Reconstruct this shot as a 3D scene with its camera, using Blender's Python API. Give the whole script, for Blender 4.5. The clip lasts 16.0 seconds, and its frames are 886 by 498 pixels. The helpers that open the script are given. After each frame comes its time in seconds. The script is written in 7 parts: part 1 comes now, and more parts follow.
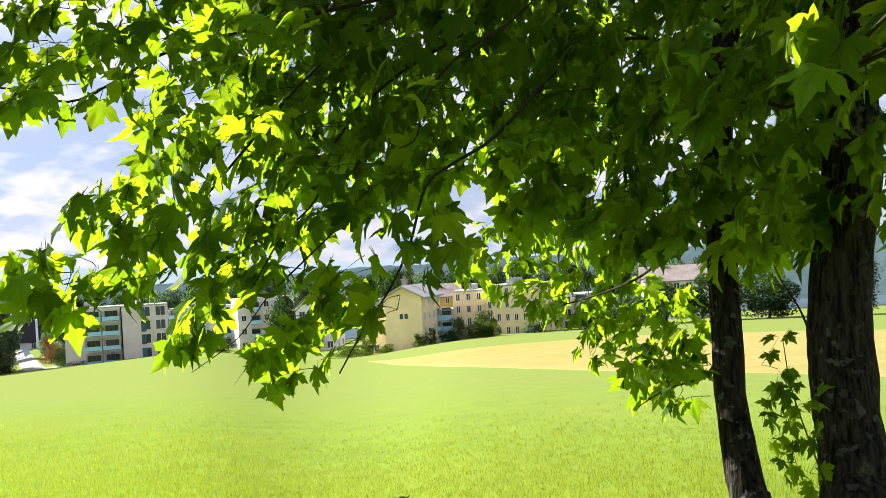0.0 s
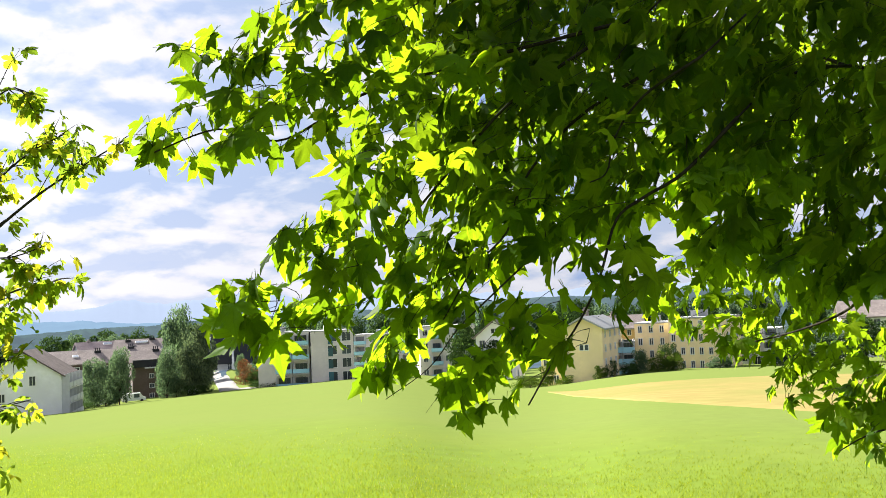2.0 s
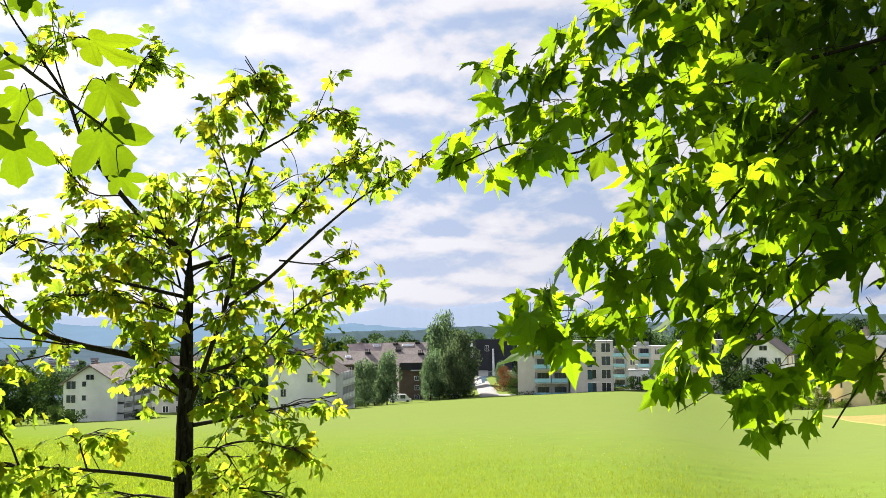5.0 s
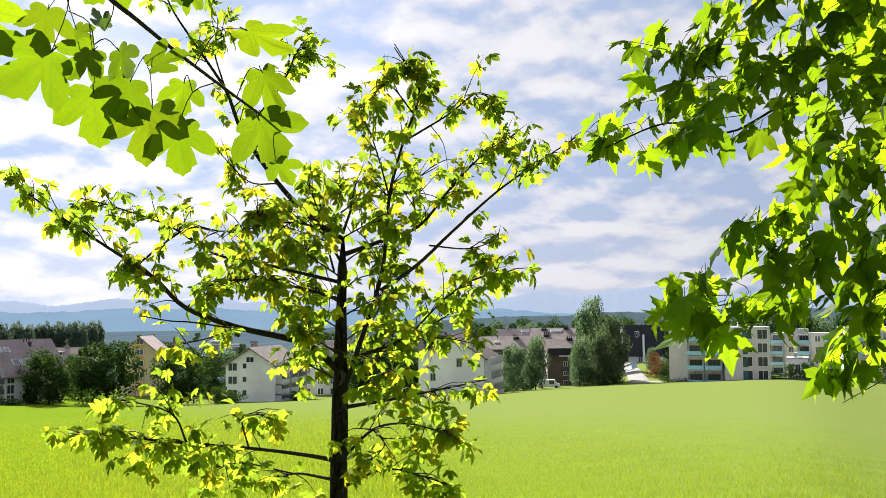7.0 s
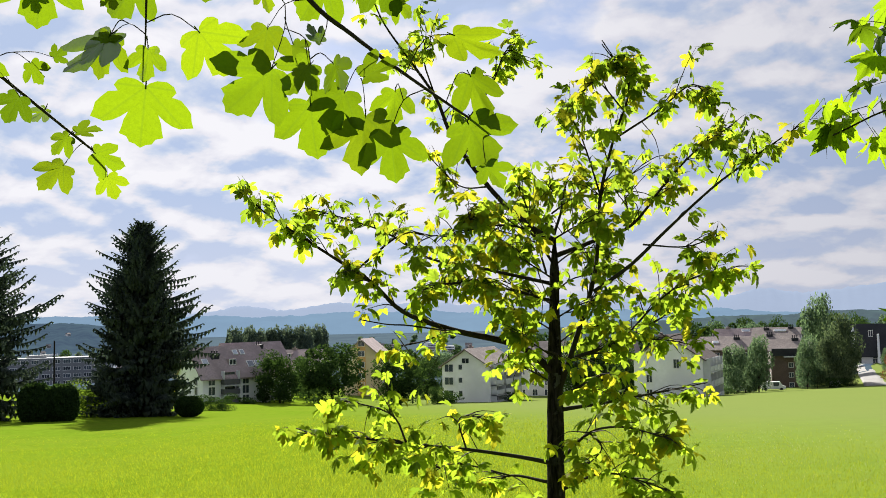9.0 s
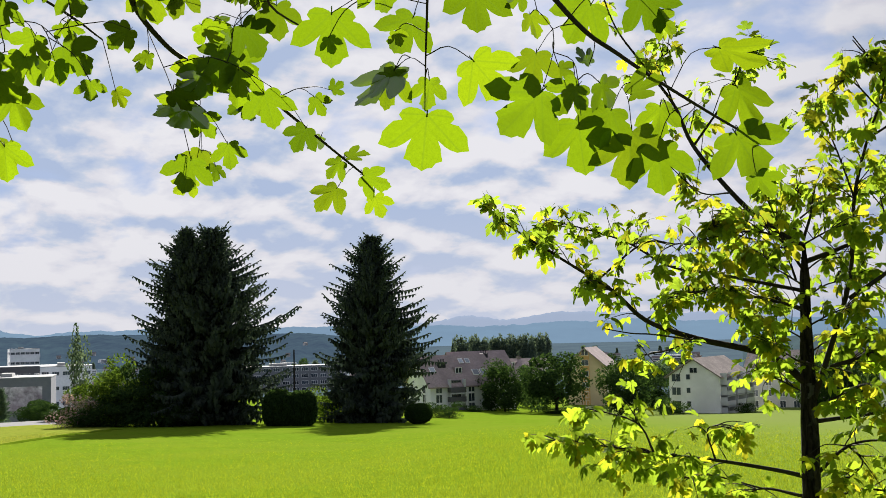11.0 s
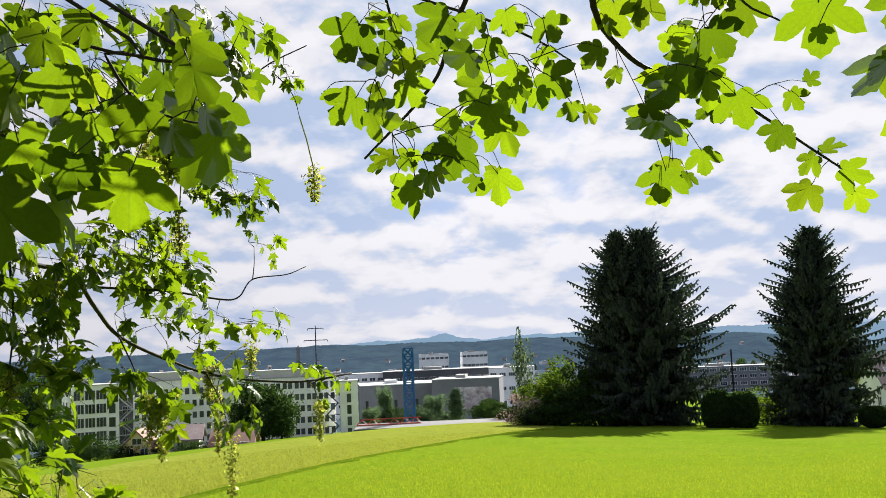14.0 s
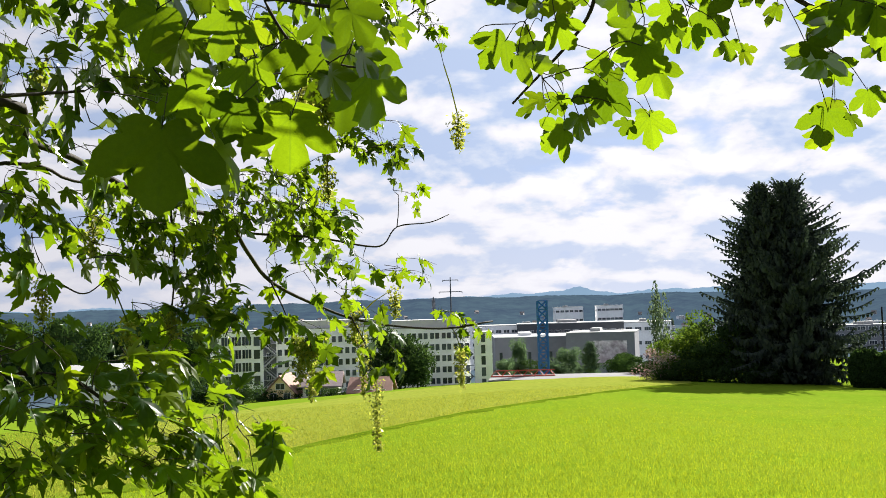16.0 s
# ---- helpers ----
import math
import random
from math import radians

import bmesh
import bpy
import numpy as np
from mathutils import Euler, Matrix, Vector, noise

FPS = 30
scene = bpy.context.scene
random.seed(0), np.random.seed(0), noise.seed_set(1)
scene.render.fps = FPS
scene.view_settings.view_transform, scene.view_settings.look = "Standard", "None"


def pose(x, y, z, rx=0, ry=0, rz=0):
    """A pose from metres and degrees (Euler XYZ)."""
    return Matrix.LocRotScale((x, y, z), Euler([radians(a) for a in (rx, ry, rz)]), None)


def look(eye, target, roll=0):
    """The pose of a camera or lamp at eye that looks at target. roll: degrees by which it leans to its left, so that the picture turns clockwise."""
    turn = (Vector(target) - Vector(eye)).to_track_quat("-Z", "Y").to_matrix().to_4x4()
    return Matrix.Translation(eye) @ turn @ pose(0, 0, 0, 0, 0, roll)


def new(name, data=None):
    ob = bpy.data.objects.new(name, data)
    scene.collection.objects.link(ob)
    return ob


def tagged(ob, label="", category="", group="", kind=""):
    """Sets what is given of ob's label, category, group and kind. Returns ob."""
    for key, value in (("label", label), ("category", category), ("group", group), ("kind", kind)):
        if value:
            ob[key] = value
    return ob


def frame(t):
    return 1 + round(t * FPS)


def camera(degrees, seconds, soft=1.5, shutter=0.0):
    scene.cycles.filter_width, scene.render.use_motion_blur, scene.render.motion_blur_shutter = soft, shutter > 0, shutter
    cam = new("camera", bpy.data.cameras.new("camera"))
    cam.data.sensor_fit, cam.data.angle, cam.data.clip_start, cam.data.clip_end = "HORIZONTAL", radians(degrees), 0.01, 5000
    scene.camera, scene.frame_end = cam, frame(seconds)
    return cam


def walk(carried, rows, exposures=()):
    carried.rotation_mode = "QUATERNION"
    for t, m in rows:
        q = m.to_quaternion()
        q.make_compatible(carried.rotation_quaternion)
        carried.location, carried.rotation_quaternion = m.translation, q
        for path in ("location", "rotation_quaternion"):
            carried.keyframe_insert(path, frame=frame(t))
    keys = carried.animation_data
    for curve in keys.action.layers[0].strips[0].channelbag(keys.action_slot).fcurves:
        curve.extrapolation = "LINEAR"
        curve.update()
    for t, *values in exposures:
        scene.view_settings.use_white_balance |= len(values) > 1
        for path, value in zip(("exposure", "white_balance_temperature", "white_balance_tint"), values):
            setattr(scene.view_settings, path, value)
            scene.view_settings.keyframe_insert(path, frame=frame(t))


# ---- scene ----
cam = camera(48.1, 16.0, 0.85, 0.0)
EYE = 1.6
ROWS = [
    (0.0, 0.000, 0.000, 0.000, 0.00, 1.15, 3.52),
    (0.5, -0.004, 0.000, 0.002, 2.88, 1.58, 3.54),
    (1.0, -0.006, -0.013, 0.002, 5.54, 2.14, 3.39),
    (1.5, -0.013, -0.034, 0.011, 8.03, 2.80, 3.07),
    (2.0, -0.029, -0.048, 0.012, 10.36, 3.42, 2.60),
    (2.5, -0.047, -0.067, 0.016, 12.53, 3.91, 2.08),
    (3.0, -0.060, -0.086, 0.016, 14.70, 4.24, 1.60),
    (3.5, -0.089, -0.109, 0.015, 17.21, 4.46, 1.16),
    (4.0, -0.121, -0.125, 0.015, 20.15, 4.53, 0.90),
    (6.5, -0.127, -0.133, 0.017, 31.47, 3.92, 0.63),
    (7.0, -0.137, -0.121, 0.013, 33.71, 3.68, 0.56),
    (7.5, -0.147, -0.114, 0.010, 36.26, 3.49, 0.71),
    (8.0, -0.154, -0.109, 0.012, 38.97, 3.48, 0.86),
    (8.5, -0.160, -0.104, 0.015, 42.20, 3.62, 0.99),
    (9.0, -0.155, -0.103, 0.016, 45.91, 3.93, 1.17),
    (11.5, -0.150, -0.244, 0.023, 62.42, 4.87, 1.59),
    (12.0, -0.154, -0.271, 0.029, 66.76, 5.06, 1.81),
    (12.5, -0.171, -0.299, 0.035, 71.24, 5.34, 1.97),
    (13.0, -0.187, -0.314, 0.041, 75.90, 5.63, 2.20),
    (13.5, -0.198, -0.307, 0.044, 80.15, 5.77, 2.47),
    (14.0, -0.207, -0.295, 0.044, 83.21, 5.60, 2.48),
    (14.5, -0.204, -0.296, 0.039, 85.48, 5.15, 2.51),
    (15.0, -0.197, -0.300, 0.036, 87.18, 4.51, 2.27),
    (15.5, -0.205, -0.307, 0.032, 88.88, 3.80, 1.94),
    (16.0, -0.210, -0.321, 0.031, 90.92, 3.14, 1.66),
]
walk(cam, [(t, pose(x, y, EYE + z, 90 + pitch, roll, yaw)) for t, x, y, z, yaw, pitch, roll in ROWS],
     exposures=[(0.0, 2.24), (3.5, 2.02), (6.5, 1.9), (9.0, 1.6), (11.5, 1.4), (12.5, 1.47), (14.5, 1.65), (16.0, 1.75)])

# ---- sky and sun ----
SUN_AZ, SUN_EL = 58.0, 31.0
sun = new("sun", bpy.data.lights.new("sun", "SUN"))
sun.data.energy, sun.data.angle, sun.data.color = 5.0, radians(0.6), (1.0, 0.95, 0.86)
sun_way = Vector((-math.sin(radians(SUN_AZ)) * math.cos(radians(SUN_EL)), math.cos(radians(SUN_AZ)) * math.cos(radians(SUN_EL)), math.sin(radians(SUN_EL))))
sun.matrix_world = look(sun_way * 60, (0, 0, 0))


class Net:
    """A small helper to write node trees."""

    def __init__(self, tree, fresh=True):
        self.t = tree
        if fresh:
            tree.nodes.clear()

    def n(self, kind, inputs=None, op=""):
        node = self.t.nodes.new(kind)
        if op:
            node.operation = op
        for k, v in (inputs or {}).items():
            if isinstance(v, bpy.types.NodeSocket):
                self.t.links.new(v, node.inputs[k])
            else:
                node.inputs[k].default_value = v
        return node

    def math(self, op, a, b=0.0):
        return self.n("ShaderNodeMath", {0: a, 1: b}, op).outputs[0]

    def ramp(self, fac, stops):
        node = self.n("ShaderNodeValToRGB", {0: fac})
        el = node.color_ramp.elements
        while len(el) < len(stops):
            el.new(0.5)
        for e, (p, c) in zip(el, stops):
            e.position = p
            e.color = (*c, 1) if len(c) == 3 else c
        return node.outputs[0]

    def mix(self, fac, a, b, blend="MIX"):
        node = self.n("ShaderNodeMix")
        node.data_type, node.blend_type = "RGBA", blend
        for i, v in ((0, fac), (6, a), (7, b)):
            if isinstance(v, bpy.types.NodeSocket):
                self.t.links.new(v, node.inputs[i])
            else:
                node.inputs[i].default_value = v
        return node.outputs[2]

    def noise(self, vec, scale, detail=3.0, rough=0.55, distort=0.0):
        return self.n("ShaderNodeTexNoise", {"Vector": vec, "Scale": scale, "Detail": detail, "Roughness": rough, "Distortion": distort}).outputs[0]


world = bpy.data.worlds.new("sky")
scene.world = world
world.use_nodes = True
N = Net(world.node_tree)
sky = N.n("ShaderNodeTexSky")
sky.sky_type, sky.sun_disc, sky.sun_elevation, sky.sun_rotation, sky.dust_density = "NISHITA", False, radians(SUN_EL), radians(360 - SUN_AZ), 2.0
way = N.n("ShaderNodeTexCoord").outputs["Generated"]
sep = N.n("ShaderNodeSeparateXYZ", {0: way})
# a layer of cloud overhead, drawn together towards the horizon
lift_z = N.math("ADD", N.math("MAXIMUM", sep.outputs[2], 0.0), 0.34)
layer = N.n("ShaderNodeCombineXYZ", {0: N.math("DIVIDE", sep.outputs[0], lift_z), 1: N.math("DIVIDE", sep.outputs[1], lift_z), 2: 0.35}).outputs[0]


def cloud_cover(at):
    """How much cloud there is: wide fields broken into rounded puffs."""
    wide_field, puffs = N.noise(at, 1.5, 2.0, 0.5), N.noise(at, 5.4, 8.0, 0.50, 0.15)
    return N.math("ADD", N.math("MULTIPLY", wide_field, 0.45), N.math("MULTIPLY", puffs, 0.55))


cover = cloud_cover(layer)
cover_above = cloud_cover(N.n("ShaderNodeVectorMath", {0: layer, 1: (0.970, 0.970, 1.0)}, "MULTIPLY").outputs[0])
mask = N.ramp(cover, [(0.365, (0, 0, 0)), (0.445, (1, 1, 1))])
# a puff is bright at its upper rim and grey below, where there is more cloud over it
under = N.math("ADD", N.math("MULTIPLY", N.math("SUBTRACT", cover_above, cover), 3.4), N.math("MULTIPLY", N.math("SUBTRACT", cover, 0.5), 1.15))
shade = N.ramp(N.math("ADD", under, 0.5), [(0.36, (1.16, 1.15, 1.20)), (0.49, (1.02, 1.02, 1.11)), (0.56, (0.82, 0.90, 1.07)), (0.68, (0.61, 0.74, 1.01))])
low_glow = N.ramp(sep.outputs[2], [(0.0, (1, 1, 1)), (0.13, (0, 0, 0))])
clouds = N.mix(N.math("MULTIPLY", low_glow, 0.5), shade, (1.0, 0.99, 1.06, 1))
clear = N.mix(0.85, N.n("ShaderNodeVectorMath", {0: sky.outputs[0], 1: (0.11, 0.11, 0.11)}, "MULTIPLY").outputs[0], (0.50, 0.68, 1.08, 1))
air = N.mix(mask, clear, clouds)
# brighter on the side of the sun
towards = N.n("ShaderNodeVectorMath", {0: way, 1: (-0.90, 0.36, 0.25)}, "DOT_PRODUCT").outputs["Value"]
air = N.mix(1.0, air, N.ramp(towards, [(0.5, (0.58, 0.59, 0.61)), (0.80, (0.75, 0.75, 0.77)), (0.95, (0.91, 0.91, 0.92))]), "MULTIPLY")
bg = N.n("ShaderNodeBackground", {0: air, 1: 0.29})
N.n("ShaderNodeOutputWorld", {0: bg.outputs[0]})


# ---- materials ----
def material(name, colour, rough=0.8, grain=4.0, spread=0.25, stain=0.0, bump=0.0, metal=0.0, second=None, gloss=0.3, vary=0.0):
    """A surface with variation at two scales; second: a colour that the coarse noise mixes in."""
    m = bpy.data.materials.new(name)
    m.use_nodes = True
    k = Net(m.node_tree)
    at = k.n("ShaderNodeTexCoord").outputs["Object"]
    fine, coarse = k.noise(at, grain, 5.0), k.noise(at, grain * 0.13, 4.0)
    lo = tuple(c * (1 - spread) for c in colour)
    hi = tuple(min(1, c * (1 + spread)) for c in colour)
    col = k.ramp(fine, [(0.3, lo), (0.7, hi)])
    other = second or tuple(c * (1 - stain) for c in colour)
    col = k.mix(k.math("MULTIPLY", k.ramp(coarse, [(0.42, (0, 0, 0)), (0.62, (1, 1, 1))]), 0.75 if second else 1.0), col, (*other, 1))
    if vary:
        rnd = k.n("ShaderNodeObjectInfo").outputs["Random"]
        col = k.mix(1.0, col, k.ramp(rnd, [(0, (1 - vary,) * 3), (1, (1 + vary,) * 3)]), "MULTIPLY")
    b = k.n("ShaderNodeBsdfPrincipled", {"Base Color": col, "Roughness": rough, "Metallic": metal, "Specular IOR Level": gloss})
    if bump:
        k.t.links.new(k.n("ShaderNodeBump", {"Height": fine, "Strength": bump, "Distance": 0.3 / grain}).outputs[0], b.inputs["Normal"])
    k.n("ShaderNodeOutputMaterial", {0: b.outputs[0]})
    return m


def leaf_spot(k):
    """Where on its leaf a point lies."""
    node = k.n("ShaderNodeAttribute")
    node.attribute_name = "leaf_spot"
    return node.outputs["Vector"]


def leafy(name, top, through_light, odd, part_through=0.5, rough=0.4, gloss=0.04, patch=0.0, veins=0.0):
    """Thin foliage: light falls on it and through it; colours differ from leaf to leaf, towards odd in some."""
    m = bpy.data.materials.new(name)
    m.use_nodes = True
    k = Net(m.node_tree)
    rnd = k.math("FRACT", k.math("ADD", k.n("ShaderNodeObjectInfo").outputs["Random"], k.n("ShaderNodeNewGeometry").outputs["Random Per Island"]))
    at = k.n("ShaderNodeTexCoord").outputs["Object"]
    vein = k.noise(at, 60.0, 3.0)
    tint = k.ramp(rnd, [(0.0, (0.5, 0.55, 0.6)), (0.5, (0.95, 0.95, 0.95)), (1.0, (1.3, 1.25, 1.1))])
    oddness = k.ramp(k.math("ADD", k.math("FRACT", k.math("MULTIPLY", rnd, 7.31)), k.math("MULTIPLY", k.noise(at, 1.3, 2.0), patch)), [(0.72 + 0.5 * patch, (0, 0, 0)), (0.98 + 0.5 * patch, (1, 1, 1))])
    mottled = k.ramp(k.math("ADD", k.math("MULTIPLY", vein, 0.5), k.math("MULTIPLY", k.noise(at, 17.0, 2.0), 0.5)), [(0.34, (0.88, 0.89, 0.88)), (0.64, (1.07, 1.07, 1.06))])
    face = k.mix(1.0, k.mix(1.0, k.mix(k.math("MULTIPLY", oddness, 0.6), (*top, 1), (*(0.55 * c for c in odd), 1)), tint, "MULTIPLY"), mottled, "MULTIPLY")
    lit = k.mix(1.0, k.mix(1.0, k.mix(k.math("MULTIPLY", oddness, 0.8), (*through_light, 1), (*odd, 1)), tint, "MULTIPLY"), mottled, "MULTIPLY")
    if veins:
        spot = k.n("ShaderNodeSeparateXYZ", {0: leaf_spot(k)})
        ax, ay = k.math("ABSOLUTE", spot.outputs[0]), spot.outputs[1]
        turn = k.math("ARCTAN2", ax, ay)
        dist = k.math("SQRT", k.math("ADD", k.math("MULTIPLY", ax, ax), k.math("MULTIPLY", ay, ay)))
        near = 9.0
        for a in (0.0, 0.80, 1.55):
            near = k.math("MINIMUM", near, k.math("ABSOLUTE", k.math("SUBTRACT", turn, a)))
        line = k.math("MULTIPLY", near, dist)
        fine = k.math("ABSOLUTE", k.math("SUBTRACT", k.math("FRACT", k.math("MULTIPLY", k.math("ADD", ay, k.math("MULTIPLY", ax, -0.8)), 7.0)), 0.5))
        mark = k.math("MAXIMUM", k.ramp(line, [(0.008, (1, 1, 1)), (0.022, (0, 0, 0))]), k.math("MULTIPLY", k.ramp(fine, [(0.03, (1, 1, 1)), (0.10, (0, 0, 0))]), 0.35))
        lit = k.mix(k.math("MULTIPLY", mark, 0.55 * veins), lit, (0.10, 0.17, 0.012, 1))
    d = k.n("ShaderNodeBsdfDiffuse", {"Color": face})
    tr = k.n("ShaderNodeBsdfTranslucent", {"Color": lit})
    g = k.n("ShaderNodeBsdfGlossy", {"Color": (1, 1, 1, 1), "Roughness": rough})
    a = k.n("ShaderNodeMixShader", {0: part_through, 1: d.outputs[0], 2: tr.outputs[0]})
    sheen = k.math("MULTIPLY", k.n("ShaderNodeFresnel", {"IOR": 1.42}).outputs[0], gloss) if gloss else 0.0
    b = k.n("ShaderNodeMixShader", {0: sheen, 1: a.outputs[0], 2: g.outputs[0]})
    k.n("ShaderNodeOutputMaterial", {0: b.outputs[0]})
    return m


def ridged_bark(name, colour, lichen):
    """Dark bark with upright ridges and flecks of pale lichen."""
    m = bpy.data.materials.new(name)
    m.use_nodes = True
    k = Net(m.node_tree)
    at = k.n("ShaderNodeTexCoord").outputs["Object"]
    drawn = k.n("ShaderNodeVectorMath", {0: at, 1: (1.0, 1.0, 0.16)}, "MULTIPLY").outputs[0]
    ridge = k.noise(drawn, 62.0, 5.0, 0.6, 0.4)
    col = k.ramp(ridge, [(0.38, tuple(0.2 * c for c in colour)), (0.62, tuple(2.2 * c for c in colour))])
    fleck = k.math("MULTIPLY", k.ramp(k.noise(at, 26.0, 3.0, 0.5), [(0.58, (0, 0, 0)), (0.63, (1, 1, 1))]), k.ramp(k.noise(at, 4.0, 2.0), [(0.36, (0, 0, 0)), (0.56, (1, 1, 1))]))
    col = k.mix(k.math("MULTIPLY", fleck, 0.7), col, (*lichen, 1))
    b = k.n("ShaderNodeBsdfPrincipled", {"Base Color": col, "Roughness": 0.95, "Specular IOR Level": 0.1})
    k.t.links.new(k.n("ShaderNodeBump", {"Height": ridge, "Strength": 1.0, "Distance": 0.05}).outputs[0], b.inputs["Normal"])
    k.n("ShaderNodeOutputMaterial", {0: b.outputs[0]})
    return m


def plain_glass(name, colour, rough=0.08):
    m = bpy.data.materials.new(name)
    m.use_nodes = True
    k = Net(m.node_tree)
    rnd = k.n("ShaderNodeObjectInfo").outputs["Random"]
    col = k.ramp(rnd, [(0, tuple(0.5 * c for c in colour)), (1, tuple(1.6 * c for c in colour))])
    b = k.n("ShaderNodeBsdfPrincipled", {"Base Color": col, "Roughness": rough, "Specular IOR Level": 0.35})
    k.n("ShaderNodeOutputMaterial", {0: b.outputs[0]})
    return m


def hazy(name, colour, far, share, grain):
    """Distant hills: their own colour, with the haze of the air before them mixed in as a glow."""
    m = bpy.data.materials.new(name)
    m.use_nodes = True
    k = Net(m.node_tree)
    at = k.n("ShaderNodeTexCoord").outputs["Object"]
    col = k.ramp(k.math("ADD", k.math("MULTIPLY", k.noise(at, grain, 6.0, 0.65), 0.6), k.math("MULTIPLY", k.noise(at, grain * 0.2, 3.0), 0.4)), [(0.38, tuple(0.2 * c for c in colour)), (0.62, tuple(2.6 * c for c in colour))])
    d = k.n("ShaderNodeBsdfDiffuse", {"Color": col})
    # emission that stands in for haze, in the colour far
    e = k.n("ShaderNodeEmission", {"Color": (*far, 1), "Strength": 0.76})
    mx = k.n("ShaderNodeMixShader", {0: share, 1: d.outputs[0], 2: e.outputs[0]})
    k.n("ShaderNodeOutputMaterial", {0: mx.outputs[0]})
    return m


BARK = material("dark_bark", (0.022, 0.017, 0.013), 0.95, 38, 0.5, 0.3, 0.9, second=(0.036, 0.034, 0.026), gloss=0.1)
OLD_BARK = ridged_bark("ridged_bark", (0.017, 0.0142, 0.0115), (0.10, 0.10, 0.088))
TWIG = material("brown_twig", (0.024, 0.018, 0.012), 0.85, 60, 0.35, 0.2, 0.4)
MAPLE_LEAF = leafy("maple_leaf", (0.028, 0.060, 0.010), (0.270, 0.420, 0.008), (0.30, 0.42, 0.009), 0.58, 0.6, veins=0.4, gloss=0.012)
YOUNG_LEAF = leafy("young_leaf", (0.070, 0.105, 0.010), (0.325, 0.460, 0.026), (0.51, 0.455, 0.022), 0.58, 0.5, patch=0.4, veins=0.3, gloss=0.02)
SYC_LEAF = leafy("sycamore_leaf", (0.012, 0.033, 0.010), (0.166, 0.260, 0.004), (0.192, 0.258, 0.005), 0.52, 0.32, veins=0.5, gloss=0.10)
RACEME = leafy("raceme", (0.108, 0.135, 0.0225), (0.36, 0.387, 0.063), (0.36, 0.288, 0.054), 0.5)
TOWN_LEAF = leafy("town_tree_leaf", (0.026, 0.050, 0.020), (0.055, 0.105, 0.020), (0.063, 0.108, 0.027), 0.35, 0.6, 0.0)
# the next three greens are lightened to stand in for haze over the town
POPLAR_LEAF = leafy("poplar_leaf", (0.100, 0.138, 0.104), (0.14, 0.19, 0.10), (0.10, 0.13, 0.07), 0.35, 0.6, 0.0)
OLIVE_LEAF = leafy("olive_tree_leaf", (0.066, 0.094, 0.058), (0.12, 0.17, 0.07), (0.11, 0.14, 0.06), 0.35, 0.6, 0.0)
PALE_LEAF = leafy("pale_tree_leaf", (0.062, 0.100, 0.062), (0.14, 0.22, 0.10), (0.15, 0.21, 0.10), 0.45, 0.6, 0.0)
BUSH_LEAF = leafy("bush_leaf", (0.034, 0.066, 0.016), (0.13, 0.21, 0.018), (0.16, 0.22, 0.02), 0.4, 0.6, 0.0)
RED_LEAF = leafy("red_leaf", (0.13, 0.055, 0.035), (0.20, 0.08, 0.03), (0.06, 0.10, 0.03), 0.4, 0.6, 0.0)
BLOSSOM = leafy("blossom", (0.44, 0.30, 0.31), (0.40, 0.27, 0.26), (0.10, 0.13, 0.06), 0.3, 0.6, 0.0)
SPRUCE = leafy("spruce_needles", (0.064, 0.084, 0.074), (0.056, 0.082, 0.048), (0.075, 0.096, 0.076), 0.25, 0.6, 0.0)
CONIFER = leafy("conifer_needles", (0.160, 0.220, 0.165), (0.17, 0.24, 0.13), (0.18, 0.24, 0.16), 0.3, 0.6, 0.0)
GRASS = leafy("grass_blade", (0.080, 0.124, 0.012), (0.245, 0.315, 0.014), (0.36, 0.38, 0.016), 0.5, 0.5, 0.0)
SEED_HEADS = leafy("grass_seed_heads", (0.26, 0.28, 0.16), (0.30, 0.34, 0.14), (0.36, 0.36, 0.22), 0.4, 0.6, 0.0)
BARLEY = leafy("barley_blade", (0.116, 0.138, 0.018), (0.252, 0.286, 0.028), (0.29, 0.285, 0.045), 0.5, 0.5, 0.0)
MEADOW = material("meadow", (0.100, 0.162, 0.011), 1.0, 1.2, 0.17, 0.08, 0.2, gloss=0.0, second=(0.118, 0.167, 0.014))
k = MEADOW.node_tree
pale = Net(k, False)
shader = next(q for q in k.nodes if q.type == "BSDF_PRINCIPLED")
plan = pale.n("ShaderNodeSeparateXYZ", {0: pale.n("ShaderNodeTexCoord").outputs["Object"]})
# paler towards +y: seeding grass, with washed-out haze put into the colour
seed_and_haze = pale.ramp(pale.math("MULTIPLY", pale.math("ADD", plan.outputs[1], pale.math("MULTIPLY", plan.outputs[0], 0.75)), 0.01), [(0.0, (0, 0, 0)), (0.30, (0.8, 0.8, 0.8))])
k.links.new(pale.mix(seed_and_haze, shader.inputs["Base Color"].links[0].from_socket, (0.128, 0.160, 0.050, 1)), shader.inputs["Base Color"])
CROP = material("barley_ground", (0.150, 0.182, 0.026), 1.0, 1.6, 0.30, 0.2, 0.9, gloss=0.0, second=(0.165, 0.188, 0.030))
STUBBLE = material("dry_strip", (0.225, 0.184, 0.070), 1.0, 0.9, 0.12, 0.1, 0.15, gloss=0.0, second=(0.175, 0.176, 0.058))
WHITE_WALL = material("white_render", (0.84, 0.84, 0.85), 0.9, 1.4, 0.06, 0.12)
GREY_WALL = material("grey_render", (0.52, 0.51, 0.51), 0.9, 1.4, 0.08, 0.14)
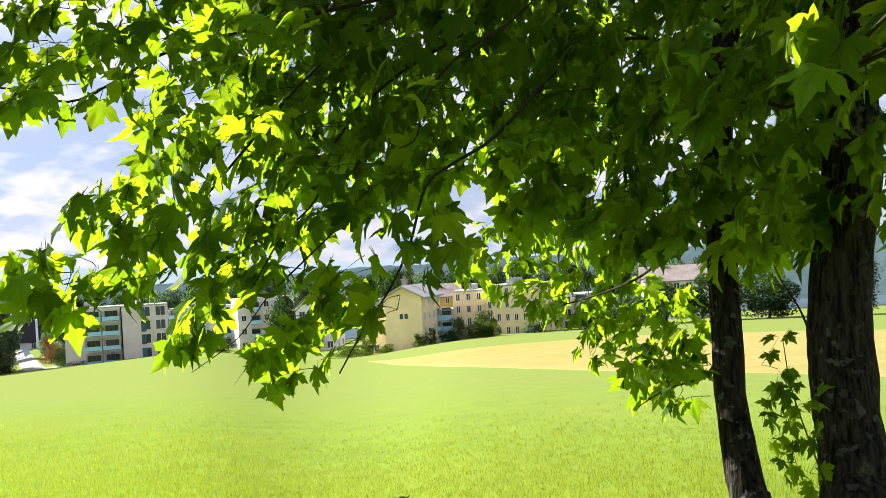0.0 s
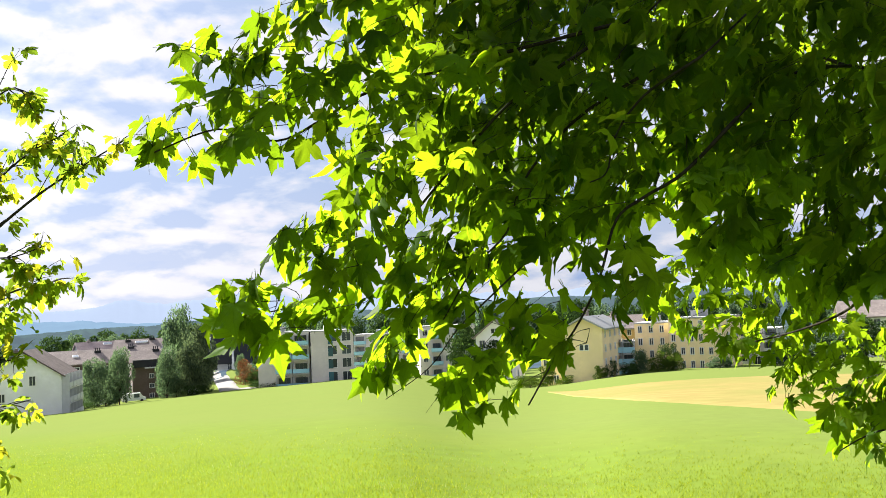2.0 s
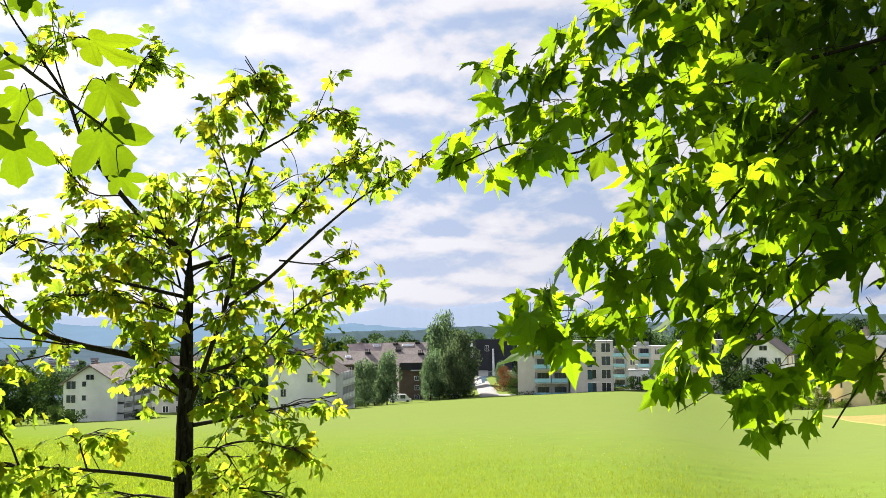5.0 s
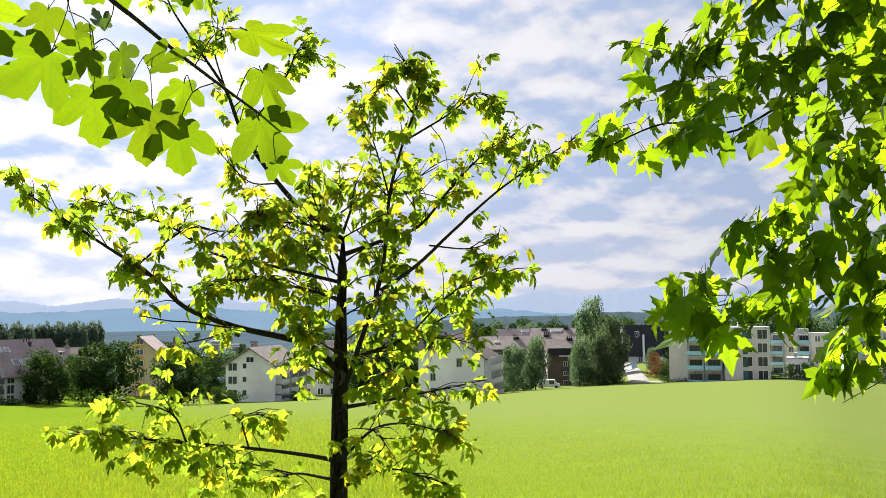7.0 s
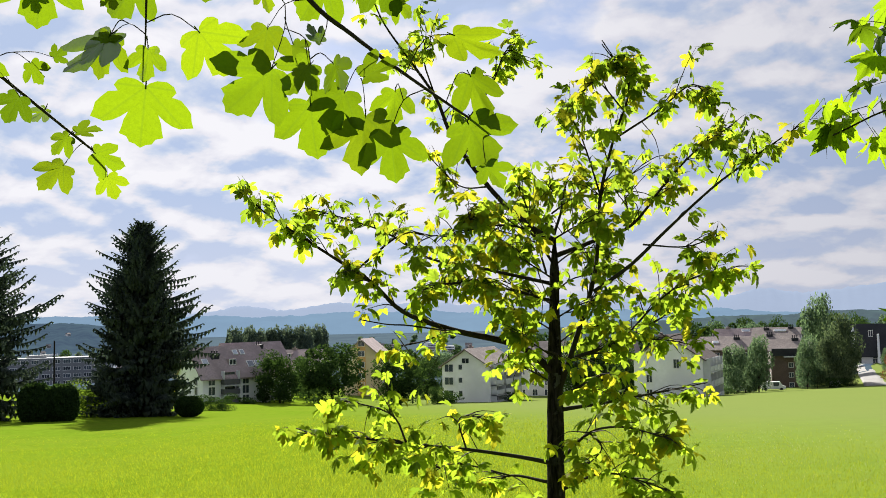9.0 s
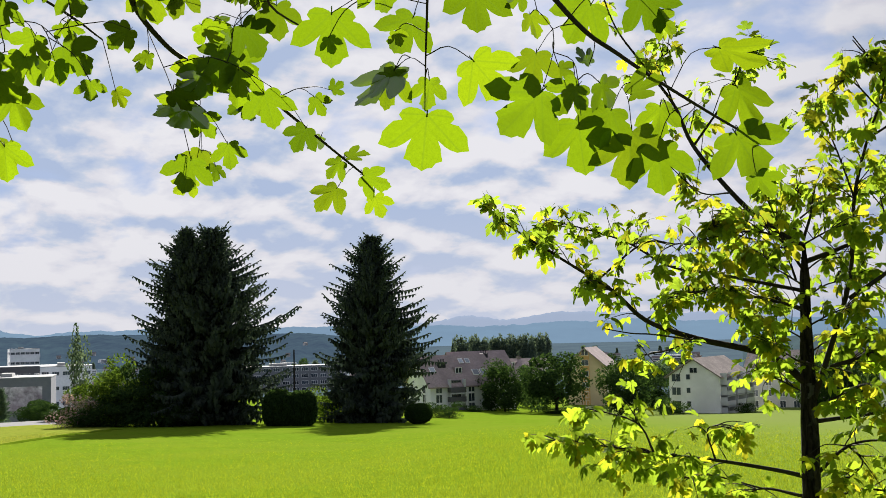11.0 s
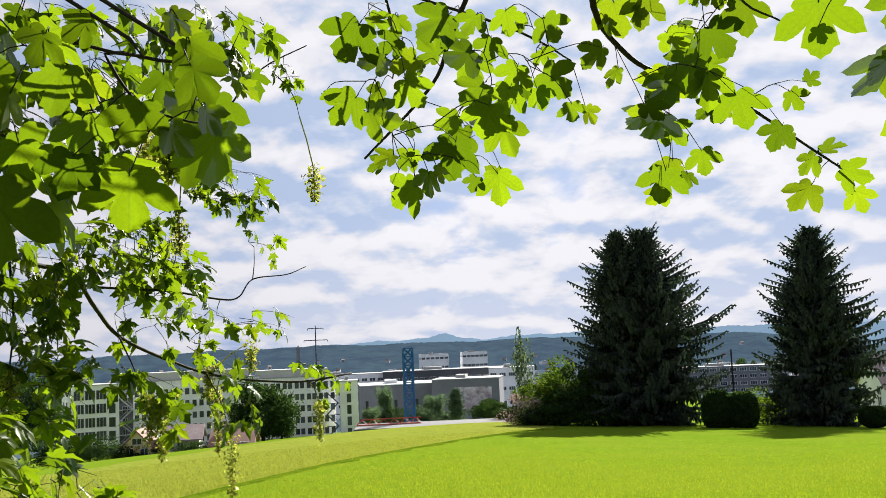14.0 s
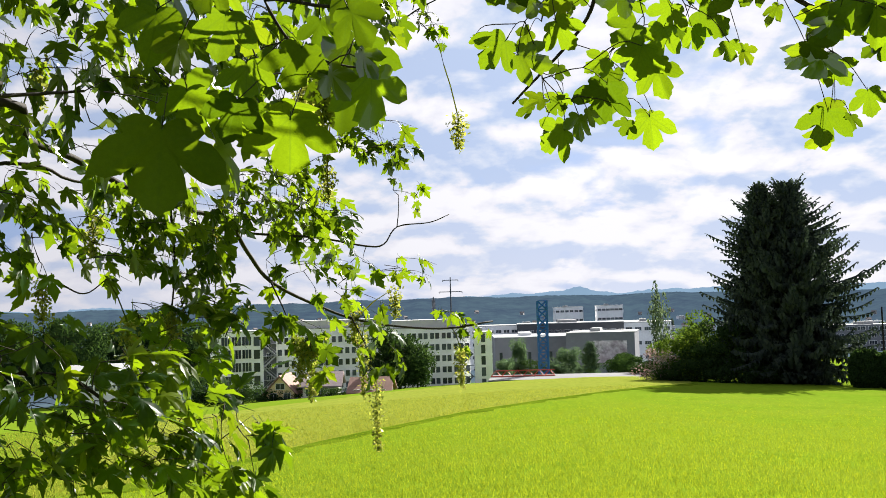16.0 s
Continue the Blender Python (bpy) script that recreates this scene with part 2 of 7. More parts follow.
BEIGE_WALL = material("beige_render", (0.62, 0.58, 0.56), 0.9, 1.4, 0.07, 0.12)
YELLOW_WALL = material("yellow_render", (0.92, 0.74, 0.44), 0.9, 1.4, 0.06, 0.12)
OCHRE_WALL = material("ochre_render", (0.58, 0.47, 0.30), 0.9, 1.4, 0.06, 0.12)
ORANGE_WALL = material("orange_render", (0.60, 0.36, 0.14), 0.9, 1.4, 0.06, 0.12)
BROWN_WALL = material("brown_brick", (0.115, 0.082, 0.072), 0.9, 3.0, 0.2, 0.2)
HALL_WALL = material("grey_panel", (0.155, 0.162, 0.182), 0.8, 0.8, 0.08, 0.12)
DARK_WALL = material("dark_cladding", (0.065, 0.068, 0.078), 0.7, 0.8, 0.12, 0.12)
ROOF_BROWN = material("brown_tiles", (0.235, 0.200, 0.190), 0.9, 3.0, 0.3, 0.25, 0.4, gloss=0.1)
ROOF_DARK = material("dark_brown_tiles", (0.105, 0.082, 0.080), 0.9, 3.0, 0.3, 0.25, 0.4, gloss=0.1)
ROOF_PINK = material("weathered_tiles", (0.31, 0.25, 0.25), 0.9, 3.0, 0.2, 0.2, 0.4, gloss=0.1)
ROOF_RED = material("red_tiles", (0.26, 0.15, 0.12), 0.85, 3.0, 0.2, 0.2, 0.4)
ROOF_BLACK = material("black_slate", (0.018, 0.020, 0.024), 0.7, 3.0, 0.3, 0.2, 0.4)
ROOF_WHITE = material("white_sheet_roof", (0.60, 0.61, 0.63), 0.6, 1.0, 0.04, 0.06)
ROOF_PALE = material("pale_gravel_roof", (0.34, 0.345, 0.35), 0.9, 1.0, 0.1, 0.12)
GLASS = plain_glass("window_glass", (0.045, 0.055, 0.07))
SKY_GLASS = plain_glass("roof_window_glass", (0.30, 0.33, 0.38), 0.15)
TEAL_GLASS = plain_glass("teal_shutter", (0.035, 0.10, 0.13), 0.25)
FRAME = material("white_frame", (0.72, 0.72, 0.72), 0.6, 3.0, 0.05, 0.05)
DARK_FRAME = material("dark_frame", (0.09, 0.09, 0.10), 0.6, 3.0, 0.1, 0.1)
RAIL_GREY = material("grey_balcony", (0.50, 0.51, 0.53), 0.7, 2.0, 0.08, 0.1)
RAIL_BLUE = material("turquoise_balcony", (0.33, 0.60, 0.74), 0.5, 2.0, 0.08, 0.1, vary=0.15)
ASPHALT = material("asphalt", (0.17, 0.165, 0.16), 0.9, 1.5, 0.12, 0.12)
CONCRETE = material("concrete", (0.115, 0.115, 0.12), 0.9, 1.0, 0.1, 0.12)
BLUE_STEEL = material("blue_steel", (0.02, 0.12, 0.30), 0.5, 2.0, 0.15, 0.1)
RED_STEEL = material("red_steel", (0.42, 0.07, 0.045), 0.6, 2.0, 0.15, 0.1)
DARK_STEEL = material("dark_steel", (0.05, 0.06, 0.07), 0.6, 2.0, 0.15, 0.1)
CAR_WHITE = material("white_car_paint", (0.72, 0.73, 0.74), 0.3, 2.0, 0.03, 0.04, gloss=0.5)
CAR_GREY = material("grey_car_paint", (0.30, 0.31, 0.33), 0.3, 2.0, 0.03, 0.04, gloss=0.5)
RUBBER = material("rubber", (0.02, 0.02, 0.02), 0.9, 8.0, 0.2, 0.1)
MURAL = material("mural", (0.46, 0.43, 0.45), 0.8, 0.75, 0.65, 0.1, second=(0.24, 0.17, 0.21))
# far ground: hazy() adds a bluish glow for the air between
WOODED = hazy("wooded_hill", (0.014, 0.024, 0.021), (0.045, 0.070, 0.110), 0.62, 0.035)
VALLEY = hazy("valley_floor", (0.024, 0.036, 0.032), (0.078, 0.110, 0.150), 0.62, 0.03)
HAZE_BLUE_HILL = hazy("haze_blue_hill", (0.024, 0.04, 0.05), (0.125, 0.190, 0.270), 0.80, 0.006)
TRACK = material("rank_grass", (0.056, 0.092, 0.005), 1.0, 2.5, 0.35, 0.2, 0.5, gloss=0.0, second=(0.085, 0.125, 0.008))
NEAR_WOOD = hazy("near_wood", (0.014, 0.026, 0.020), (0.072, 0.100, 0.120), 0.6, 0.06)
HAZE_PALE_RANGE = hazy("haze_pale_range", (0.12, 0.15, 0.2), (0.190, 0.228, 0.305), 0.93, 0.003)


# ---- mesh helpers ----
class Buf:
    """Collects vertices and faces for one mesh."""

    def __init__(self):
        self.v, self.f, self.n = [], [], 0

    def add(self, verts, faces):
        verts = np.asarray(verts, float)
        self.v.append(verts)
        self.f.extend([tuple(int(i) + self.n for i in fc) for fc in faces])
        self.n += len(verts)

    def box(self, x0, y0, z0, x1, y1, z1):
        p = [(x, y, z) for z in (z0, z1) for x, y in ((x0, y0), (x1, y0), (x1, y1), (x0, y1))]
        self.add(p, [(3, 2, 1, 0), (4, 5, 6, 7), (0, 1, 5, 4), (1, 2, 6, 5), (2, 3, 7, 6), (3, 0, 4, 7)])

    def bar(self, a, b, w):
        self.tube([a, b], [w / 2, w / 2], 4)

    def tube(self, pts, radii, sides=6):
        pts = [Vector(p) for p in pts]
        ring = []
        prev = None
        for i, p in enumerate(pts):
            d = (pts[min(i + 1, len(pts) - 1)] - pts[max(i - 1, 0)])
            if d.length < 1e-6:
                d = Vector((0, 0, 1))
            d.normalize()
            side = prev if prev is not None else (Vector((1, 0, 0)) if abs(d.x) < 0.9 else Vector((0, 1, 0)))
            u = d.cross(side).normalized()
            w = u.cross(d).normalized()
            prev = w
            for s in range(sides):
                a = 2 * math.pi * s / sides
                ring.append(p + (w * math.cos(a) + u * math.sin(a)) * radii[i])
        fc = []
        for i in range(len(pts) - 1):
            for s in range(sides):
                s2 = (s + 1) % sides
                fc.append((i * sides + s, i * sides + s2, (i + 1) * sides + s2, (i + 1) * sides + s))
        fc.append(tuple(range(sides - 1, -1, -1)))
        fc.append(tuple((len(pts) - 1) * sides + s for s in range(sides)))
        self.add([tuple(r) for r in ring], fc)

    def mesh(self, name, mat, smooth=False, spots=None):
        me = bpy.data.meshes.new(name)
        me.from_pydata(np.concatenate(self.v).tolist() if self.v else [], [], self.f)
        if spots is not None:
            me.attributes.new("leaf_spot", "FLOAT_VECTOR", "POINT").data.foreach_set("vector", np.asarray(spots, float).ravel())
        me.materials.append(mat)
        if smooth:
            me.polygons.foreach_set("use_smooth", [True] * len(me.polygons))
        me.update()
        return me


def part(name, data, parent, label="", kind="", m=None):
    ob = new(name, data)
    ob.parent = parent
    if m is not None:
        ob.matrix_basis = m
    return tagged(ob, label, kind=kind)


def thing(name, label, category, m=None, group="", kind=""):
    ob = new(name)
    if m is not None:
        ob.matrix_basis = m
    return tagged(ob, label, category, group, kind)


def curve(pts, steps=5):
    """Points along a smooth line through pts."""
    pts = [Vector(p) for p in pts]
    if len(pts) < 3:
        return [pts[0].lerp(pts[-1], i / steps) for i in range(steps + 1)]
    out = []
    ext = [pts[0] * 2 - pts[1]] + pts + [pts[-1] * 2 - pts[-2]]
    for i in range(1, len(ext) - 2):
        a, b, c, d = ext[i - 1:i + 3]
        for s in range(steps):
            t = s / steps
            out.append(0.5 * (2 * b + (c - a) * t + (2 * a - 5 * b + 4 * c - d) * t * t + (3 * b - a - 3 * c + d) * t ** 3))
    out.append(pts[-1])
    return out


# ---- the lie of the land ----
EDGE_AZ = [-60, -10, 0, 4.3, 10, 13, 20, 24, 31, 46, 57, 61, 74, 80, 88, 94, 105, 125, 180]
EDGE_EL = [4.2, 3.95, 4.05, 4.8, 4.6, 3.60, 4.0, 4.13, 4.6, 4.95, 4.9, 5.06, 4.76, 4.33, 4.48, 4.88, 5.75, 6.2, 6.2]
EDGE_R = [170, 170, 165, 165, 200, 230, 235, 235, 230, 208, 160, 132, 132, 140, 150, 140, 120, 110, 110]


AZ_FINE = np.arange(-60, 180.5, 0.5)
BELL = np.exp(-0.5 * (np.arange(-12, 13) / 4.0) ** 2)
BELL /= BELL.sum()


def smooth(values):
    v = np.interp(AZ_FINE, EDGE_AZ, values)
    return np.convolve(np.pad(v, 12, mode="edge"), BELL, "valid")


EDGE_EL_FINE, EDGE_R_FINE = smooth(EDGE_EL), smooth(EDGE_R)


def bearing(x, y):
    return math.degrees(math.atan2(-x, y))


def field_edge(az):
    return float(np.interp(az, AZ_FINE, EDGE_R_FINE))


def ground(x, y):
    r, az = math.hypot(x, y), bearing(x, y)
    if az < -60 or az > 180:
        az = -60 if az > -120 else 180
    re = field_edge(az)
    drop = re * math.tan(radians(float(np.interp(az, AZ_FINE, EDGE_EL_FINE)))) - EYE
    if r <= re:
        # the field sags a little on its west side
        z = -drop * r / re - 1.0 * min(max((az - 52) / 14, 0), 1) * math.sin(math.pi * r / re)
    else:
        west = min(max((az - 72) / 10, 0), 1)
        # level ground along the road between the houses
        level = max(0.0, 1 - abs(az - 22.5) / 4.5)
        r2 = re + 160 * max(west, level)
        z2 = -drop - 0.082 * (1 - level) * (r2 - re)
        z = -drop - 0.082 * (1 - level) * (r - re) if r < r2 else z2 + (-46 - z2) * min((r - r2) / (1000 - r2), 1)
    return z


def polar(az, el, d):
    a = radians(az)
    return Vector((-math.sin(a) * d, math.cos(a) * d, EYE + d * math.tan(radians(el))))


def stand(az, d, sink=0.0):
    p = polar(az, 0, d)
    p.z = ground(p.x, p.y) - sink
    return p


def sheet(name, az0, az1, n_az, radii, lift, mat, label, category="ground"):
    b = Buf()
    verts, faces = [], []
    azs = np.linspace(az0, az1, n_az)
    for r in radii:
        for a in azs:
            p = polar(a, 0, r)
            verts.append((p.x, p.y, ground(p.x, p.y) + lift))
    for i in range(len(radii) - 1):
        for j in range(n_az - 1):
            faces.append((i * n_az + j, (i + 1) * n_az + j, (i + 1) * n_az + j + 1, i * n_az + j + 1))
    b.add(verts, faces)
    return tagged(new(name, b.mesh(name, mat, True)), label, category, kind="structure")


RADII = [0.01, 3, 8, 12, 18, 26, 36, 48, 62, 78, 95, 112, 122, 132, 142, 152, 165, 180, 195, 208, 220, 230, 240, 260, 290, 330, 400, 520, 700, 1000, 1600, 2600, 4600]
sheet("ground", -180, 180, 241, RADII, 0.0, MEADOW, "bright green sloping meadow of young grass", "meadow")


# ---- distance ----
def range_of_hills(name, label, d, az0, az1, crest, rough, mat, depth=500, seed=0, foot=-60.0):
    """A ridge whose crest stands crest(az) degrees over the eye's level."""
    b = Buf()
    azs = np.arange(az0, az1 + 0.01, 0.1)
    verts, faces = [], []
    for k, (back, share) in enumerate(((-depth, 0.0), (-0.5 * depth, 0.55), (-0.15 * depth, 0.9), (0, 1.0), (0.6 * depth, 0.5))):
        for a in azs:
            wob = rough * (noise.noise((a * 0.35, seed, 0)) + 0.5 * noise.noise((a * 1.1, seed + 5, 0)) + 0.25 * noise.noise((a * 3.1, seed + 9, 0)) + 0.22 * noise.noise((a * 11.0, seed + 13, 0)) + 0.16 * noise.noise((a * 31.0, seed + 17, 0)))
            top = EYE + d * math.tan(radians(crest(a) + wob))
            p = polar(a, 0, d + back)
            bump = 6 * noise.noise((a * 1.5, k * 3.0, seed)) * (0 < share < 1)
            verts.append((p.x, p.y, foot + (top - foot) * share + bump))
    n = len(azs)
    for i in range(4):
        for j in range(n - 1):
            faces.append((i * n + j, (i + 1) * n + j, (i + 1) * n + j + 1, i * n + j + 1))
    b.add(verts, faces)
    return tagged(new(name, b.mesh(name, mat, True)), label, "hills", kind="structure")


def by(pairs):
    xs, ys = zip(*pairs)
    return lambda a: float(np.interp(a, xs, ys))


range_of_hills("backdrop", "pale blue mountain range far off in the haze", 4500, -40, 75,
               by([(-40, 0.8), (10, 0.8), (18, 0.9), (21.3, 1.45), (24, 1.1), (26, 0.95), (28.3, 1.2), (31, 0.8), (40, 0.6), (44, 0.75), (52, 0.95), (55, 0.55), (57, 0.9), (59, 0.55), (64, 0.2), (75, -0.3)]), 0.22, HAZE_PALE_RANGE, 300, 3)
range_of_hills("backdrop", "wooded hills beyond the valley, blue with painted haze", 3600, -40, 140,
               by([(-40, -0.3), (22, -0.3), (27.5, -0.1), (30, 0.2), (31, 0.2), (45, 0.3), (50.6, 0.45), (56, 0.2), (62, 0.4), (72, 0.45), (75, 0.5), (81, 0.35), (83, 0.7), (86, 0.4), (100, 0.2), (140, 0.2)]), 0.16, HAZE_BLUE_HILL, 500, 11)
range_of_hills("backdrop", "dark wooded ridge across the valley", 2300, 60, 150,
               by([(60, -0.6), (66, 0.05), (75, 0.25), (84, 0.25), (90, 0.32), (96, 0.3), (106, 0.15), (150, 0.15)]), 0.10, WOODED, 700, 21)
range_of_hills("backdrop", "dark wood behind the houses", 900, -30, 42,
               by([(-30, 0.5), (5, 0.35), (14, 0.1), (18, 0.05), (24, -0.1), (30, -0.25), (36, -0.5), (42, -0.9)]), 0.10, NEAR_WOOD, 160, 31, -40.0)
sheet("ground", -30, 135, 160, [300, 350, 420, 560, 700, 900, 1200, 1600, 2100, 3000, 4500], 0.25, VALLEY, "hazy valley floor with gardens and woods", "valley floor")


# ---- the field ----
def crop_line(u):
    """The near edge of the taller barley, from its south end."""
    return Vector((-28 - 87 * u, -11.0 + 14.0 * u + 23.0 * u * u, 0))


def strip(name, rows, lift, mat, label, category):
    """A sheet between two lines over the ground; rows: pairs of near and far points."""
    b = Buf()
    verts, faces = [], []
    across = 14
    for near, far in rows:
        for j in range(across + 1):
            p = Vector(near).lerp(Vector(far), (j / across) ** 1.5)
            verts.append((p.x, p.y, ground(p.x, p.y) + (lift if 1 < j < across - 1 else 0.4 * lift if 0 < j < across else -0.03)))
    for i in range(len(rows) - 1):
        for j in range(across):
            k = across + 1
            faces.append((i * k + j, i * k + j + 1, (i + 1) * k + j + 1, (i + 1) * k + j))
    b.add(verts, faces)
    return tagged(new(name, b.mesh(name, mat, True)), label, category, kind="structure")


def beyond(p, r):
    return p * (r / p.length)


line = [crop_line(i / 70) for i in range(71)]
strip("ground", [(p, beyond(p, field_edge(bearing(p.x, p.y)) * 1.04)) for p in line], 0.03, CROP, "yellow-green field of barley on the slope", "barley field")
strip("ground", [(p + Vector((0.35, 0.92, 0)) * (1.5 + 1.6 * noise.noise((i * 0.37, 0, 0))), p - Vector((0.35, 0.92, 0)) * (0.4 + 0.6 * noise.noise((i * 0.3, 5, 0)))) for i, p in enumerate(line)], 0.05, TRACK, "dark rank grass along the barley's edge", "grass strip")
bands = ([-30, -10, -7.6, -4.3, -1.8, 0.1, 1.7, 3.3, 4.6], [22, 29.5, 31.7, 35.4, 39.8, 45.4, 54, 69, 98], [80, 96, 93, 88, 85, 84, 85, 91, 103])
strip("ground", [(polar(a, 0, float(np.interp(a, bands[0], bands[1]))), polar(a, 0, float(np.interp(a, bands[0], bands[2])))) for a in np.linspace(-30, 4.6, 90)], 0.045, STUBBLE, "pale yellow dry strip across the meadow", "dry strip")
def road_az(r):
    return 22.55 + 0.85 * min(1.0, (r - 236) / 108)


strip("road", [(polar(road_az(r) + w / r * 57.3, 0, r), polar(road_az(r) - w / r * 57.3, 0, r)) for r, w in ((235, 2.6), (250, 2.5), (270, 2.4), (300, 2.2), (330, 2.1), (360, 2.0))], 0.20, ASPHALT, "grey asphalt road between the houses", "road")
sheet("road", 12.5, 22.3, 30, [236, 239, 243], 0.08, ASPHALT, "grey lane along the field's edge", "road")


# ---- houses ----
def frame_mesh(xs, zs, y0, y1, mat):
    """One connected frame round panes: xs and zs are the edges of its bars, by pairs."""
    nx, nz = len(xs), len(zs)
    solid = {(i, j) for i in range(nx - 1) for j in range(nz - 1) if i % 2 == 0 or j % 2 == 0}
    v = [(x, y, z) for y in (y0, y1) for x in xs for z in zs]

    def at(i, j, k):
        return k * nx * nz + i * nz + j

    f = []
    for i, j in solid:
        f.append((at(i, j, 0), at(i + 1, j, 0), at(i + 1, j + 1, 0), at(i, j + 1, 0)))
        for (di, dj), (p, q) in (((-1, 0), ((i, j), (i, j + 1))), ((1, 0), ((i + 1, j + 1), (i + 1, j))), ((0, -1), ((i + 1, j), (i, j))), ((0, 1), ((i, j + 1), (i + 1, j + 1)))):
            if (i + di, j + dj) not in solid:
                f.append((at(*p, 0), at(*q, 0), at(*q, 1), at(*p, 1)))
    b = Buf()
    b.add(v, f)
    return b.mesh("window_frame", mat)


def window_mesh(w, h, bars=1, dark=False):
    t, m = 0.09, 0.04
    xs = [-w / 2 - t, -w / 2]
    for k in range(bars):
        x = -w / 2 + w * (k + 1) / (bars + 1)
        xs += [x - m, x + m]
    xs += [w / 2, w / 2 + t]
    g = Buf()
    g.box(-w / 2, -0.03, -h / 2, w / 2, 0.015, h / 2)
    return frame_mesh(xs, [-h / 2 - t, -h / 2, h / 2, h / 2 + t], -0.10, 0.02, DARK_FRAME if dark else FRAME), g.mesh("pane", GLASS)


WINDOWS = {}


def add_skylights(roof, spots, d2, top, roof_h):
    """Roof windows on the front slope; spots: where along the house, how far up the slope, width, height."""
    for x, up, w, h in spots:
        fr, g = Buf(), Buf()
        fr.box(-w / 2 - 0.12, -h / 2 - 0.12, 0.0, w / 2 + 0.12, h / 2 + 0.12, 0.16)
        g.box(-w / 2, -h / 2, 0.16, w / 2, h / 2, 0.19)
        m = pose(x, -d2 * (1 - up), top + roof_h * up + 0.33, math.degrees(math.atan2(roof_h, d2)))
        part("skylight", fr.mesh("skylight", FRAME), roof, "white framed roof window", m=m)
        part("skylight_pane", g.mesh("skylight_pane", SKY_GLASS), roof, m=m)


def add_flues(roof, x, y, z, n=3):
    """A dark chimney block with a row of flue pots."""
    b = Buf()
    b.box(-0.26 * n, -0.45, -1.2, 0.26 * n, 0.45, 0.7)
    b.box(-0.26 * n - 0.08, -0.53, 0.7, 0.26 * n + 0.08, 0.53, 0.82)
    for i in range(n):
        q = 0.5 * (i - (n - 1) / 2)
        b.tube([(q, 0, 0.82), (q, 0, 1.3), (q, 0, 1.33), (q, 0, 1.5)], [0.10, 0.10, 0.17, 0.17], 8)
    part("chimney", b.mesh("chimney", ROOF_BLACK), roof, "dark chimney with flue pots", m=pose(x, y, z))


def add_window(house, x, y, z, turn, w, h, bars=1, dark=False):
    key = (w, h, bars, dark)
    if key not in WINDOWS:
        WINDOWS[key] = window_mesh(*key)
    f, g = WINDOWS[key]
    win = part("window", f, house, m=pose(x, y, z, 0, 0, turn))
    part("pane", g, win)
    return win


BALCONIES = {}


def add_balcony(house, x, y, z, w, mat, turn=0, deep=1.4):
    key = (w, mat.name, deep)
    if key not in BALCONIES:
        s, r = Buf(), Buf()
        s.box(-w / 2, -deep, -0.2, w / 2, 0, 0)
        s.box(-w / 2, -deep + 0.05, 0, -w / 2 + 0.12, 0, 2.5)
        s.box(w / 2 - 0.12, -deep + 0.05, 0, w / 2, 0, 2.5)
        r.box(-w / 2, -deep - 0.06, 0.12, w / 2, -deep, 1.05)
        r.box(-w / 2 - 0.05, -deep, 0.12, -w / 2, 0, 1.05)
        r.box(w / 2, -deep, 0.12, w / 2 + 0.05, 0, 1.05)
        BALCONIES[key] = s.mesh("slab", RAIL_GREY), r.mesh("railing", mat)
    s, r = BALCONIES[key]
    bal = part("balcony", s, house, m=pose(x, y, z, 0, 0, turn))
    part("railing", r, bal)
    add_window(house, x, y, z + 1.15, turn, w * 0.7, 2.1, 2, True)


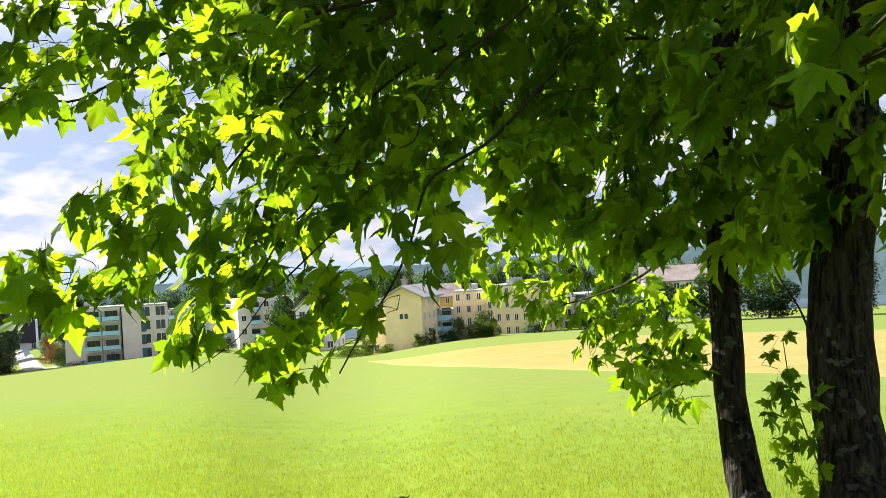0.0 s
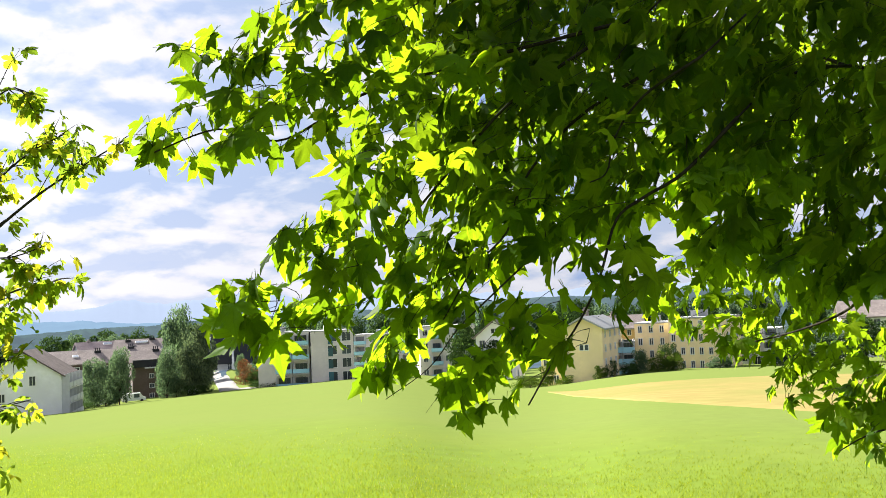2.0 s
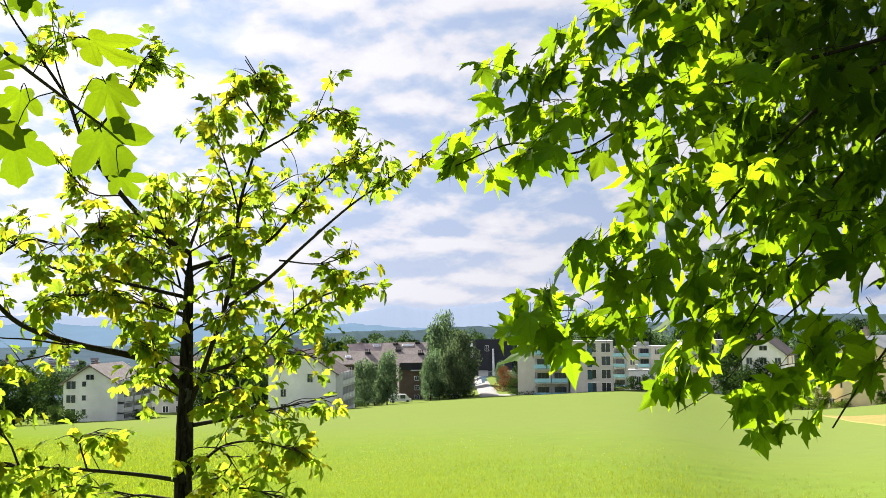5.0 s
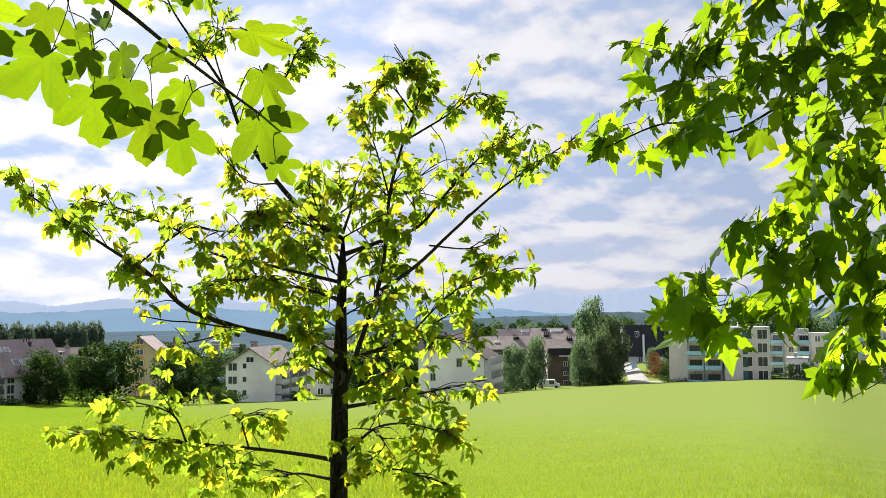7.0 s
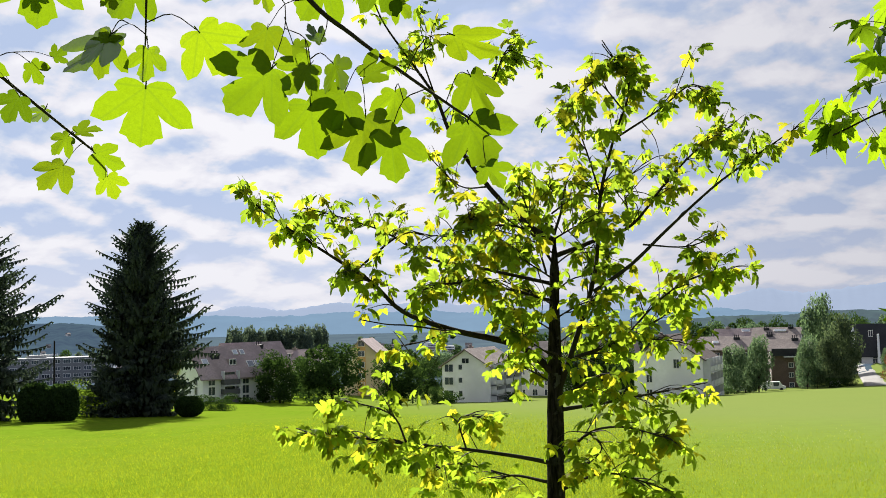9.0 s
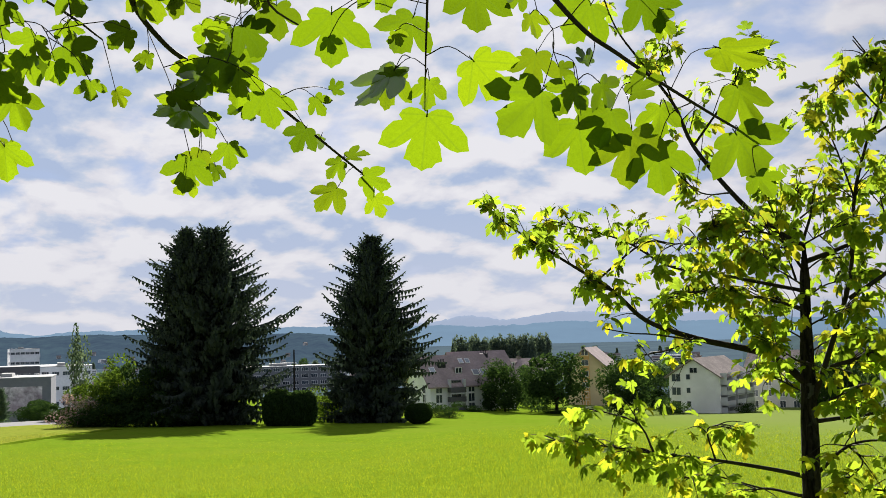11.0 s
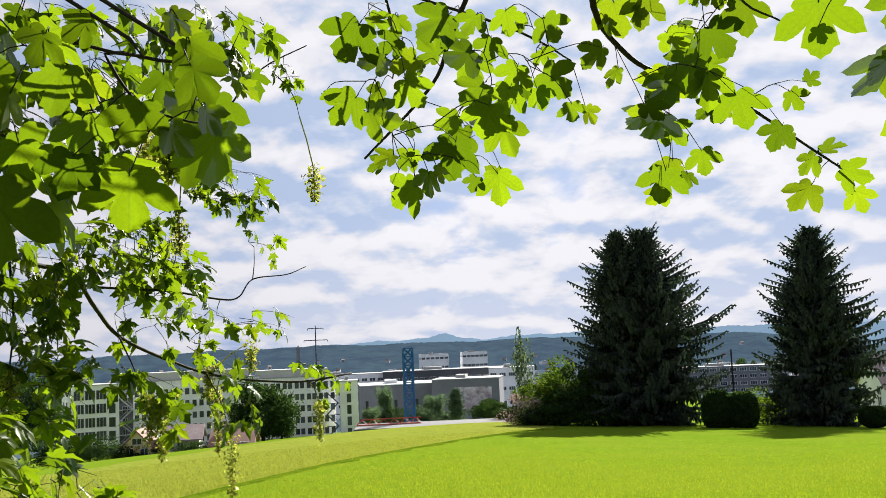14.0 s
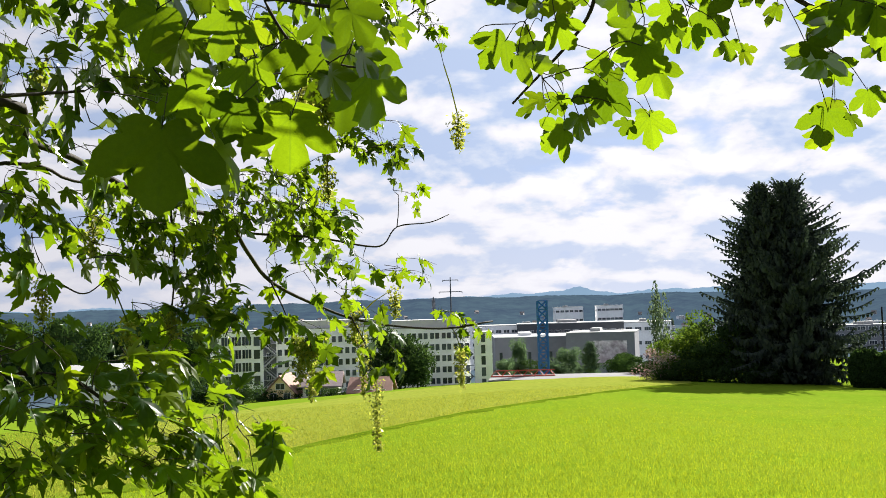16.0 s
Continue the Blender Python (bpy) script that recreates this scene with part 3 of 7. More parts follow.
def house(name, label, category, az, d, wide, deep, top_el, walls, roof, roof_mat, storeys, cols, turn=0, roof_h=3.0, base=None,
          win=(1.2, 1.4), side_cols=2, balconies=(), rail=None, chimneys=1, group="", skip=(), dormers=0, bars=1, gable_window=True, side_balconies=False, dark_win=False, skylights=(), flues=()):
    """A building with its front towards the meadow. top_el: the height of its eaves, in degrees from the eye's level."""
    p = stand(az, d, 0.4)
    if base is not None:
        p.z = base
    top = polar(az, top_el, d).z - p.z
    h = thing(name, label, category, pose(*p, 0, 0, az + turn), group)
    w2, d2 = wide / 2, deep / 2
    b = Buf()
    b.box(-w2, -d2, 0, w2, d2, top)
    if roof == "gable_front":
        b.add([(-w2, -d2, top), (w2, -d2, top), (0, -d2, top + roof_h), (-w2, d2, top), (w2, d2, top), (0, d2, top + roof_h)], [(0, 1, 2), (4, 3, 5), (0, 2, 5, 3), (1, 4, 5, 2)])
    if roof == "gable_side":
        b.add([(-w2, -d2, top), (-w2, d2, top), (-w2, 0, top + roof_h), (w2, -d2, top), (w2, d2, top), (w2, 0, top + roof_h)], [(1, 0, 2), (3, 4, 5), (0, 3, 5, 2), (4, 1, 2, 5)])
    part("wall", b.mesh("wall", walls), h)
    r = Buf()
    o = 0.7
    if roof == "flat":
        r.box(-w2 - 0.12, -d2 - 0.12, top, w2 + 0.12, d2 + 0.12, top + 0.22)
        r.box(-w2 * 0.35, -d2 * 0.4, top + 0.22, -w2 * 0.05, d2 * 0.4, top + 1.3)
    else:
        e = w2 if roof == "gable_front" else d2
        k = roof_h / e
        for s in (-1, 1):
            a0, a1 = (e + o) * s, 0.0
            z0, z1 = top - o * k, top + roof_h
            q = [(a0, z0 + 0.05), (a1, z1 + 0.05), (a1, z1 + 0.35), (a0, z0 + 0.3)]
            L = (d2 if roof == "gable_front" else w2) + o
            vs = []
            for end in (-L, L):
                for a, z in q:
                    vs.append((a, end, z) if roof == "gable_front" else (end, a, z))
            r.add(vs, [(0, 1, 2, 3), (7, 6, 5, 4), (0, 4, 5, 1), (1, 5, 6, 2), (2, 6, 7, 3), (3, 7, 4, 0)])
    ro = part("roof", r.mesh("roof", roof_mat), h)
    for c in range(chimneys):
        cb = Buf()
        x = -w2 * 0.4 + c * w2 * 0.9
        cz = top + (roof_h * 0.55 if roof != "flat" else 0.4)
        cb.box(-0.45, -0.45, 0, 0.45, 0.45, 1.9)
        cb.box(-0.6, -0.6, 1.9, 0.6, 0.6, 2.1)
        cb.box(-0.25, -0.25, 2.1, 0.25, 0.25, 2.5)
        part("chimney", cb.mesh("chimney", ROOF_BROWN if roof != "flat" else GREY_WALL), ro, m=pose(x, 0.1, cz))
    for c in range(dormers):
        x = -w2 + wide * (c + 0.5) / dormers
        if roof == "gable_side":
            yy, zz = -d2 * 0.45, top + roof_h * 0.35
            db = Buf()
            db.box(-0.8, -1.2, 0, 0.8, 1.5, 1.3)
            part("dormer", db.mesh("dormer", roof_mat), ro, m=pose(x, yy, zz))
            add_window(h, x, yy - 1.2, zz + 0.7, 0, 1.2, 0.9, 1)
    add_skylights(ro, skylights, d2, top, roof_h)
    for x, up in flues:
        add_flues(ro, x, -d2 * (1 - up), top + roof_h * up)
    step = top / storeys
    for s in range(storeys):
        z = step * (s + 0.55)
        for c in range(cols):
            x = -w2 + wide * (c + 0.5) / cols
            if (s, c) in skip:
                continue
            if c in balconies:
                add_balcony(h, x, -d2, step * s + 0.2, min(wide / cols * 0.92, 4.2), rail)
            else:
                add_window(h, x, -d2, z, 0, win[0], win[1], bars, dark_win)
        for c in range(side_cols):
            y = -d2 + deep * (c + 0.5) / side_cols
            if side_balconies:
                add_balcony(h, w2, y, step * s + 0.2, min(deep / side_cols * 0.85, 4.0), rail, 90)
            else:
                add_window(h, w2, y, z, 90, win[0], win[1], bars, dark_win)
            add_window(h, -w2, y, z, -90, win[0], win[1], bars, dark_win)
    if roof == "gable_front" and gable_window:
        add_window(h, 0, -d2, top + roof_h * 0.35, 0, 1.6, 1.0, 1)
    return h


TOWN = "houses beyond the meadow"
house("apartment_house", "white apartment house with a weathered pinkish tile roof and roof windows", "house", 58.4, 192, 13.5, 11, -2.95, WHITE_WALL, "gable_side", ROOF_PINK, 3, 4, turn=26, roof_h=5.0, balconies=(1,), rail=DARK_FRAME, chimneys=0, group=TOWN,
      skylights=((1.6, 0.75, 0.7, 1.0), (3.0, 0.75, 0.7, 1.0), (3.6, 0.32, 1.1, 1.3), (5.2, 0.32, 1.1, 1.3), (-5.2, 0.45, 0.9, 1.2)), flues=((-2.9, 0.62),), dormers=1)
house("apartment_house", "rear wing with a weathered pinkish tile roof and flue pots", "house", 56.9, 204, 12, 11, -2.65, WHITE_WALL, "gable_side", ROOF_PINK, 3, 4, turn=26, roof_h=4.9, chimneys=0, group=TOWN, flues=((1.2, 0.8),))
yh = house("apartment_house", "tall ochre house with brown gable roof and orange stripe", "house", 50.35, 244, 8.9, 13, -2.05, OCHRE_WALL, "gable_front", ROOF_PINK, 5, 3, turn=-12, roof_h=3.7, group=TOWN, skip=((0, 0), (1, 0), (2, 0), (3, 0), (0, 2), (1, 2), (2, 2), (3, 2), (4, 2), (4, 1)), chimneys=0, gable_window=False, flues=())
b = Buf()
b.box(-1.0, -6.56, 0, 1.0, -6.49, 13.2)
part("wall_stripe", b.mesh("wall_stripe", ORANGE_WALL), yh, "orange painted stripe")
for z in (13.0, 10.6, 8.0, 5.4):
    add_window(yh, 0, -6.60, z, 0, 1.5, 1.2, 1)
add_window(yh, -3.0, -6.5, 10.6, 0, 1.6, 1.2, 1)
wh = house("apartment_house", "white house with grey balconies along its side and a brown roof", "house", 43.9, 218, 11.0, 15, -2.75, WHITE_WALL, "gable_front", ROOF_BROWN, 4, 3, turn=-24, roof_h=3.4, side_cols=3, side_balconies=True, rail=RAIL_GREY, skip=tuple((a, c) for a in range(4) for c in range(3)), chimneys=1, group=TOWN)
for k in range(3):
    add_window(wh, -3.9, -7.5, 2.4 + 2.75 * k, 0, 1.9, 1.5, 1)
    add_window(wh, -1.2, -7.5, 2.6 + 2.75 * k, 0, 0.8, 1.0, 0)
house("apartment_house", "grey white house half hidden behind the young tree", "house", 40.2, 245, 12, 11, -2.3, GREY_WALL, "gable_side", ROOF_BROWN, 4, 4, turn=-10, roof_h=3.2, group=TOWN)
gh = house("apartment_house", "white gable house with a dark brown roof and balconies", "house", 32.9, 200, 13.0, 14, -2.50, WHITE_WALL, "gable_front", ROOF_DARK, 3, 3, turn=-12, roof_h=4.3, side_cols=4, side_balconies=True, rail=RAIL_GREY, skip=tuple((a, c) for a in range(3) for c in range(3)), gable_window=False, group=TOWN)
add_window(gh, 1.6, -7.0, 7.2, 0, 1.0, 1.6, 1)
add_window(gh, -3.6, -7.0, 4.4, 0, 1.0, 1.4, 1)
add_window(gh, -3.6, -7.0, 1.6, 0, 1.0, 1.4, 1)
house("row_house", "long house with a dark brown tile roof and flue pots", "house", 29.3, 272, 25, 13, -2.05, BROWN_WALL, "gable_side", ROOF_BROWN, 3, 7, turn=8, roof_h=2.9, chimneys=0, skylights=((-7, 0.5, 1.2, 1.0), (4, 0.45, 1.2, 1.0)), flues=((-1.5, 0.75), (7.0, 0.95)), group=TOWN)
house("row_house", "house with a brown hipped tile roof behind the long one", "house", 27.4, 320, 13, 12, -1.55, BEIGE_WALL, "gable_side", ROOF_BROWN, 3, 5, turn=-8, roof_h=3.2, chimneys=0, flues=((4.0, 0.9), (-3.0, 0.8)), skylights=((1.0, 0.7, 3.4, 1.0),), group=TOWN)
house("row_house", "house with a brown tile roof higher on the slope", "house", 29.6, 335, 12, 11, -1.55, BEIGE_WALL, "gable_side", ROOF_PINK, 3, 4, turn=14, roof_h=3.2, chimneys=1, skylights=((3.0, 0.75, 2.4, 1.0),), group=TOWN)
bh = house("apartment_house", "dark brown brick house with a wide brown roof", "house", 26.9, 258, 9.0, 10, -2.15, BROWN_WALL, "gable_side", ROOF_BROWN, 4, 3, turn=6, roof_h=2.3, win=(1.0, 1.0), chimneys=0, flues=((1.6, 0.9),), skip=((0, 0), (1, 0), (2, 0), (3, 0), (3, 1), (3, 2), (0, 2), (1, 2), (2, 2)), group=TOWN)
# plain dark box, proud of the wall, standing in for a band of windows
b = Buf()
b.box(-4.4, -5.9, 8.2, 4.6, -4.95, 10.0)
part("loggia", b.mesh("loggia", ROOF_BLACK), bh, "dark window band along the top storey")
b = Buf()
b.box(-1.6, -6.4, 7.9, 4.7, -4.9, 8.2)
part("ledge", b.mesh("ledge", RAIL_GREY), bh, "pale ledge")
hh = house("hall_house", "long building with a steep black slate roof and white verges", "house", 22.5, 345, 13.5, 12, -2.35, GREY_WALL, "gable_side", ROOF_BLACK, 2, 3, turn=-4, roof_h=9.0, chimneys=0, group=TOWN)
for x, w, z in ((-6.4, 2.6, 8.0), (0.9, 3.0, 6.0)):
    b = Buf()
    b.add([(x, -7.3, -0.5), (x + 0.9, -7.3, -0.5), (x + 0.32, -7.3, z + 3.2), (x, -7.3, z + 3.2), (x, -2.0, -0.5), (x + 0.9, -2.0, -0.5), (x + 0.32, -2.0, z + 3.2), (x, -2.0, z + 3.2)], [(0, 1, 2, 3), (5, 4, 7, 6), (0, 4, 5, 1), (1, 5, 6, 2), (2, 6, 7, 3), (3, 7, 4, 0)])
    part("gable_wall", b.mesh("gable_wall", WHITE_WALL), hh, "narrow white gable wall")
add_window(hh, -1.0, -5.2, 9.4, 0, 1.2, 1.8, 1)
house("apartment_block", "beige flat-roofed block with turquoise balconies", "apartment block", 19.4, 241, 12.0, 12, -0.95, BEIGE_WALL, "flat", ROOF_PALE, 4, 3, turn=-6, balconies=(1, 2), rail=RAIL_BLUE, side_cols=2, chimneys=0, group=TOWN, skip=((0, 0), (1, 0), (2, 0), (3, 0)))
tb = house("apartment_block", "beige flat-roofed block with large teal windows", "apartment block", 16.85, 238, 9.8, 11, -0.98, BEIGE_WALL, "flat", ROOF_PALE, 4, 3, turn=2, win=(2.0, 2.0), chimneys=0, group=TOWN, skip=((0, 0), (1, 0), (2, 0), (3, 0)), bars=1)
for k in range(4):
    b = Buf()
    b.box(-1.0, -5.66, 0, 0.1, -5.60, 2.0)
    part("shutter", b.mesh("shutter", TEAL_GLASS), tb, "teal sliding shutter", m=pose(0, 0, 0.7 + 2.8 * k))
house("apartment_block", "pale flat-roofed block with turquoise balconies", "apartment block", 13.6, 285, 17, 11, -1.3, BEIGE_WALL, "flat", ROOF_PALE, 4, 5, turn=-12, balconies=(0, 2, 4), rail=RAIL_BLUE, chimneys=0, group=TOWN)
house("apartment_block", "pale flat-roofed block with turquoise balconies", "apartment block", 10.4, 270, 15, 11, -1.0, BEIGE_WALL, "flat", ROOF_PALE, 4, 5, turn=10, balconies=(1, 3), rail=RAIL_BLUE, chimneys=0, group=TOWN)
house("garage_house", "low white flat-roofed annexe with tall windows", "garage", 14.2, 246, 4.6, 6, -2.62, WHITE_WALL, "flat", ROOF_PALE, 1, 3, win=(0.9, 1.8), chimneys=0, group=TOWN)
house("apartment_house", "white house with a brown roof behind the maple", "house", 7.2, 230, 9, 10, -1.7, WHITE_WALL, "gable_front", ROOF_BROWN, 3, 3, turn=-12, roof_h=3.5, group=TOWN)
house("apartment_house", "orange house with a grey roof behind the yellow ones", "house", 0.3, 236, 9, 10, -1.55, ORANGE_WALL, "gable_side", ROOF_BROWN, 4, 4, turn=8, roof_h=2.6, win=(0.8, 1.2), group=TOWN)
yg = house("apartment_house", "bright yellow gable house with small dark windows", "house", 1.85, 167, 6.2, 14, -1.45, YELLOW_WALL, "gable_front", ROOF_PALE, 4, 3, turn=-14, roof_h=1.6, win=(0.7, 1.0), side_cols=4, skip=tuple((a, c) for a in range(4) for c in range(3)), gable_window=False, chimneys=1, group=TOWN)
for x in (-0.3, 0.5):
    add_window(yg, x, -7.0, 5.9, 0, 0.55, 0.8, 0)
house("apartment_house", "lower yellow wing beside the gable house", "house", 3.6, 171, 5.0, 11, -1.9, YELLOW_WALL, "flat", ROOF_PALE, 3, 3, turn=-14, win=(0.7, 1.1), chimneys=0, skip=((2, 0), (2, 2)), group=TOWN)
house("balcony_house", "grey house with glass balconies between yellow houses", "house", 0.3, 176, 4.2, 9, -2.35, GREY_WALL, "flat", ROOF_PALE, 3, 2, turn=0, balconies=(0, 1), rail=RAIL_BLUE, chimneys=0, group=TOWN)
house("apartment_house", "yellow apartment house with rows of narrow windows", "house", -1.9, 184, 7.6, 11, -1.35, YELLOW_WALL, "flat", ROOF_PALE, 4, 4, turn=-8, win=(0.6, 1.1), chimneys=0, group=TOWN)
house("apartment_house", "yellow apartment house with rows of narrow windows", "house", -4.3, 180, 8.4, 11, -1.15, YELLOW_WALL, "flat", ROOF_PALE, 4, 5, turn=-24, win=(0.6, 1.1), side_cols=3, chimneys=0, group=TOWN)
house("balcony_house", "grey house with glass balconies behind the leaves", "house", -7.2, 195, 8, 10, -1.9, GREY_WALL, "flat", ROOF_PALE, 3, 3, turn=-8, balconies=(0, 2), rail=RAIL_GREY, chimneys=0, group=TOWN)
house("apartment_house", "pale house with a brown roof at the meadow's end", "house", -13.0, 235, 14, 11, -1.4, WHITE_WALL, "gable_side", ROOF_BROWN, 3, 5, turn=6, roof_h=3, group=TOWN)
house("row_house", "low pale houses with brown roofs among trees", "house", 36.6, 300, 16, 10, -2.2, BEIGE_WALL, "gable_side", ROOF_BROWN, 3, 4, turn=12, roof_h=3.5, group=TOWN)
house("row_house", "pale house with a weathered tile roof", "house", 54.0, 300, 12, 10, -2.3, BEIGE_WALL, "gable_side", ROOF_PINK, 3, 4, turn=-20, roof_h=3.0, dormers=2, group=TOWN)
house("row_house", "long dark flat-roofed block behind the spruces", "apartment block", 67.5, 420, 46, 12, -1.75, HALL_WALL, "flat", ROOF_PALE, 4, 12, turn=6, chimneys=0, win=(2.6, 1.3), bars=2, group=TOWN)
house("garden_house", "small red-brown garden house under the spruces", "shed", 76.2, 140, 5, 4, -4.05, BROWN_WALL, "gable_side", ROOF_RED, 1, 2, turn=0, roof_h=1.2, chimneys=0, group=TOWN)

# offices and works in the valley
WORKS = "office and works buildings"
ob = house("office_block", "white office block with rows of narrow dark windows", "office block", 102.75, 285, 11.8, 14, -1.25, WHITE_WALL, "flat", ROOF_PALE, 5, 1, turn=12, skip=tuple((a, 0) for a in range(5)), side_cols=3, win=(1.5, 2.0), chimneys=0, group=WORKS, base=-23, bars=0)
for k in range(5):
    z = 15.9 - 3.55 * k
    for c in range(9):
        add_window(ob, -5.2 + 0.86 * c + 0.25 * (c // 3), -7.0, z, 0, 0.55, 2.2, 0, True)
    add_window(ob, 4.1, -7.0, z - 0.2, 0, 1.5, 2.3, 0, True)
sc = house("stair_tower", "recessed grey stair tower with zigzag outside stairs", "stair tower", 101.1, 293, 5.0, 8, -1.75, HALL_WALL, "flat", ROOF_PALE, 5, 1, turn=10, win=(1.2, 1.6), side_cols=0, chimneys=0, group=WORKS, base=-23)
for k in range(5):
    b = Buf()
    za, x = 1.0 + 3.4 * k, 1.9 if k % 2 else -1.9
    b.tube([(x, -5.0, za), (-x, -5.0, za + 3.4)], [0.22, 0.22], 4)
    b.tube([(x, -5.0, za + 1.0), (-x, -5.0, za + 4.4)], [0.07, 0.07], 4)
    b.box(-2.4, -5.5, za - 0.15, 2.4, -4.0, za)
    part("stair_flight", b.mesh("stair_flight", RAIL_GREY), sc)
for az, d, wide, turn, top_el, pairs in ((97.3, 298, 35, 8, -1.2, 9), (91.9, 300, 24, 2, -1.35, 7)):
    w = house("office_block", "long white office wing with paired dark windows", "office block", az, d, wide, 14, top_el, WHITE_WALL, "flat", ROOF_PALE, 6, 1, turn=turn, skip=tuple((a, 0) for a in range(6)), side_cols=0, chimneys=0, group=WORKS, base=-24)
    step_x = wide / pairs
    for k in range(6):
        for c in range(pairs):
            for o in (-0.95, 0.95):
                add_window(w, -wide / 2 + step_x * (c + 0.5) + o, -7.0, 16.2 - 3.3 * k, 0, 1.15, 1.7, 0)
    b = Buf()
    b.box(-wide * 0.45, -5.6, 0, wide * 0.42, 5.0, 2.2)
    part("roof_storey", b.mesh("roof_storey", GREY_WALL), w, "set-back grey top storey", m=pose(0, 0, polar(az, top_el, d).z + 24.2))
tw = house("office_block", "white office tower at the wing's end with one row of windows", "office block", 88.75, 284, 5.0, 12, -1.7, WHITE_WALL, "flat", ROOF_PALE, 5, 1, turn=0, win=(1.0, 2.2), chimneys=0, group=WORKS, base=-22.5, bars=0, dark_win=True)
for k in range(4):
    b = Buf()
    za, x = 0.6 + 3.1 * k, 1.6 if k % 2 else -1.6
    b.tube([(x, 0, za), (-x, 0, za + 3.1)], [0.16, 0.16], 4)
    b.box(-2.0, -0.6, za - 0.12, 2.0, 0.6, za)
    part("stair_flight", b.mesh("stair_flight", DARK_STEEL), tw, "dark steel outside stairs", m=pose(-4.6, -6.2, 0))
hall = house("factory_hall", "long grey factory hall with a pale roof", "factory hall", 85.9, 345, 27, 26, -1.98, HALL_WALL, "flat", ROOF_WHITE, 1, 1, turn=4, win=(0.7, 7.0), skip=((0, 0),), side_cols=0, chimneys=0, group=WORKS, base=-27, bars=0)
for x in (-11.5, -7.5, -2.0, 5.0, 9.5):
    add_window(hall, x, -13, 8.2, 0, 0.9, 7.0, 0, True)
mh = house("factory_hall", "grey works building with a large mural on its wall", "factory hall", 81.9, 335, 22, 20, -1.85, HALL_WALL, "flat", ROOF_PALE, 1, 1, turn=-6, skip=((0, 0),), side_cols=0, chimneys=0, group=WORKS, base=-26)
b = Buf()
b.box(-3.5, -10.12, 6.5, 8.5, -10.0, 14.2)
part("mural", b.mesh("mural", MURAL), mh, "faded mural panel on the wall")
for x in (-6, -1, 4):
    b = Buf()
    b.tube([(x, -2, 15.6 + 0.2), (x, -2, 16.6), (x, -2, 17.0)], [1.3, 1.1, 0.3], 10)
    part("roof_dome", b.mesh("roof_dome", ROOF_PALE), mh, "pale roof light")
house("works_block", "low dark works block with a band of windows", "works building", 83.2, 420, 52, 18, -1.3, DARK_WALL, "flat", ROOF_PALE, 3, 14, turn=3, win=(2.4, 1.2), chimneys=0, group=WORKS, base=-30, bars=2)
house("works_block", "pale works block with a band of windows", "works building", 79.4, 380, 17, 16, -1.35, WHITE_WALL, "flat", ROOF_PALE, 4, 5, turn=0, win=(2.2, 1.2), chimneys=0, group=WORKS, base=-28, bars=2)
house("works_block", "low white works block behind the offices", "works building", 89.0, 430, 40, 16, -1.35, WHITE_WALL, "flat", ROOF_PALE, 4, 12, turn=3, win=(2.2, 1.2), chimneys=0, group=WORKS, base=-30, bars=1)
house("apartment_tower", "white far apartment block with dark window bands", "apartment block", 83.8, 760, 21, 14, -0.42, WHITE_WALL, "flat", ROOF_PALE, 6, 6, turn=8, win=(2.6, 1.5), chimneys=0, group=WORKS, base=-44)
house("apartment_tower", "white far apartment block with dark window bands", "apartment block", 81.5, 760, 19, 14, -0.38, WHITE_WALL, "flat", ROOF_PALE, 6, 6, turn=8, win=(2.6, 1.5), chimneys=0, group=WORKS, base=-44)
house("cottage", "low house with a red-brown tile roof below the barley", "house", 95.2, 180, 6.6, 8, -4.78, BEIGE_WALL, "gable_side", ROOF_RED, 1, 3, turn=-8, roof_h=2.0, group=WORKS)
house("cottage", "pale gable house with a brown verge below the barley", "house", 100.1, 192, 5.2, 8, -4.6, YELLOW_WALL, "gable_front", ROOF_RED, 1, 2, turn=-14, roof_h=2.7, chimneys=0, group=WORKS)
house("cottage", "pale house with a pinkish tile roof and large windows", "house", 98.0, 190, 6.6, 8, -4.35, BEIGE_WALL, "gable_side", ROOF_PINK, 1, 3, turn=-6, roof_h=2.0, win=(1.0, 1.2), chimneys=0, group=WORKS)
house("greenhouse", "long low glasshouse with a whitish roof", "greenhouse", 109.2, 300, 24, 12, -3.1, WHITE_WALL, "gable_side", ROOF_PALE, 1, 8, turn=0, roof_h=1.6, chimneys=0, win=(2.4, 1.6), group=WORKS)
slab = Buf()
slab.box(-13, -6, -2, 13, 6, 0)
tagged(new("ground", slab.mesh("concrete_roof", CONCRETE)), "pale flat concrete yard below the field", "yard", kind="structure").matrix_basis = pose(*polar(84.2, -4.32, 176), 0, 0, 84.2)

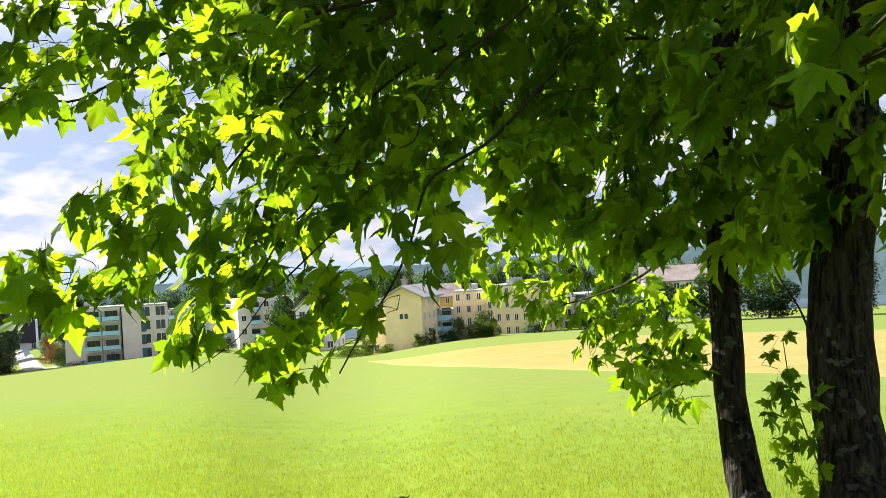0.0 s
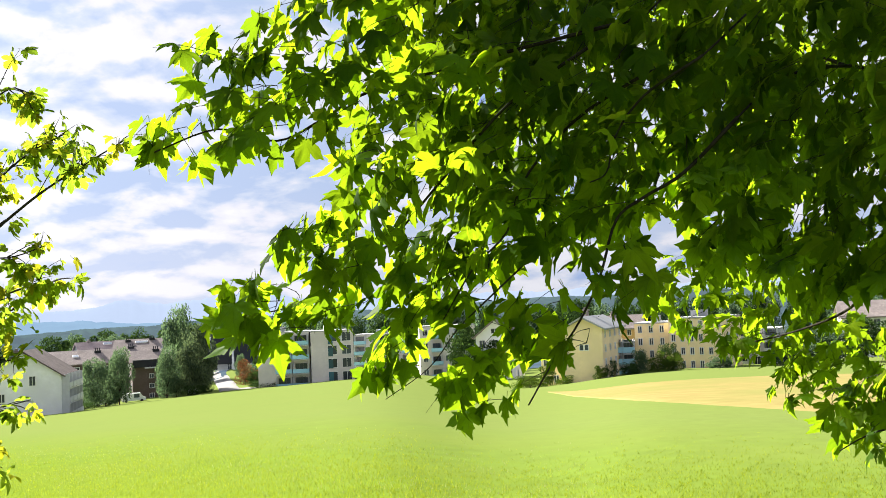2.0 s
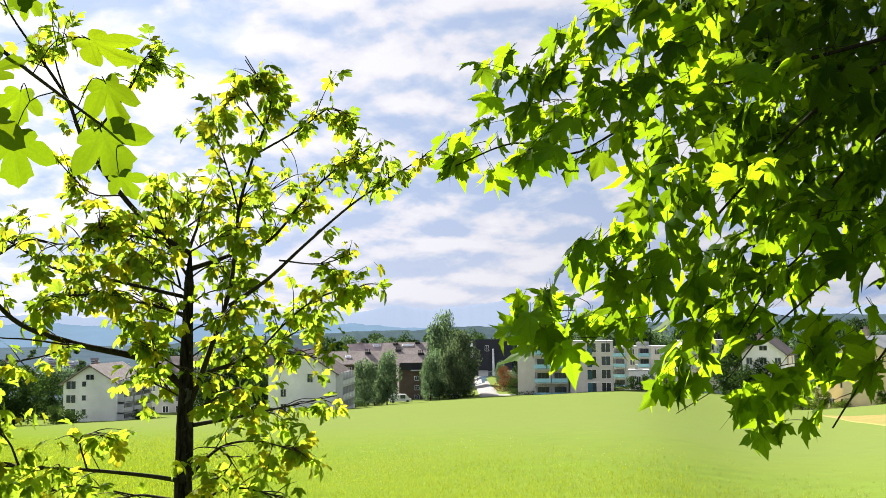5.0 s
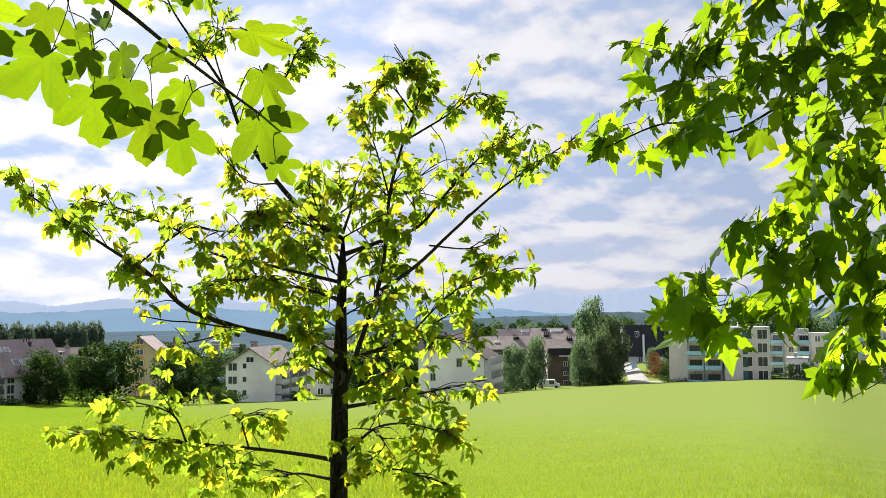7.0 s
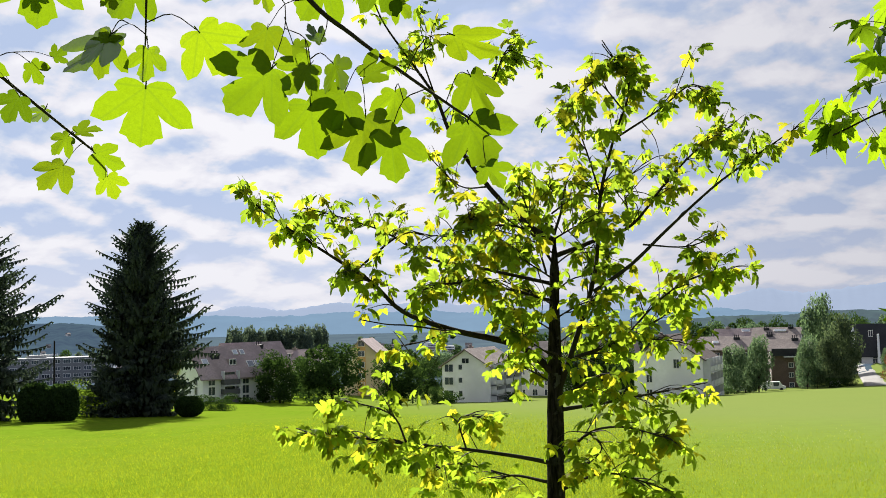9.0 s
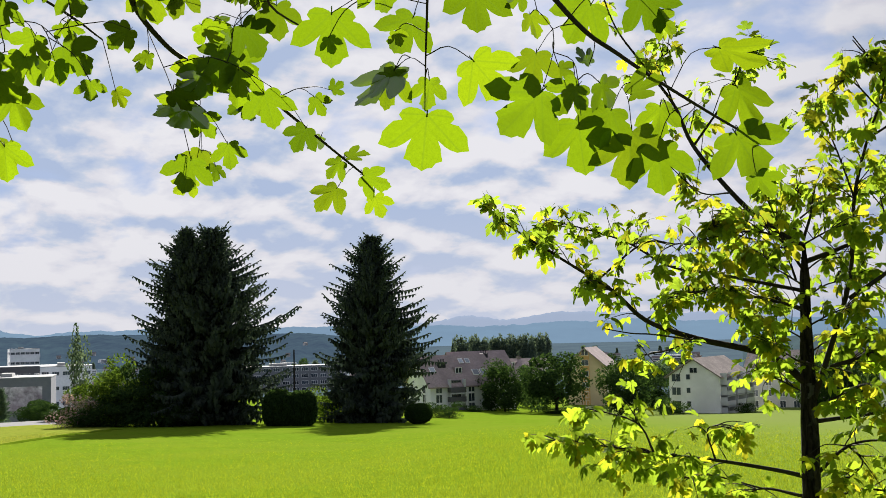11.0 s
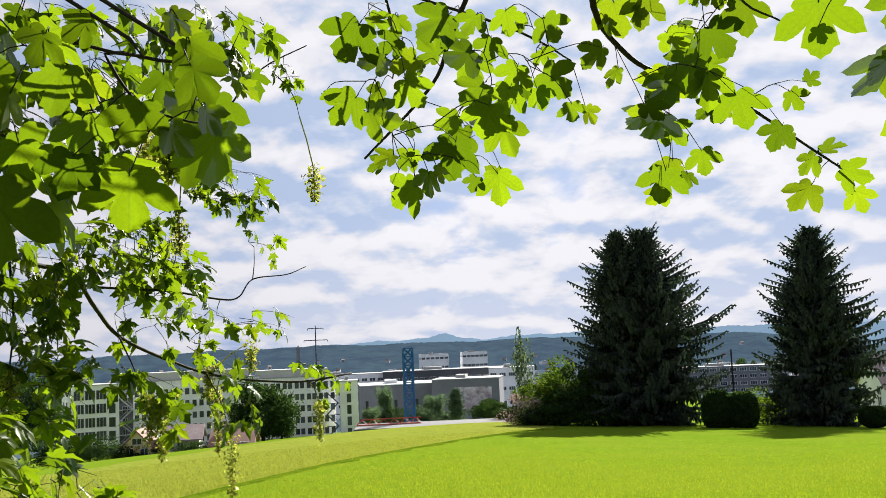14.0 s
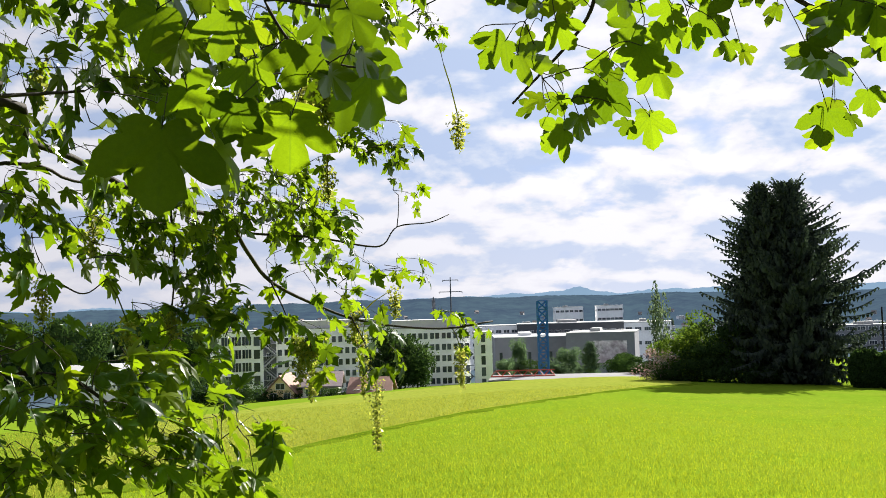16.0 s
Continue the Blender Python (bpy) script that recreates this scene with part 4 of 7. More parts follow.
# far roofs on the valley floor
rng = random.Random(5)
FAR = []
for k in range(3):
    hb, rb = Buf(), Buf()
    w, dd, hh = (12, 10, 7) if k == 0 else (22, 12, 10) if k == 1 else (34, 14, 12)
    hb.box(-w / 2, -dd / 2, 0, w / 2, dd / 2, hh)
    if k == 0:
        rb.add([(-w / 2 - 0.5, -dd / 2 - 0.5, hh - 0.1), (w / 2 + 0.5, -dd / 2 - 0.5, hh - 0.1), (w / 2 + 0.5, dd / 2 + 0.5, hh - 0.1), (-w / 2 - 0.5, dd / 2 + 0.5, hh - 0.1), (-w / 2 - 0.5, 0, hh + 3.5), (w / 2 + 0.5, 0, hh + 3.5)],
               [(0, 1, 5, 4), (2, 3, 4, 5), (0, 4, 3), (1, 2, 5), (3, 2, 1, 0)])
    else:
        rb.box(-w / 2 - 0.2, -dd / 2 - 0.2, hh, w / 2 + 0.2, dd / 2 + 0.2, hh + 0.5)
    wb = Buf()
    for s in range(int(hh / 3)):
        wb.box(-w / 2 + 1, -dd / 2 - 0.08, 1 + 3 * s, w / 2 - 1, -dd / 2 - 0.02, 2.4 + 3 * s)
    FAR.append((hb.mesh("wall", WHITE_WALL if k else BEIGE_WALL), rb.mesh("roof", ROOF_PALE if k else ROOF_BROWN), wb.mesh("window_band", GLASS)))
for i in range(330):
    slope = i % 4 == 1
    if slope:
        az, d = rng.uniform(62, 120), rng.uniform(1625, 1960)
        p = polar(az, 0, d)
        p.z = -60 + 76 * 0.55 * (d - 1600) / 350 - 1
    else:
        az, d = rng.uniform(43, 118), 520 * (1600 / 520) ** rng.uniform(0, 1)
        p = stand(az, d, 0.5)
    if 79.5 < az < 89 and d < 900:
        continue
    k = rng.choice((0, 0, 0, 0, 1))
    h = thing("far_house" if k == 0 else "far_block", ("far small house with a brown roof in the valley", "far pale flat-roofed block in the valley", "far long flat-roofed block in the valley")[k], "house" if k == 0 else "block", pose(*p, 0, 0, az + rng.uniform(-40, 40)) @ Matrix.Scale(0.6 if slope else 0.85, 4), "far roofs in the valley")
    for nm, me in zip(("wall", "roof", "window_band"), FAR[k]):
        part(nm, me, h)

# mast, crane and steel
b = Buf()
base = stand(90.5, 520)
top = polar(90.5, 1.5, 520).z - base.z
mast = thing("power_mast", "thin dark steel mast with two cross arms", "mast", pose(*base, 0, 0, 90.5))
b.tube([(0, 0, 0), (0, 0, top)], [0.55, 0.25], 8)
part("pole", b.mesh("pole", DARK_STEEL), mast)
for z, w in ((top - 1.5, 4.0), (top - 7.6, 6.0)):
    b = Buf()
    b.box(-w, -0.2, -0.2, w, 0.2, 0.2)
    for s in (-1, 1):
        b.box(s * w - 0.15, -0.15, -0.9, s * w + 0.15, 0.15, 0)
    part("cross_arm", b.mesh("cross_arm", DARK_STEEL), mast, m=pose(0, 0, z))
base = stand(91.5, 500)
top = polar(91.5, 0.4, 500).z - base.z
ant = thing("antenna_mast", "grey antenna mast with panels near its top", "mast", pose(*base, 0, 0, 91.5))
b = Buf()
b.tube([(0, 0, 0), (0, 0, top)], [0.5, 0.3], 8)
part("pole", b.mesh("pole", DARK_STEEL), ant)
b = Buf()
b.box(-0.9, -0.9, top - 9, 0.9, 0.9, top - 1)
part("antenna_panel", b.mesh("antenna_panel", HALL_WALL), ant)


def lattice(b, w, z0, z1, bays, t):
    c = [(-w, -w), (w, -w), (w, w), (-w, w)]
    for x, y in c:
        b.bar((x, y, z0), (x, y, z1), t * 1.5)
    for i in range(bays):
        za, zb = z0 + (z1 - z0) * i / bays, z0 + (z1 - z0) * (i + 1) / bays
        for k in range(4):
            (xa, ya), (xb, yb) = c[k], c[(k + 1) % 4]
            b.bar((xa, ya, za), (xb, yb, zb), t)
            b.bar((xb, yb, za), (xa, ya, zb), t)
            b.bar((xa, ya, zb), (xb, yb, zb), t)


base = polar(85.35, -4.4, 185)
crane = thing("crane_tower", "blue steel lattice tower of a building crane", "crane", pose(*base, 0, 0, 92))
b = Buf()
lattice(b, 0.85, 0, polar(85.3, 0.0, 185).z - base.z, 9, 0.17)
part("mast", b.mesh("mast", BLUE_STEEL), crane)
b = Buf()
b.box(-2.2, -2.2, -1.5, 2.2, 2.2, 0.0)
part("base", b.mesh("base", CONCRETE), crane)
jib = thing("crane_jib", "red steel jib sections lying beside the crane", "crane jib", pose(*polar(86.6, -4.25, 178), 0, 0, 88))
b = Buf()
for i in range(6):
    x = -5.6 + 1.9 * i
    b.bar((x, -0.6, 0), (x + 0.95, 0, 1.0), 0.13)
    b.bar((x + 0.95, 0, 1.0), (x + 1.9, -0.6, 0), 0.13)
    b.bar((x, 0.6, 0), (x + 0.95, 0, 1.0), 0.13)
b.bar((-5.6, -0.6, 0), (5.8, -0.6, 0), 0.18)
b.bar((-5.6, 0.6, 0), (5.8, 0.6, 0), 0.18)
b.bar((-4.6, 0, 1.0), (5.8, 0, 1.0), 0.18)
part("truss", b.mesh("truss", RED_STEEL), jib)
b = Buf()
b.tube([(0, 0, 0), (0, 0, 9.3)], [0.14, 0.09], 8)
pole = thing("wooden_pole", "dark slim wooden pole beside the hedge", "pole", pose(*stand(67.3, 128)))
part("pole", b.mesh("pole", BARK), pole)


# ---- vehicles ----
def vehicle(name, label, az, d, turn, long, high, mat, van=False):
    v = thing(name, label, "van" if van else "car", pose(*stand(az, d), 0, 0, az + turn), "parked cars")
    L = long / 2
    prof = [(-L, 0.35), (L, 0.35), (L, 0.95), (L - 0.5, 1.1), (L - 1.2, high), (-L + 0.1, high), (-L, 1.0)] if van else [(-L, 0.35), (L, 0.35), (L, 0.8), (L - 1.1, 0.95), (L - 1.9, high), (-L + 1.0, high), (-L + 0.2, 0.95), (-L, 0.85)]
    b = Buf()
    n = len(prof)
    b.add([(x, -0.85, z) for x, z in prof] + [(x, 0.85, z) for x, z in prof], [tuple(range(n)), tuple(range(2 * n - 1, n - 1, -1))] + [((i + 1) % n, i, n + i, n + (i + 1) % n) for i in range(n)])
    part("body", b.mesh("body", mat), v)
    b = Buf()
    b.box(-L + (2.6 if van else 1.2), -0.87, 1.0, L - 1.4, 0.87, high - 0.12)
    part("side_window", b.mesh("side_window", GLASS), v)
    for x in (-L + 0.9, L - 0.9):
        for y in (-0.8, 0.8):
            b = Buf()
            b.tube([(x, y - 0.1, 0.33), (x, y + 0.1, 0.33)], [0.33, 0.33], 12)
            part("wheel", b.mesh("wheel", RUBBER), v)


vehicle("van", "white delivery van parked by the road", 27.75, 238, 4, 5.2, 2.0, CAR_WHITE, True)
vehicle("car", "grey estate car parked beside the van", 29.3, 236, 6, 4.4, 1.45, CAR_GREY)
vehicle("car", "silver car parked along the lane", 16.3, 237.5, 8, 4.4, 1.45, CAR_WHITE)
vehicle("car", "grey car parked near the road", 24.6, 240, 80, 4.2, 1.45, CAR_GREY)


# ---- trees of the town ----
def crown_mesh(name, mat, seed, n, lobes, leaf, squash=1.0, up=0.0):
    """A crown of many small leaf clumps, one unit high and about one wide, uneven and with gaps."""
    g = np.random.default_rng(seed)
    cs = []
    for i in range(lobes):
        z = 0.16 + 0.64 * (i + g.uniform(0.2, 0.8)) / lobes
        a, q = g.uniform(0, 2 * math.pi), g.uniform(0.12, 0.37) * (1.15 - 0.9 * abs(z - 0.40))
        cs.append((q * math.cos(a), q * math.sin(a), z + 0.05 * g.normal(), g.uniform(0.10, 0.23)))
    cs.append((0, 0, 0.45, 0.29))
    for a in range(4):
        t = 1.57 * a + seed
        cs.append((0.22 * math.cos(t), 0.22 * math.sin(t), 0.20, 0.22))
    cs.append((0.06 * g.normal(), 0.06 * g.normal(), 0.66, 0.23))
    which = g.integers(0, len(cs), n)
    c = np.array(cs)[which]
    v = g.normal(size=(n, 3))
    v /= np.linalg.norm(v, axis=1)[:, None]
    rad = c[:, 3] * g.uniform(0.70, 1.06, n)
    p = c[:, :3] + v * rad[:, None] * np.array([1, 1, 0.9])
    p[:, :2] *= squash
    p[:, 2] = (p[:, 2] - p[:, 2].min()) / (p[:, 2].max() - p[:, 2].min()) * 0.97 + 0.02
    a = g.normal(size=(n, 3))
    a = a / np.linalg.norm(a, axis=1)[:, None]
    w = np.cross(a, v + 0.4 * g.normal(size=(n, 3)))
    w /= np.linalg.norm(w, axis=1)[:, None] + 1e-9
    s = leaf * g.uniform(0.6, 1.4, n)[:, None]
    q = np.stack([p - a * s, p + w * s * 0.7, p + a * s * 1.1, p - w * s * 0.6], 1).reshape(-1, 3)
    b = Buf()
    b.add(q, np.arange(4 * n).reshape(-1, 4).tolist())
    return b.mesh(name, mat)


def trunk_mesh(high, r):
    b = Buf()
    b.tube([(0, 0, -0.05), (0.01, 0, high * 0.4), (0, 0.01, high)], [r, r * 0.8, r * 0.4], 8)
    for a in range(5):
        t = a * 1.26
        b.tube([(0, 0, high * 0.6), (0.12 * math.cos(t), 0.12 * math.sin(t), high * 1.1), (0.24 * math.cos(t), 0.24 * math.sin(t), high * 1.5)], [r * 0.45, r * 0.3, r * 0.1], 5)
    return b.mesh("trunk", BARK, True)


STEM = trunk_mesh(0.34, 0.026)
CROWNS = {
    "broad": [crown_mesh("crown", TOWN_LEAF, s, 7000, 19, 0.020) for s in (1, 2, 3, 51)],
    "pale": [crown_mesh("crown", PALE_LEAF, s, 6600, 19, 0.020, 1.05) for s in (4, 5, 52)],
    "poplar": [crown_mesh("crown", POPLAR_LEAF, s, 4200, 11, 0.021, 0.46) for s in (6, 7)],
    "bush": [crown_mesh("crown", BUSH_LEAF, s, 4420, 13, 0.021, 1.25) for s in (8, 9)],
    "dark": [crown_mesh("crown", TOWN_LEAF, s, 4420, 13, 0.021, 1.25) for s in (12, 13)],
    "blossom": [crown_mesh("crown", BLOSSOM, 10, 1600, 10, 0.024, 1.25)],
    "hedge": [crown_mesh("crown", TOWN_LEAF, 14, 4200, 14, 0.022, 1.25)],
}


def hedge_mesh(seed, n, leaf):
    """A clipped block of foliage, one unit each way, its corners rounded and its sides uneven."""
    g = np.random.default_rng(seed)
    p = g.uniform(-1, 1, (n, 3))
    face = g.integers(0, 3, n)
    p[np.arange(n), face] = np.sign(p[np.arange(n), face])
    p /= np.maximum(1.0, np.linalg.norm(p, axis=1) / 1.10)[:, None]
    p *= g.uniform(0.72, 1.06, n)[:, None]
    p = p * 0.5 + np.array([0, 0, 0.5])
    a, w = g.normal(size=(n, 3)), g.normal(size=(n, 3))
    a, w = a / np.linalg.norm(a, axis=1)[:, None] * leaf, w / np.linalg.norm(w, axis=1)[:, None] * leaf
    b = Buf()
    b.add(np.stack([p - a, p + w, p + a, p - w], 1).reshape(-1, 3), np.arange(4 * n).reshape(-1, 4).tolist())
    return b.mesh("crown", TOWN_LEAF)


CROWNS["block"] = [hedge_mesh(21, 18000, 0.034)]
CROWNS["red"] = [crown_mesh("crown", RED_LEAF, 33, 2600, 10, 0.022, 1.1)]
CROWNS["olive"] = [crown_mesh("crown", OLIVE_LEAF, s, 6400, 18, 0.020, 1.1) for s in (35, 36)]
CROWNS["slim"] = [crown_mesh("crown", POPLAR_LEAF, 31, 1500, 14, 0.022, 0.55)]
tree_rng = random.Random(9)


def town_tree(kind, az, d, top_el, wide, name="tree", label="full green broadleaf tree at the meadow's edge", category="tree", group="town trees", base_el=None, sink=0.2):
    p = stand(az, d, sink)
    if base_el is not None:
        p.z = polar(az, base_el, d).z
    high = polar(az, top_el, d).z - p.z
    t = thing(name, label, category, pose(*p, 0, 0, tree_rng.uniform(0, 360)) @ Matrix.Diagonal((wide, wide, high, 1)), group)
    part("trunk", STEM, t)
    part("crown", tree_rng.choice(CROWNS[kind]), t)
    return t


for az, d, el, w in ((55.3, 187, -1.55, 10.5), (52.4, 189, -1.25, 13.5), (48.5, 196, -1.75, 12), (53.7, 215, -2.0, 9), (47.0, 235, -2.3, 10)):
    town_tree("broad", az, d, el, w)
for az, d, el, w in ((38.3, 225, -1.5, 12), (37.0, 215, -1.5, 11), (36.0, 235, -1.8, 9), (35.6, 220, -2.4, 7), (34.8, 330, -0.9, 14), (40.6, 320, -0.9, 14), (9.0, 240, -0.8, 12), (8.0, 225, -1.9, 9)):
    town_tree("broad", az, d, el, w, label="dark green broadleaf tree between the houses")
for az, d, el, w in ((28.5, 226, -1.25, 6.6), (29.8, 224, -1.75, 6.6), (29.2, 230, -2.3, 7.5), (26.0, 238, -1.35, 6.4), (25.5, 240, -2.9, 5), (30.4, 240, -2.6, 5), (22.0, 300, -2.0, 4), (21.5, 262, -2.6, 5)):
    town_tree("pale", az, d, el, w, label="greyish green tree in front of the brown houses")
for az, d, el, w in ((24.4, 243, -0.12, 9.5), (24.15, 247, -1.2, 6.5), (24.9, 240, -1.6, 7), (24.0, 252, -2.0, 4)):
    town_tree("olive", az, d, el, w, label="dark green tree beside the road", category="tree")
for az, d, el, w in ((21.0, 250, -3.0, 5), (21.3, 262, -2.9, 4), (16.8, 236.5, -2.9, 4.5), (14.6, 240, -2.9, 3), (13.7, 240, -2.8, 3.5), (19.6, 236, -3.1, 3), (18.6, 236, -3.3, 4)):
    town_tree("dark", az, d, el, w, "bush", "small dark tree beside the apartment blocks", "small tree")
for az, d, el, w in ((46.0, 200, -4.1, 6), (31.8, 205, -4.1, 5), (31.0, 208, -4.2, 4), (24.6, 238, -3.6, 5), (23.9, 240, -3.65, 3), (30.3, 215, -4.2, 5), (20.6, 238, -3.6, 8), (15.6, 238, -3.3, 7), (13.2, 236, -3.2, 9), (42.0, 208, -4.3, 4), (59.7, 150, -4.0, 4), (58.5, 150, -4.0, 4), (57.2, 180, -4.2, 4), (46.4, 196, -3.9, 4), (52.5, 190, -4.4, 8)):
    town_tree("dark", az, d, el, w, "hedge", "clipped dark green hedge along the garden", "hedge")
town_tree("red", 21.75, 256, -2.3, 5.0, "bush", "dark green garden tree with a reddish top", "small tree")
# bushes before the yellow houses
for az, d, el, w, k in ((-0.6, 160, -2.75, 3.2, "pale"), (-2.2, 166, -2.45, 3.6, "dark"), (-1.6, 163, -2.9, 3.4, "bush"), (-2.6, 164, -3.0, 3.4, "bush"), (-0.1, 158, -3.5, 3, "dark"), (0.9, 158, -3.3, 1.6, "dark"), (1.6, 158, -3.6, 2.5, "bush"), (4.6, 158, -3.5, 3, "bush"), (5.6, 158, -4.0, 6, "bush"), (3.6, 160, -4.1, 3, "bush"), (-5.0, 170, -3.3, 5, "pale"), (-8.4, 175, -2.3, 7, "pale"), (-10.5, 180, -2.0, 9, "pale"), (-12.5, 190, -1.4, 12, "broad"), (-15, 195, -1.0, 13, "broad"), (-18, 200, -1.2, 13, "broad"), (-22, 200, -0.8, 14, "broad"), (-27, 200, -0.6, 14, "broad")):
    town_tree(k, az, d, el, w, "bush" if w < 7 else "tree", "rounded green bush before the yellow houses" if w < 7 else "green tree beyond the meadow", "bush" if w < 7 else "tree")
# the poplar row and the single poplar
for i in range(22):
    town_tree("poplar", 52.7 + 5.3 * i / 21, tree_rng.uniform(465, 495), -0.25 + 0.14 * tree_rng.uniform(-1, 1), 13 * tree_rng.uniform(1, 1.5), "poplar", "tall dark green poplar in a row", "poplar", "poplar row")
town_tree("slim", 78.75, 170, 0.95, 8.0, "poplar", "single slim poplar beside the works", "poplar")
# round the spruces and the works
town_tree("bush", 77.6, 128, -1.6, 7.5, "bush", "light green bush beside the spruces", "bush", base_el=-4.9)
town_tree("bush", 76.5, 130, -0.75, 8, "bush", "light green bush beside the spruces", "bush", base_el=-4.9)
town_tree("blossom", 78.95, 127, -2.8, 5.2, "flowering_bush", "bush with pale pink blossom at the field's edge", "bush", base_el=-4.7)
town_tree("dark", 78.7, 127, -3.4, 6, "bush", "low dark bush under the blossom", "bush", base_el=-4.8)
for az, w, el in ((75.6, 6, -1.3), (74.9, 7, -2.6), (73.6, 6, -3.5), (76.9, 7, -2.7), (78.0, 6, -3.7)):
    town_tree("hedge", az, 127, el, w, "bush", "dark shaded bush under the spruces", "bush", base_el=-5.0)
for az, w, el in ((68.2, 3.6, -3.1), (66.9, 3.4, -3.2), (60.3, 3, -4.1)):
    town_tree("block", az, 122, el, w, "hedge", "clipped dark hedge at the field's edge", "hedge", base_el=-5.15)
town_tree("bush", 65.4, 135, -2.9, 8, "bush", "light green bush behind the hedge", "bush")
for az, d, el, w, k in ((93.6, 205, -1.1, 15, "broad"), (94.5, 208, -2.2, 9, "broad"), (92.6, 206, -2.3, 8, "broad"), (84.0, 255, -2.6, 8, "pale"), (84.7, 250, -3.2, 8, "pale"), (86.8, 250, -2.0, 6, "pale"), (87.6, 240, -3.2, 6, "pale"), (86.0, 250, -3.3, 8, "dark"), (82.9, 250, -3.5, 9, "pale"), (81.0, 235, -3.0, 9, "broad"), (80.2, 200, -3.2, 8, "broad"), (79.8, 180, -3.6, 6, "broad"), (103.9, 190, -3.6, 8, "dark"), (102.8, 185, -4.0, 8, "dark"), (101.4, 190, -4.3, 9, "dark"), (99.9, 190, -4.4, 8, "dark"), (104.9, 190, -3.3, 8, "dark"), (97.8, 182, -4.6, 6, "dark"), (96.3, 180, -4.6, 5, "dark")):
    town_tree(k, az, d, el, w, label="green tree among the works buildings", group="trees by the works")
for i in range(26):
    az = 105 + 0.75 * i + tree_rng.uniform(-0.3, 0.3)
    town_tree("broad", az, tree_rng.uniform(330, 420), tree_rng.uniform(-0.6, 0.05), 20, label="dark green tree in a wood beside the glasshouse", group="wood by the glasshouse")
for i in range(230):
    az, far_off = tree_rng.uniform(44, 112), 440 * (2300 / 440) ** tree_rng.uniform(0, 1)
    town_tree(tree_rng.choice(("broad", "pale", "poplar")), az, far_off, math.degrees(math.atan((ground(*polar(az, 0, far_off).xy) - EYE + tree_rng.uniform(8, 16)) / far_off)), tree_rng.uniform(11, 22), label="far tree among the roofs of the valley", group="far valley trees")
for i in range(64):
    az = -14 + 46 * i / 63 + tree_rng.uniform(-0.4, 0.4)
    town_tree(tree_rng.choice(("broad", "broad", "pale")), az, tree_rng.uniform(420, 620), 0.15 - 0.2 * (az > 12) - 0.3 * (az > 27) + tree_rng.uniform(-0.35, 0.15), tree_rng.uniform(12, 20), label="dark tree on the wooded rise behind the houses", group="trees on the rise")


# ---- spruces ----
def spruce_mesh(seed, mat, profile, boughs=430, jag=1.0):
    """A spruce one unit high: boughs that sink and turn up again, each a flat fan of sprays hung with twigs; profile: their length by height."""
    g = np.random.default_rng(seed)
    vs, fs = [], []

    def tri(a, b_, c):
        n = len(vs)
        vs.extend([tuple(a), tuple(b_), tuple(c)])
        fs.append((n, n + 1, n + 2))

    down = np.array([0, 0, -1.0])
    for k in range(boughs):
        tier = k / boughs
        h = 0.05 + 0.94 * (1 - (1 - tier) ** 1.25) + g.normal(0, 0.006)
        a = g.uniform(0, 2 * math.pi)
        lump = 1 + 0.26 * noise.noise((math.cos(a) * 1.3, math.sin(a) * 1.3, h * 6 + seed)) + 0.50 * noise.noise((math.cos(a) * 2.5 + 7, math.sin(a) * 2.5, h * 22 + seed))
        L = float(np.interp(h, [0, 0.06, 0.16, 0.32, 0.5, 0.75, 0.9, 1], profile)) * min(lump, 1.25) * g.choice([g.uniform(0.5, 0.8), g.uniform(0.75, 1.0), g.uniform(0.95, 1.2)])
        d = np.array([math.cos(a), math.sin(a), 0])
        side = np.array([-d[1], d[0], 0])
        n = max(5, int(L * 52))
        base = np.array([0, 0, h])
        sink = float(np.interp(h, [0, 0.4, 0.8, 1], [0.50, 0.26, -0.22, -1.5])) + max(-0.15, g.normal(0, 0.12))
        turn_up = float(np.interp(h, [0, 0.5, 1], [0.40, 0.28, 0.0])) * g.uniform(0.3, 1.5)
        prev = base
        for i in range(1, n + 1):
            t = i / n
            p = base + d * L * t + np.array([0, 0, L * (-sink * t + turn_up * t ** 2.6)]) + side * g.normal(0, 0.003)
            reach = (0.026 * (1 - t) ** 0.6 + 0.013) * jag * (0.45 + 0.55 * (1 - h))
            tri(prev - side * 0.0035, prev + side * 0.0035, p)
            for s in (-1, 1):
                out = p + side * s * reach * g.uniform(0.7, 1.3) + d * reach * g.uniform(0.3, 1.0) + down * reach * g.uniform(0.1, 0.6)
                tri(prev, p, out)
                tri(p, out, 0.5 * (p + out) + down * reach * g.uniform(0.5, 1.4))
            tri(prev, p, 0.5 * (prev + p) + down * reach * g.uniform(0.6, 1.9) + side * reach * g.uniform(-0.4, 0.4))
            prev = p
        tri(prev - side * 0.005 * jag, prev + side * 0.005 * jag, prev + d * 0.016 * jag + np.array([0, 0, 0.006]))
    b = Buf()
    b.add(vs, fs)
    return b.mesh("crown", mat)


b = Buf()
b.tube([(0, 0, -0.01), (0, 0, 0.5), (0, 0, 1.015)], [0.018, 0.011, 0.0015], 8)
SPRUCE_STEM = b.mesh("trunk", BARK, True)


def spruce(az, d, top_el, base_el, fat, me, label, name="spruce"):
    p = polar(az, base_el, d)
    high = polar(az, top_el, d).z - p.z
    t = thing(name, label, "spruce" if name == "spruce" else "conifer", pose(*p, 0, 0, az) @ Matrix.Diagonal((high * fat, high * fat, high, 1)), "spruces at the field's edge")
    part("trunk", SPRUCE_STEM, t)
    part("crown", me, t)


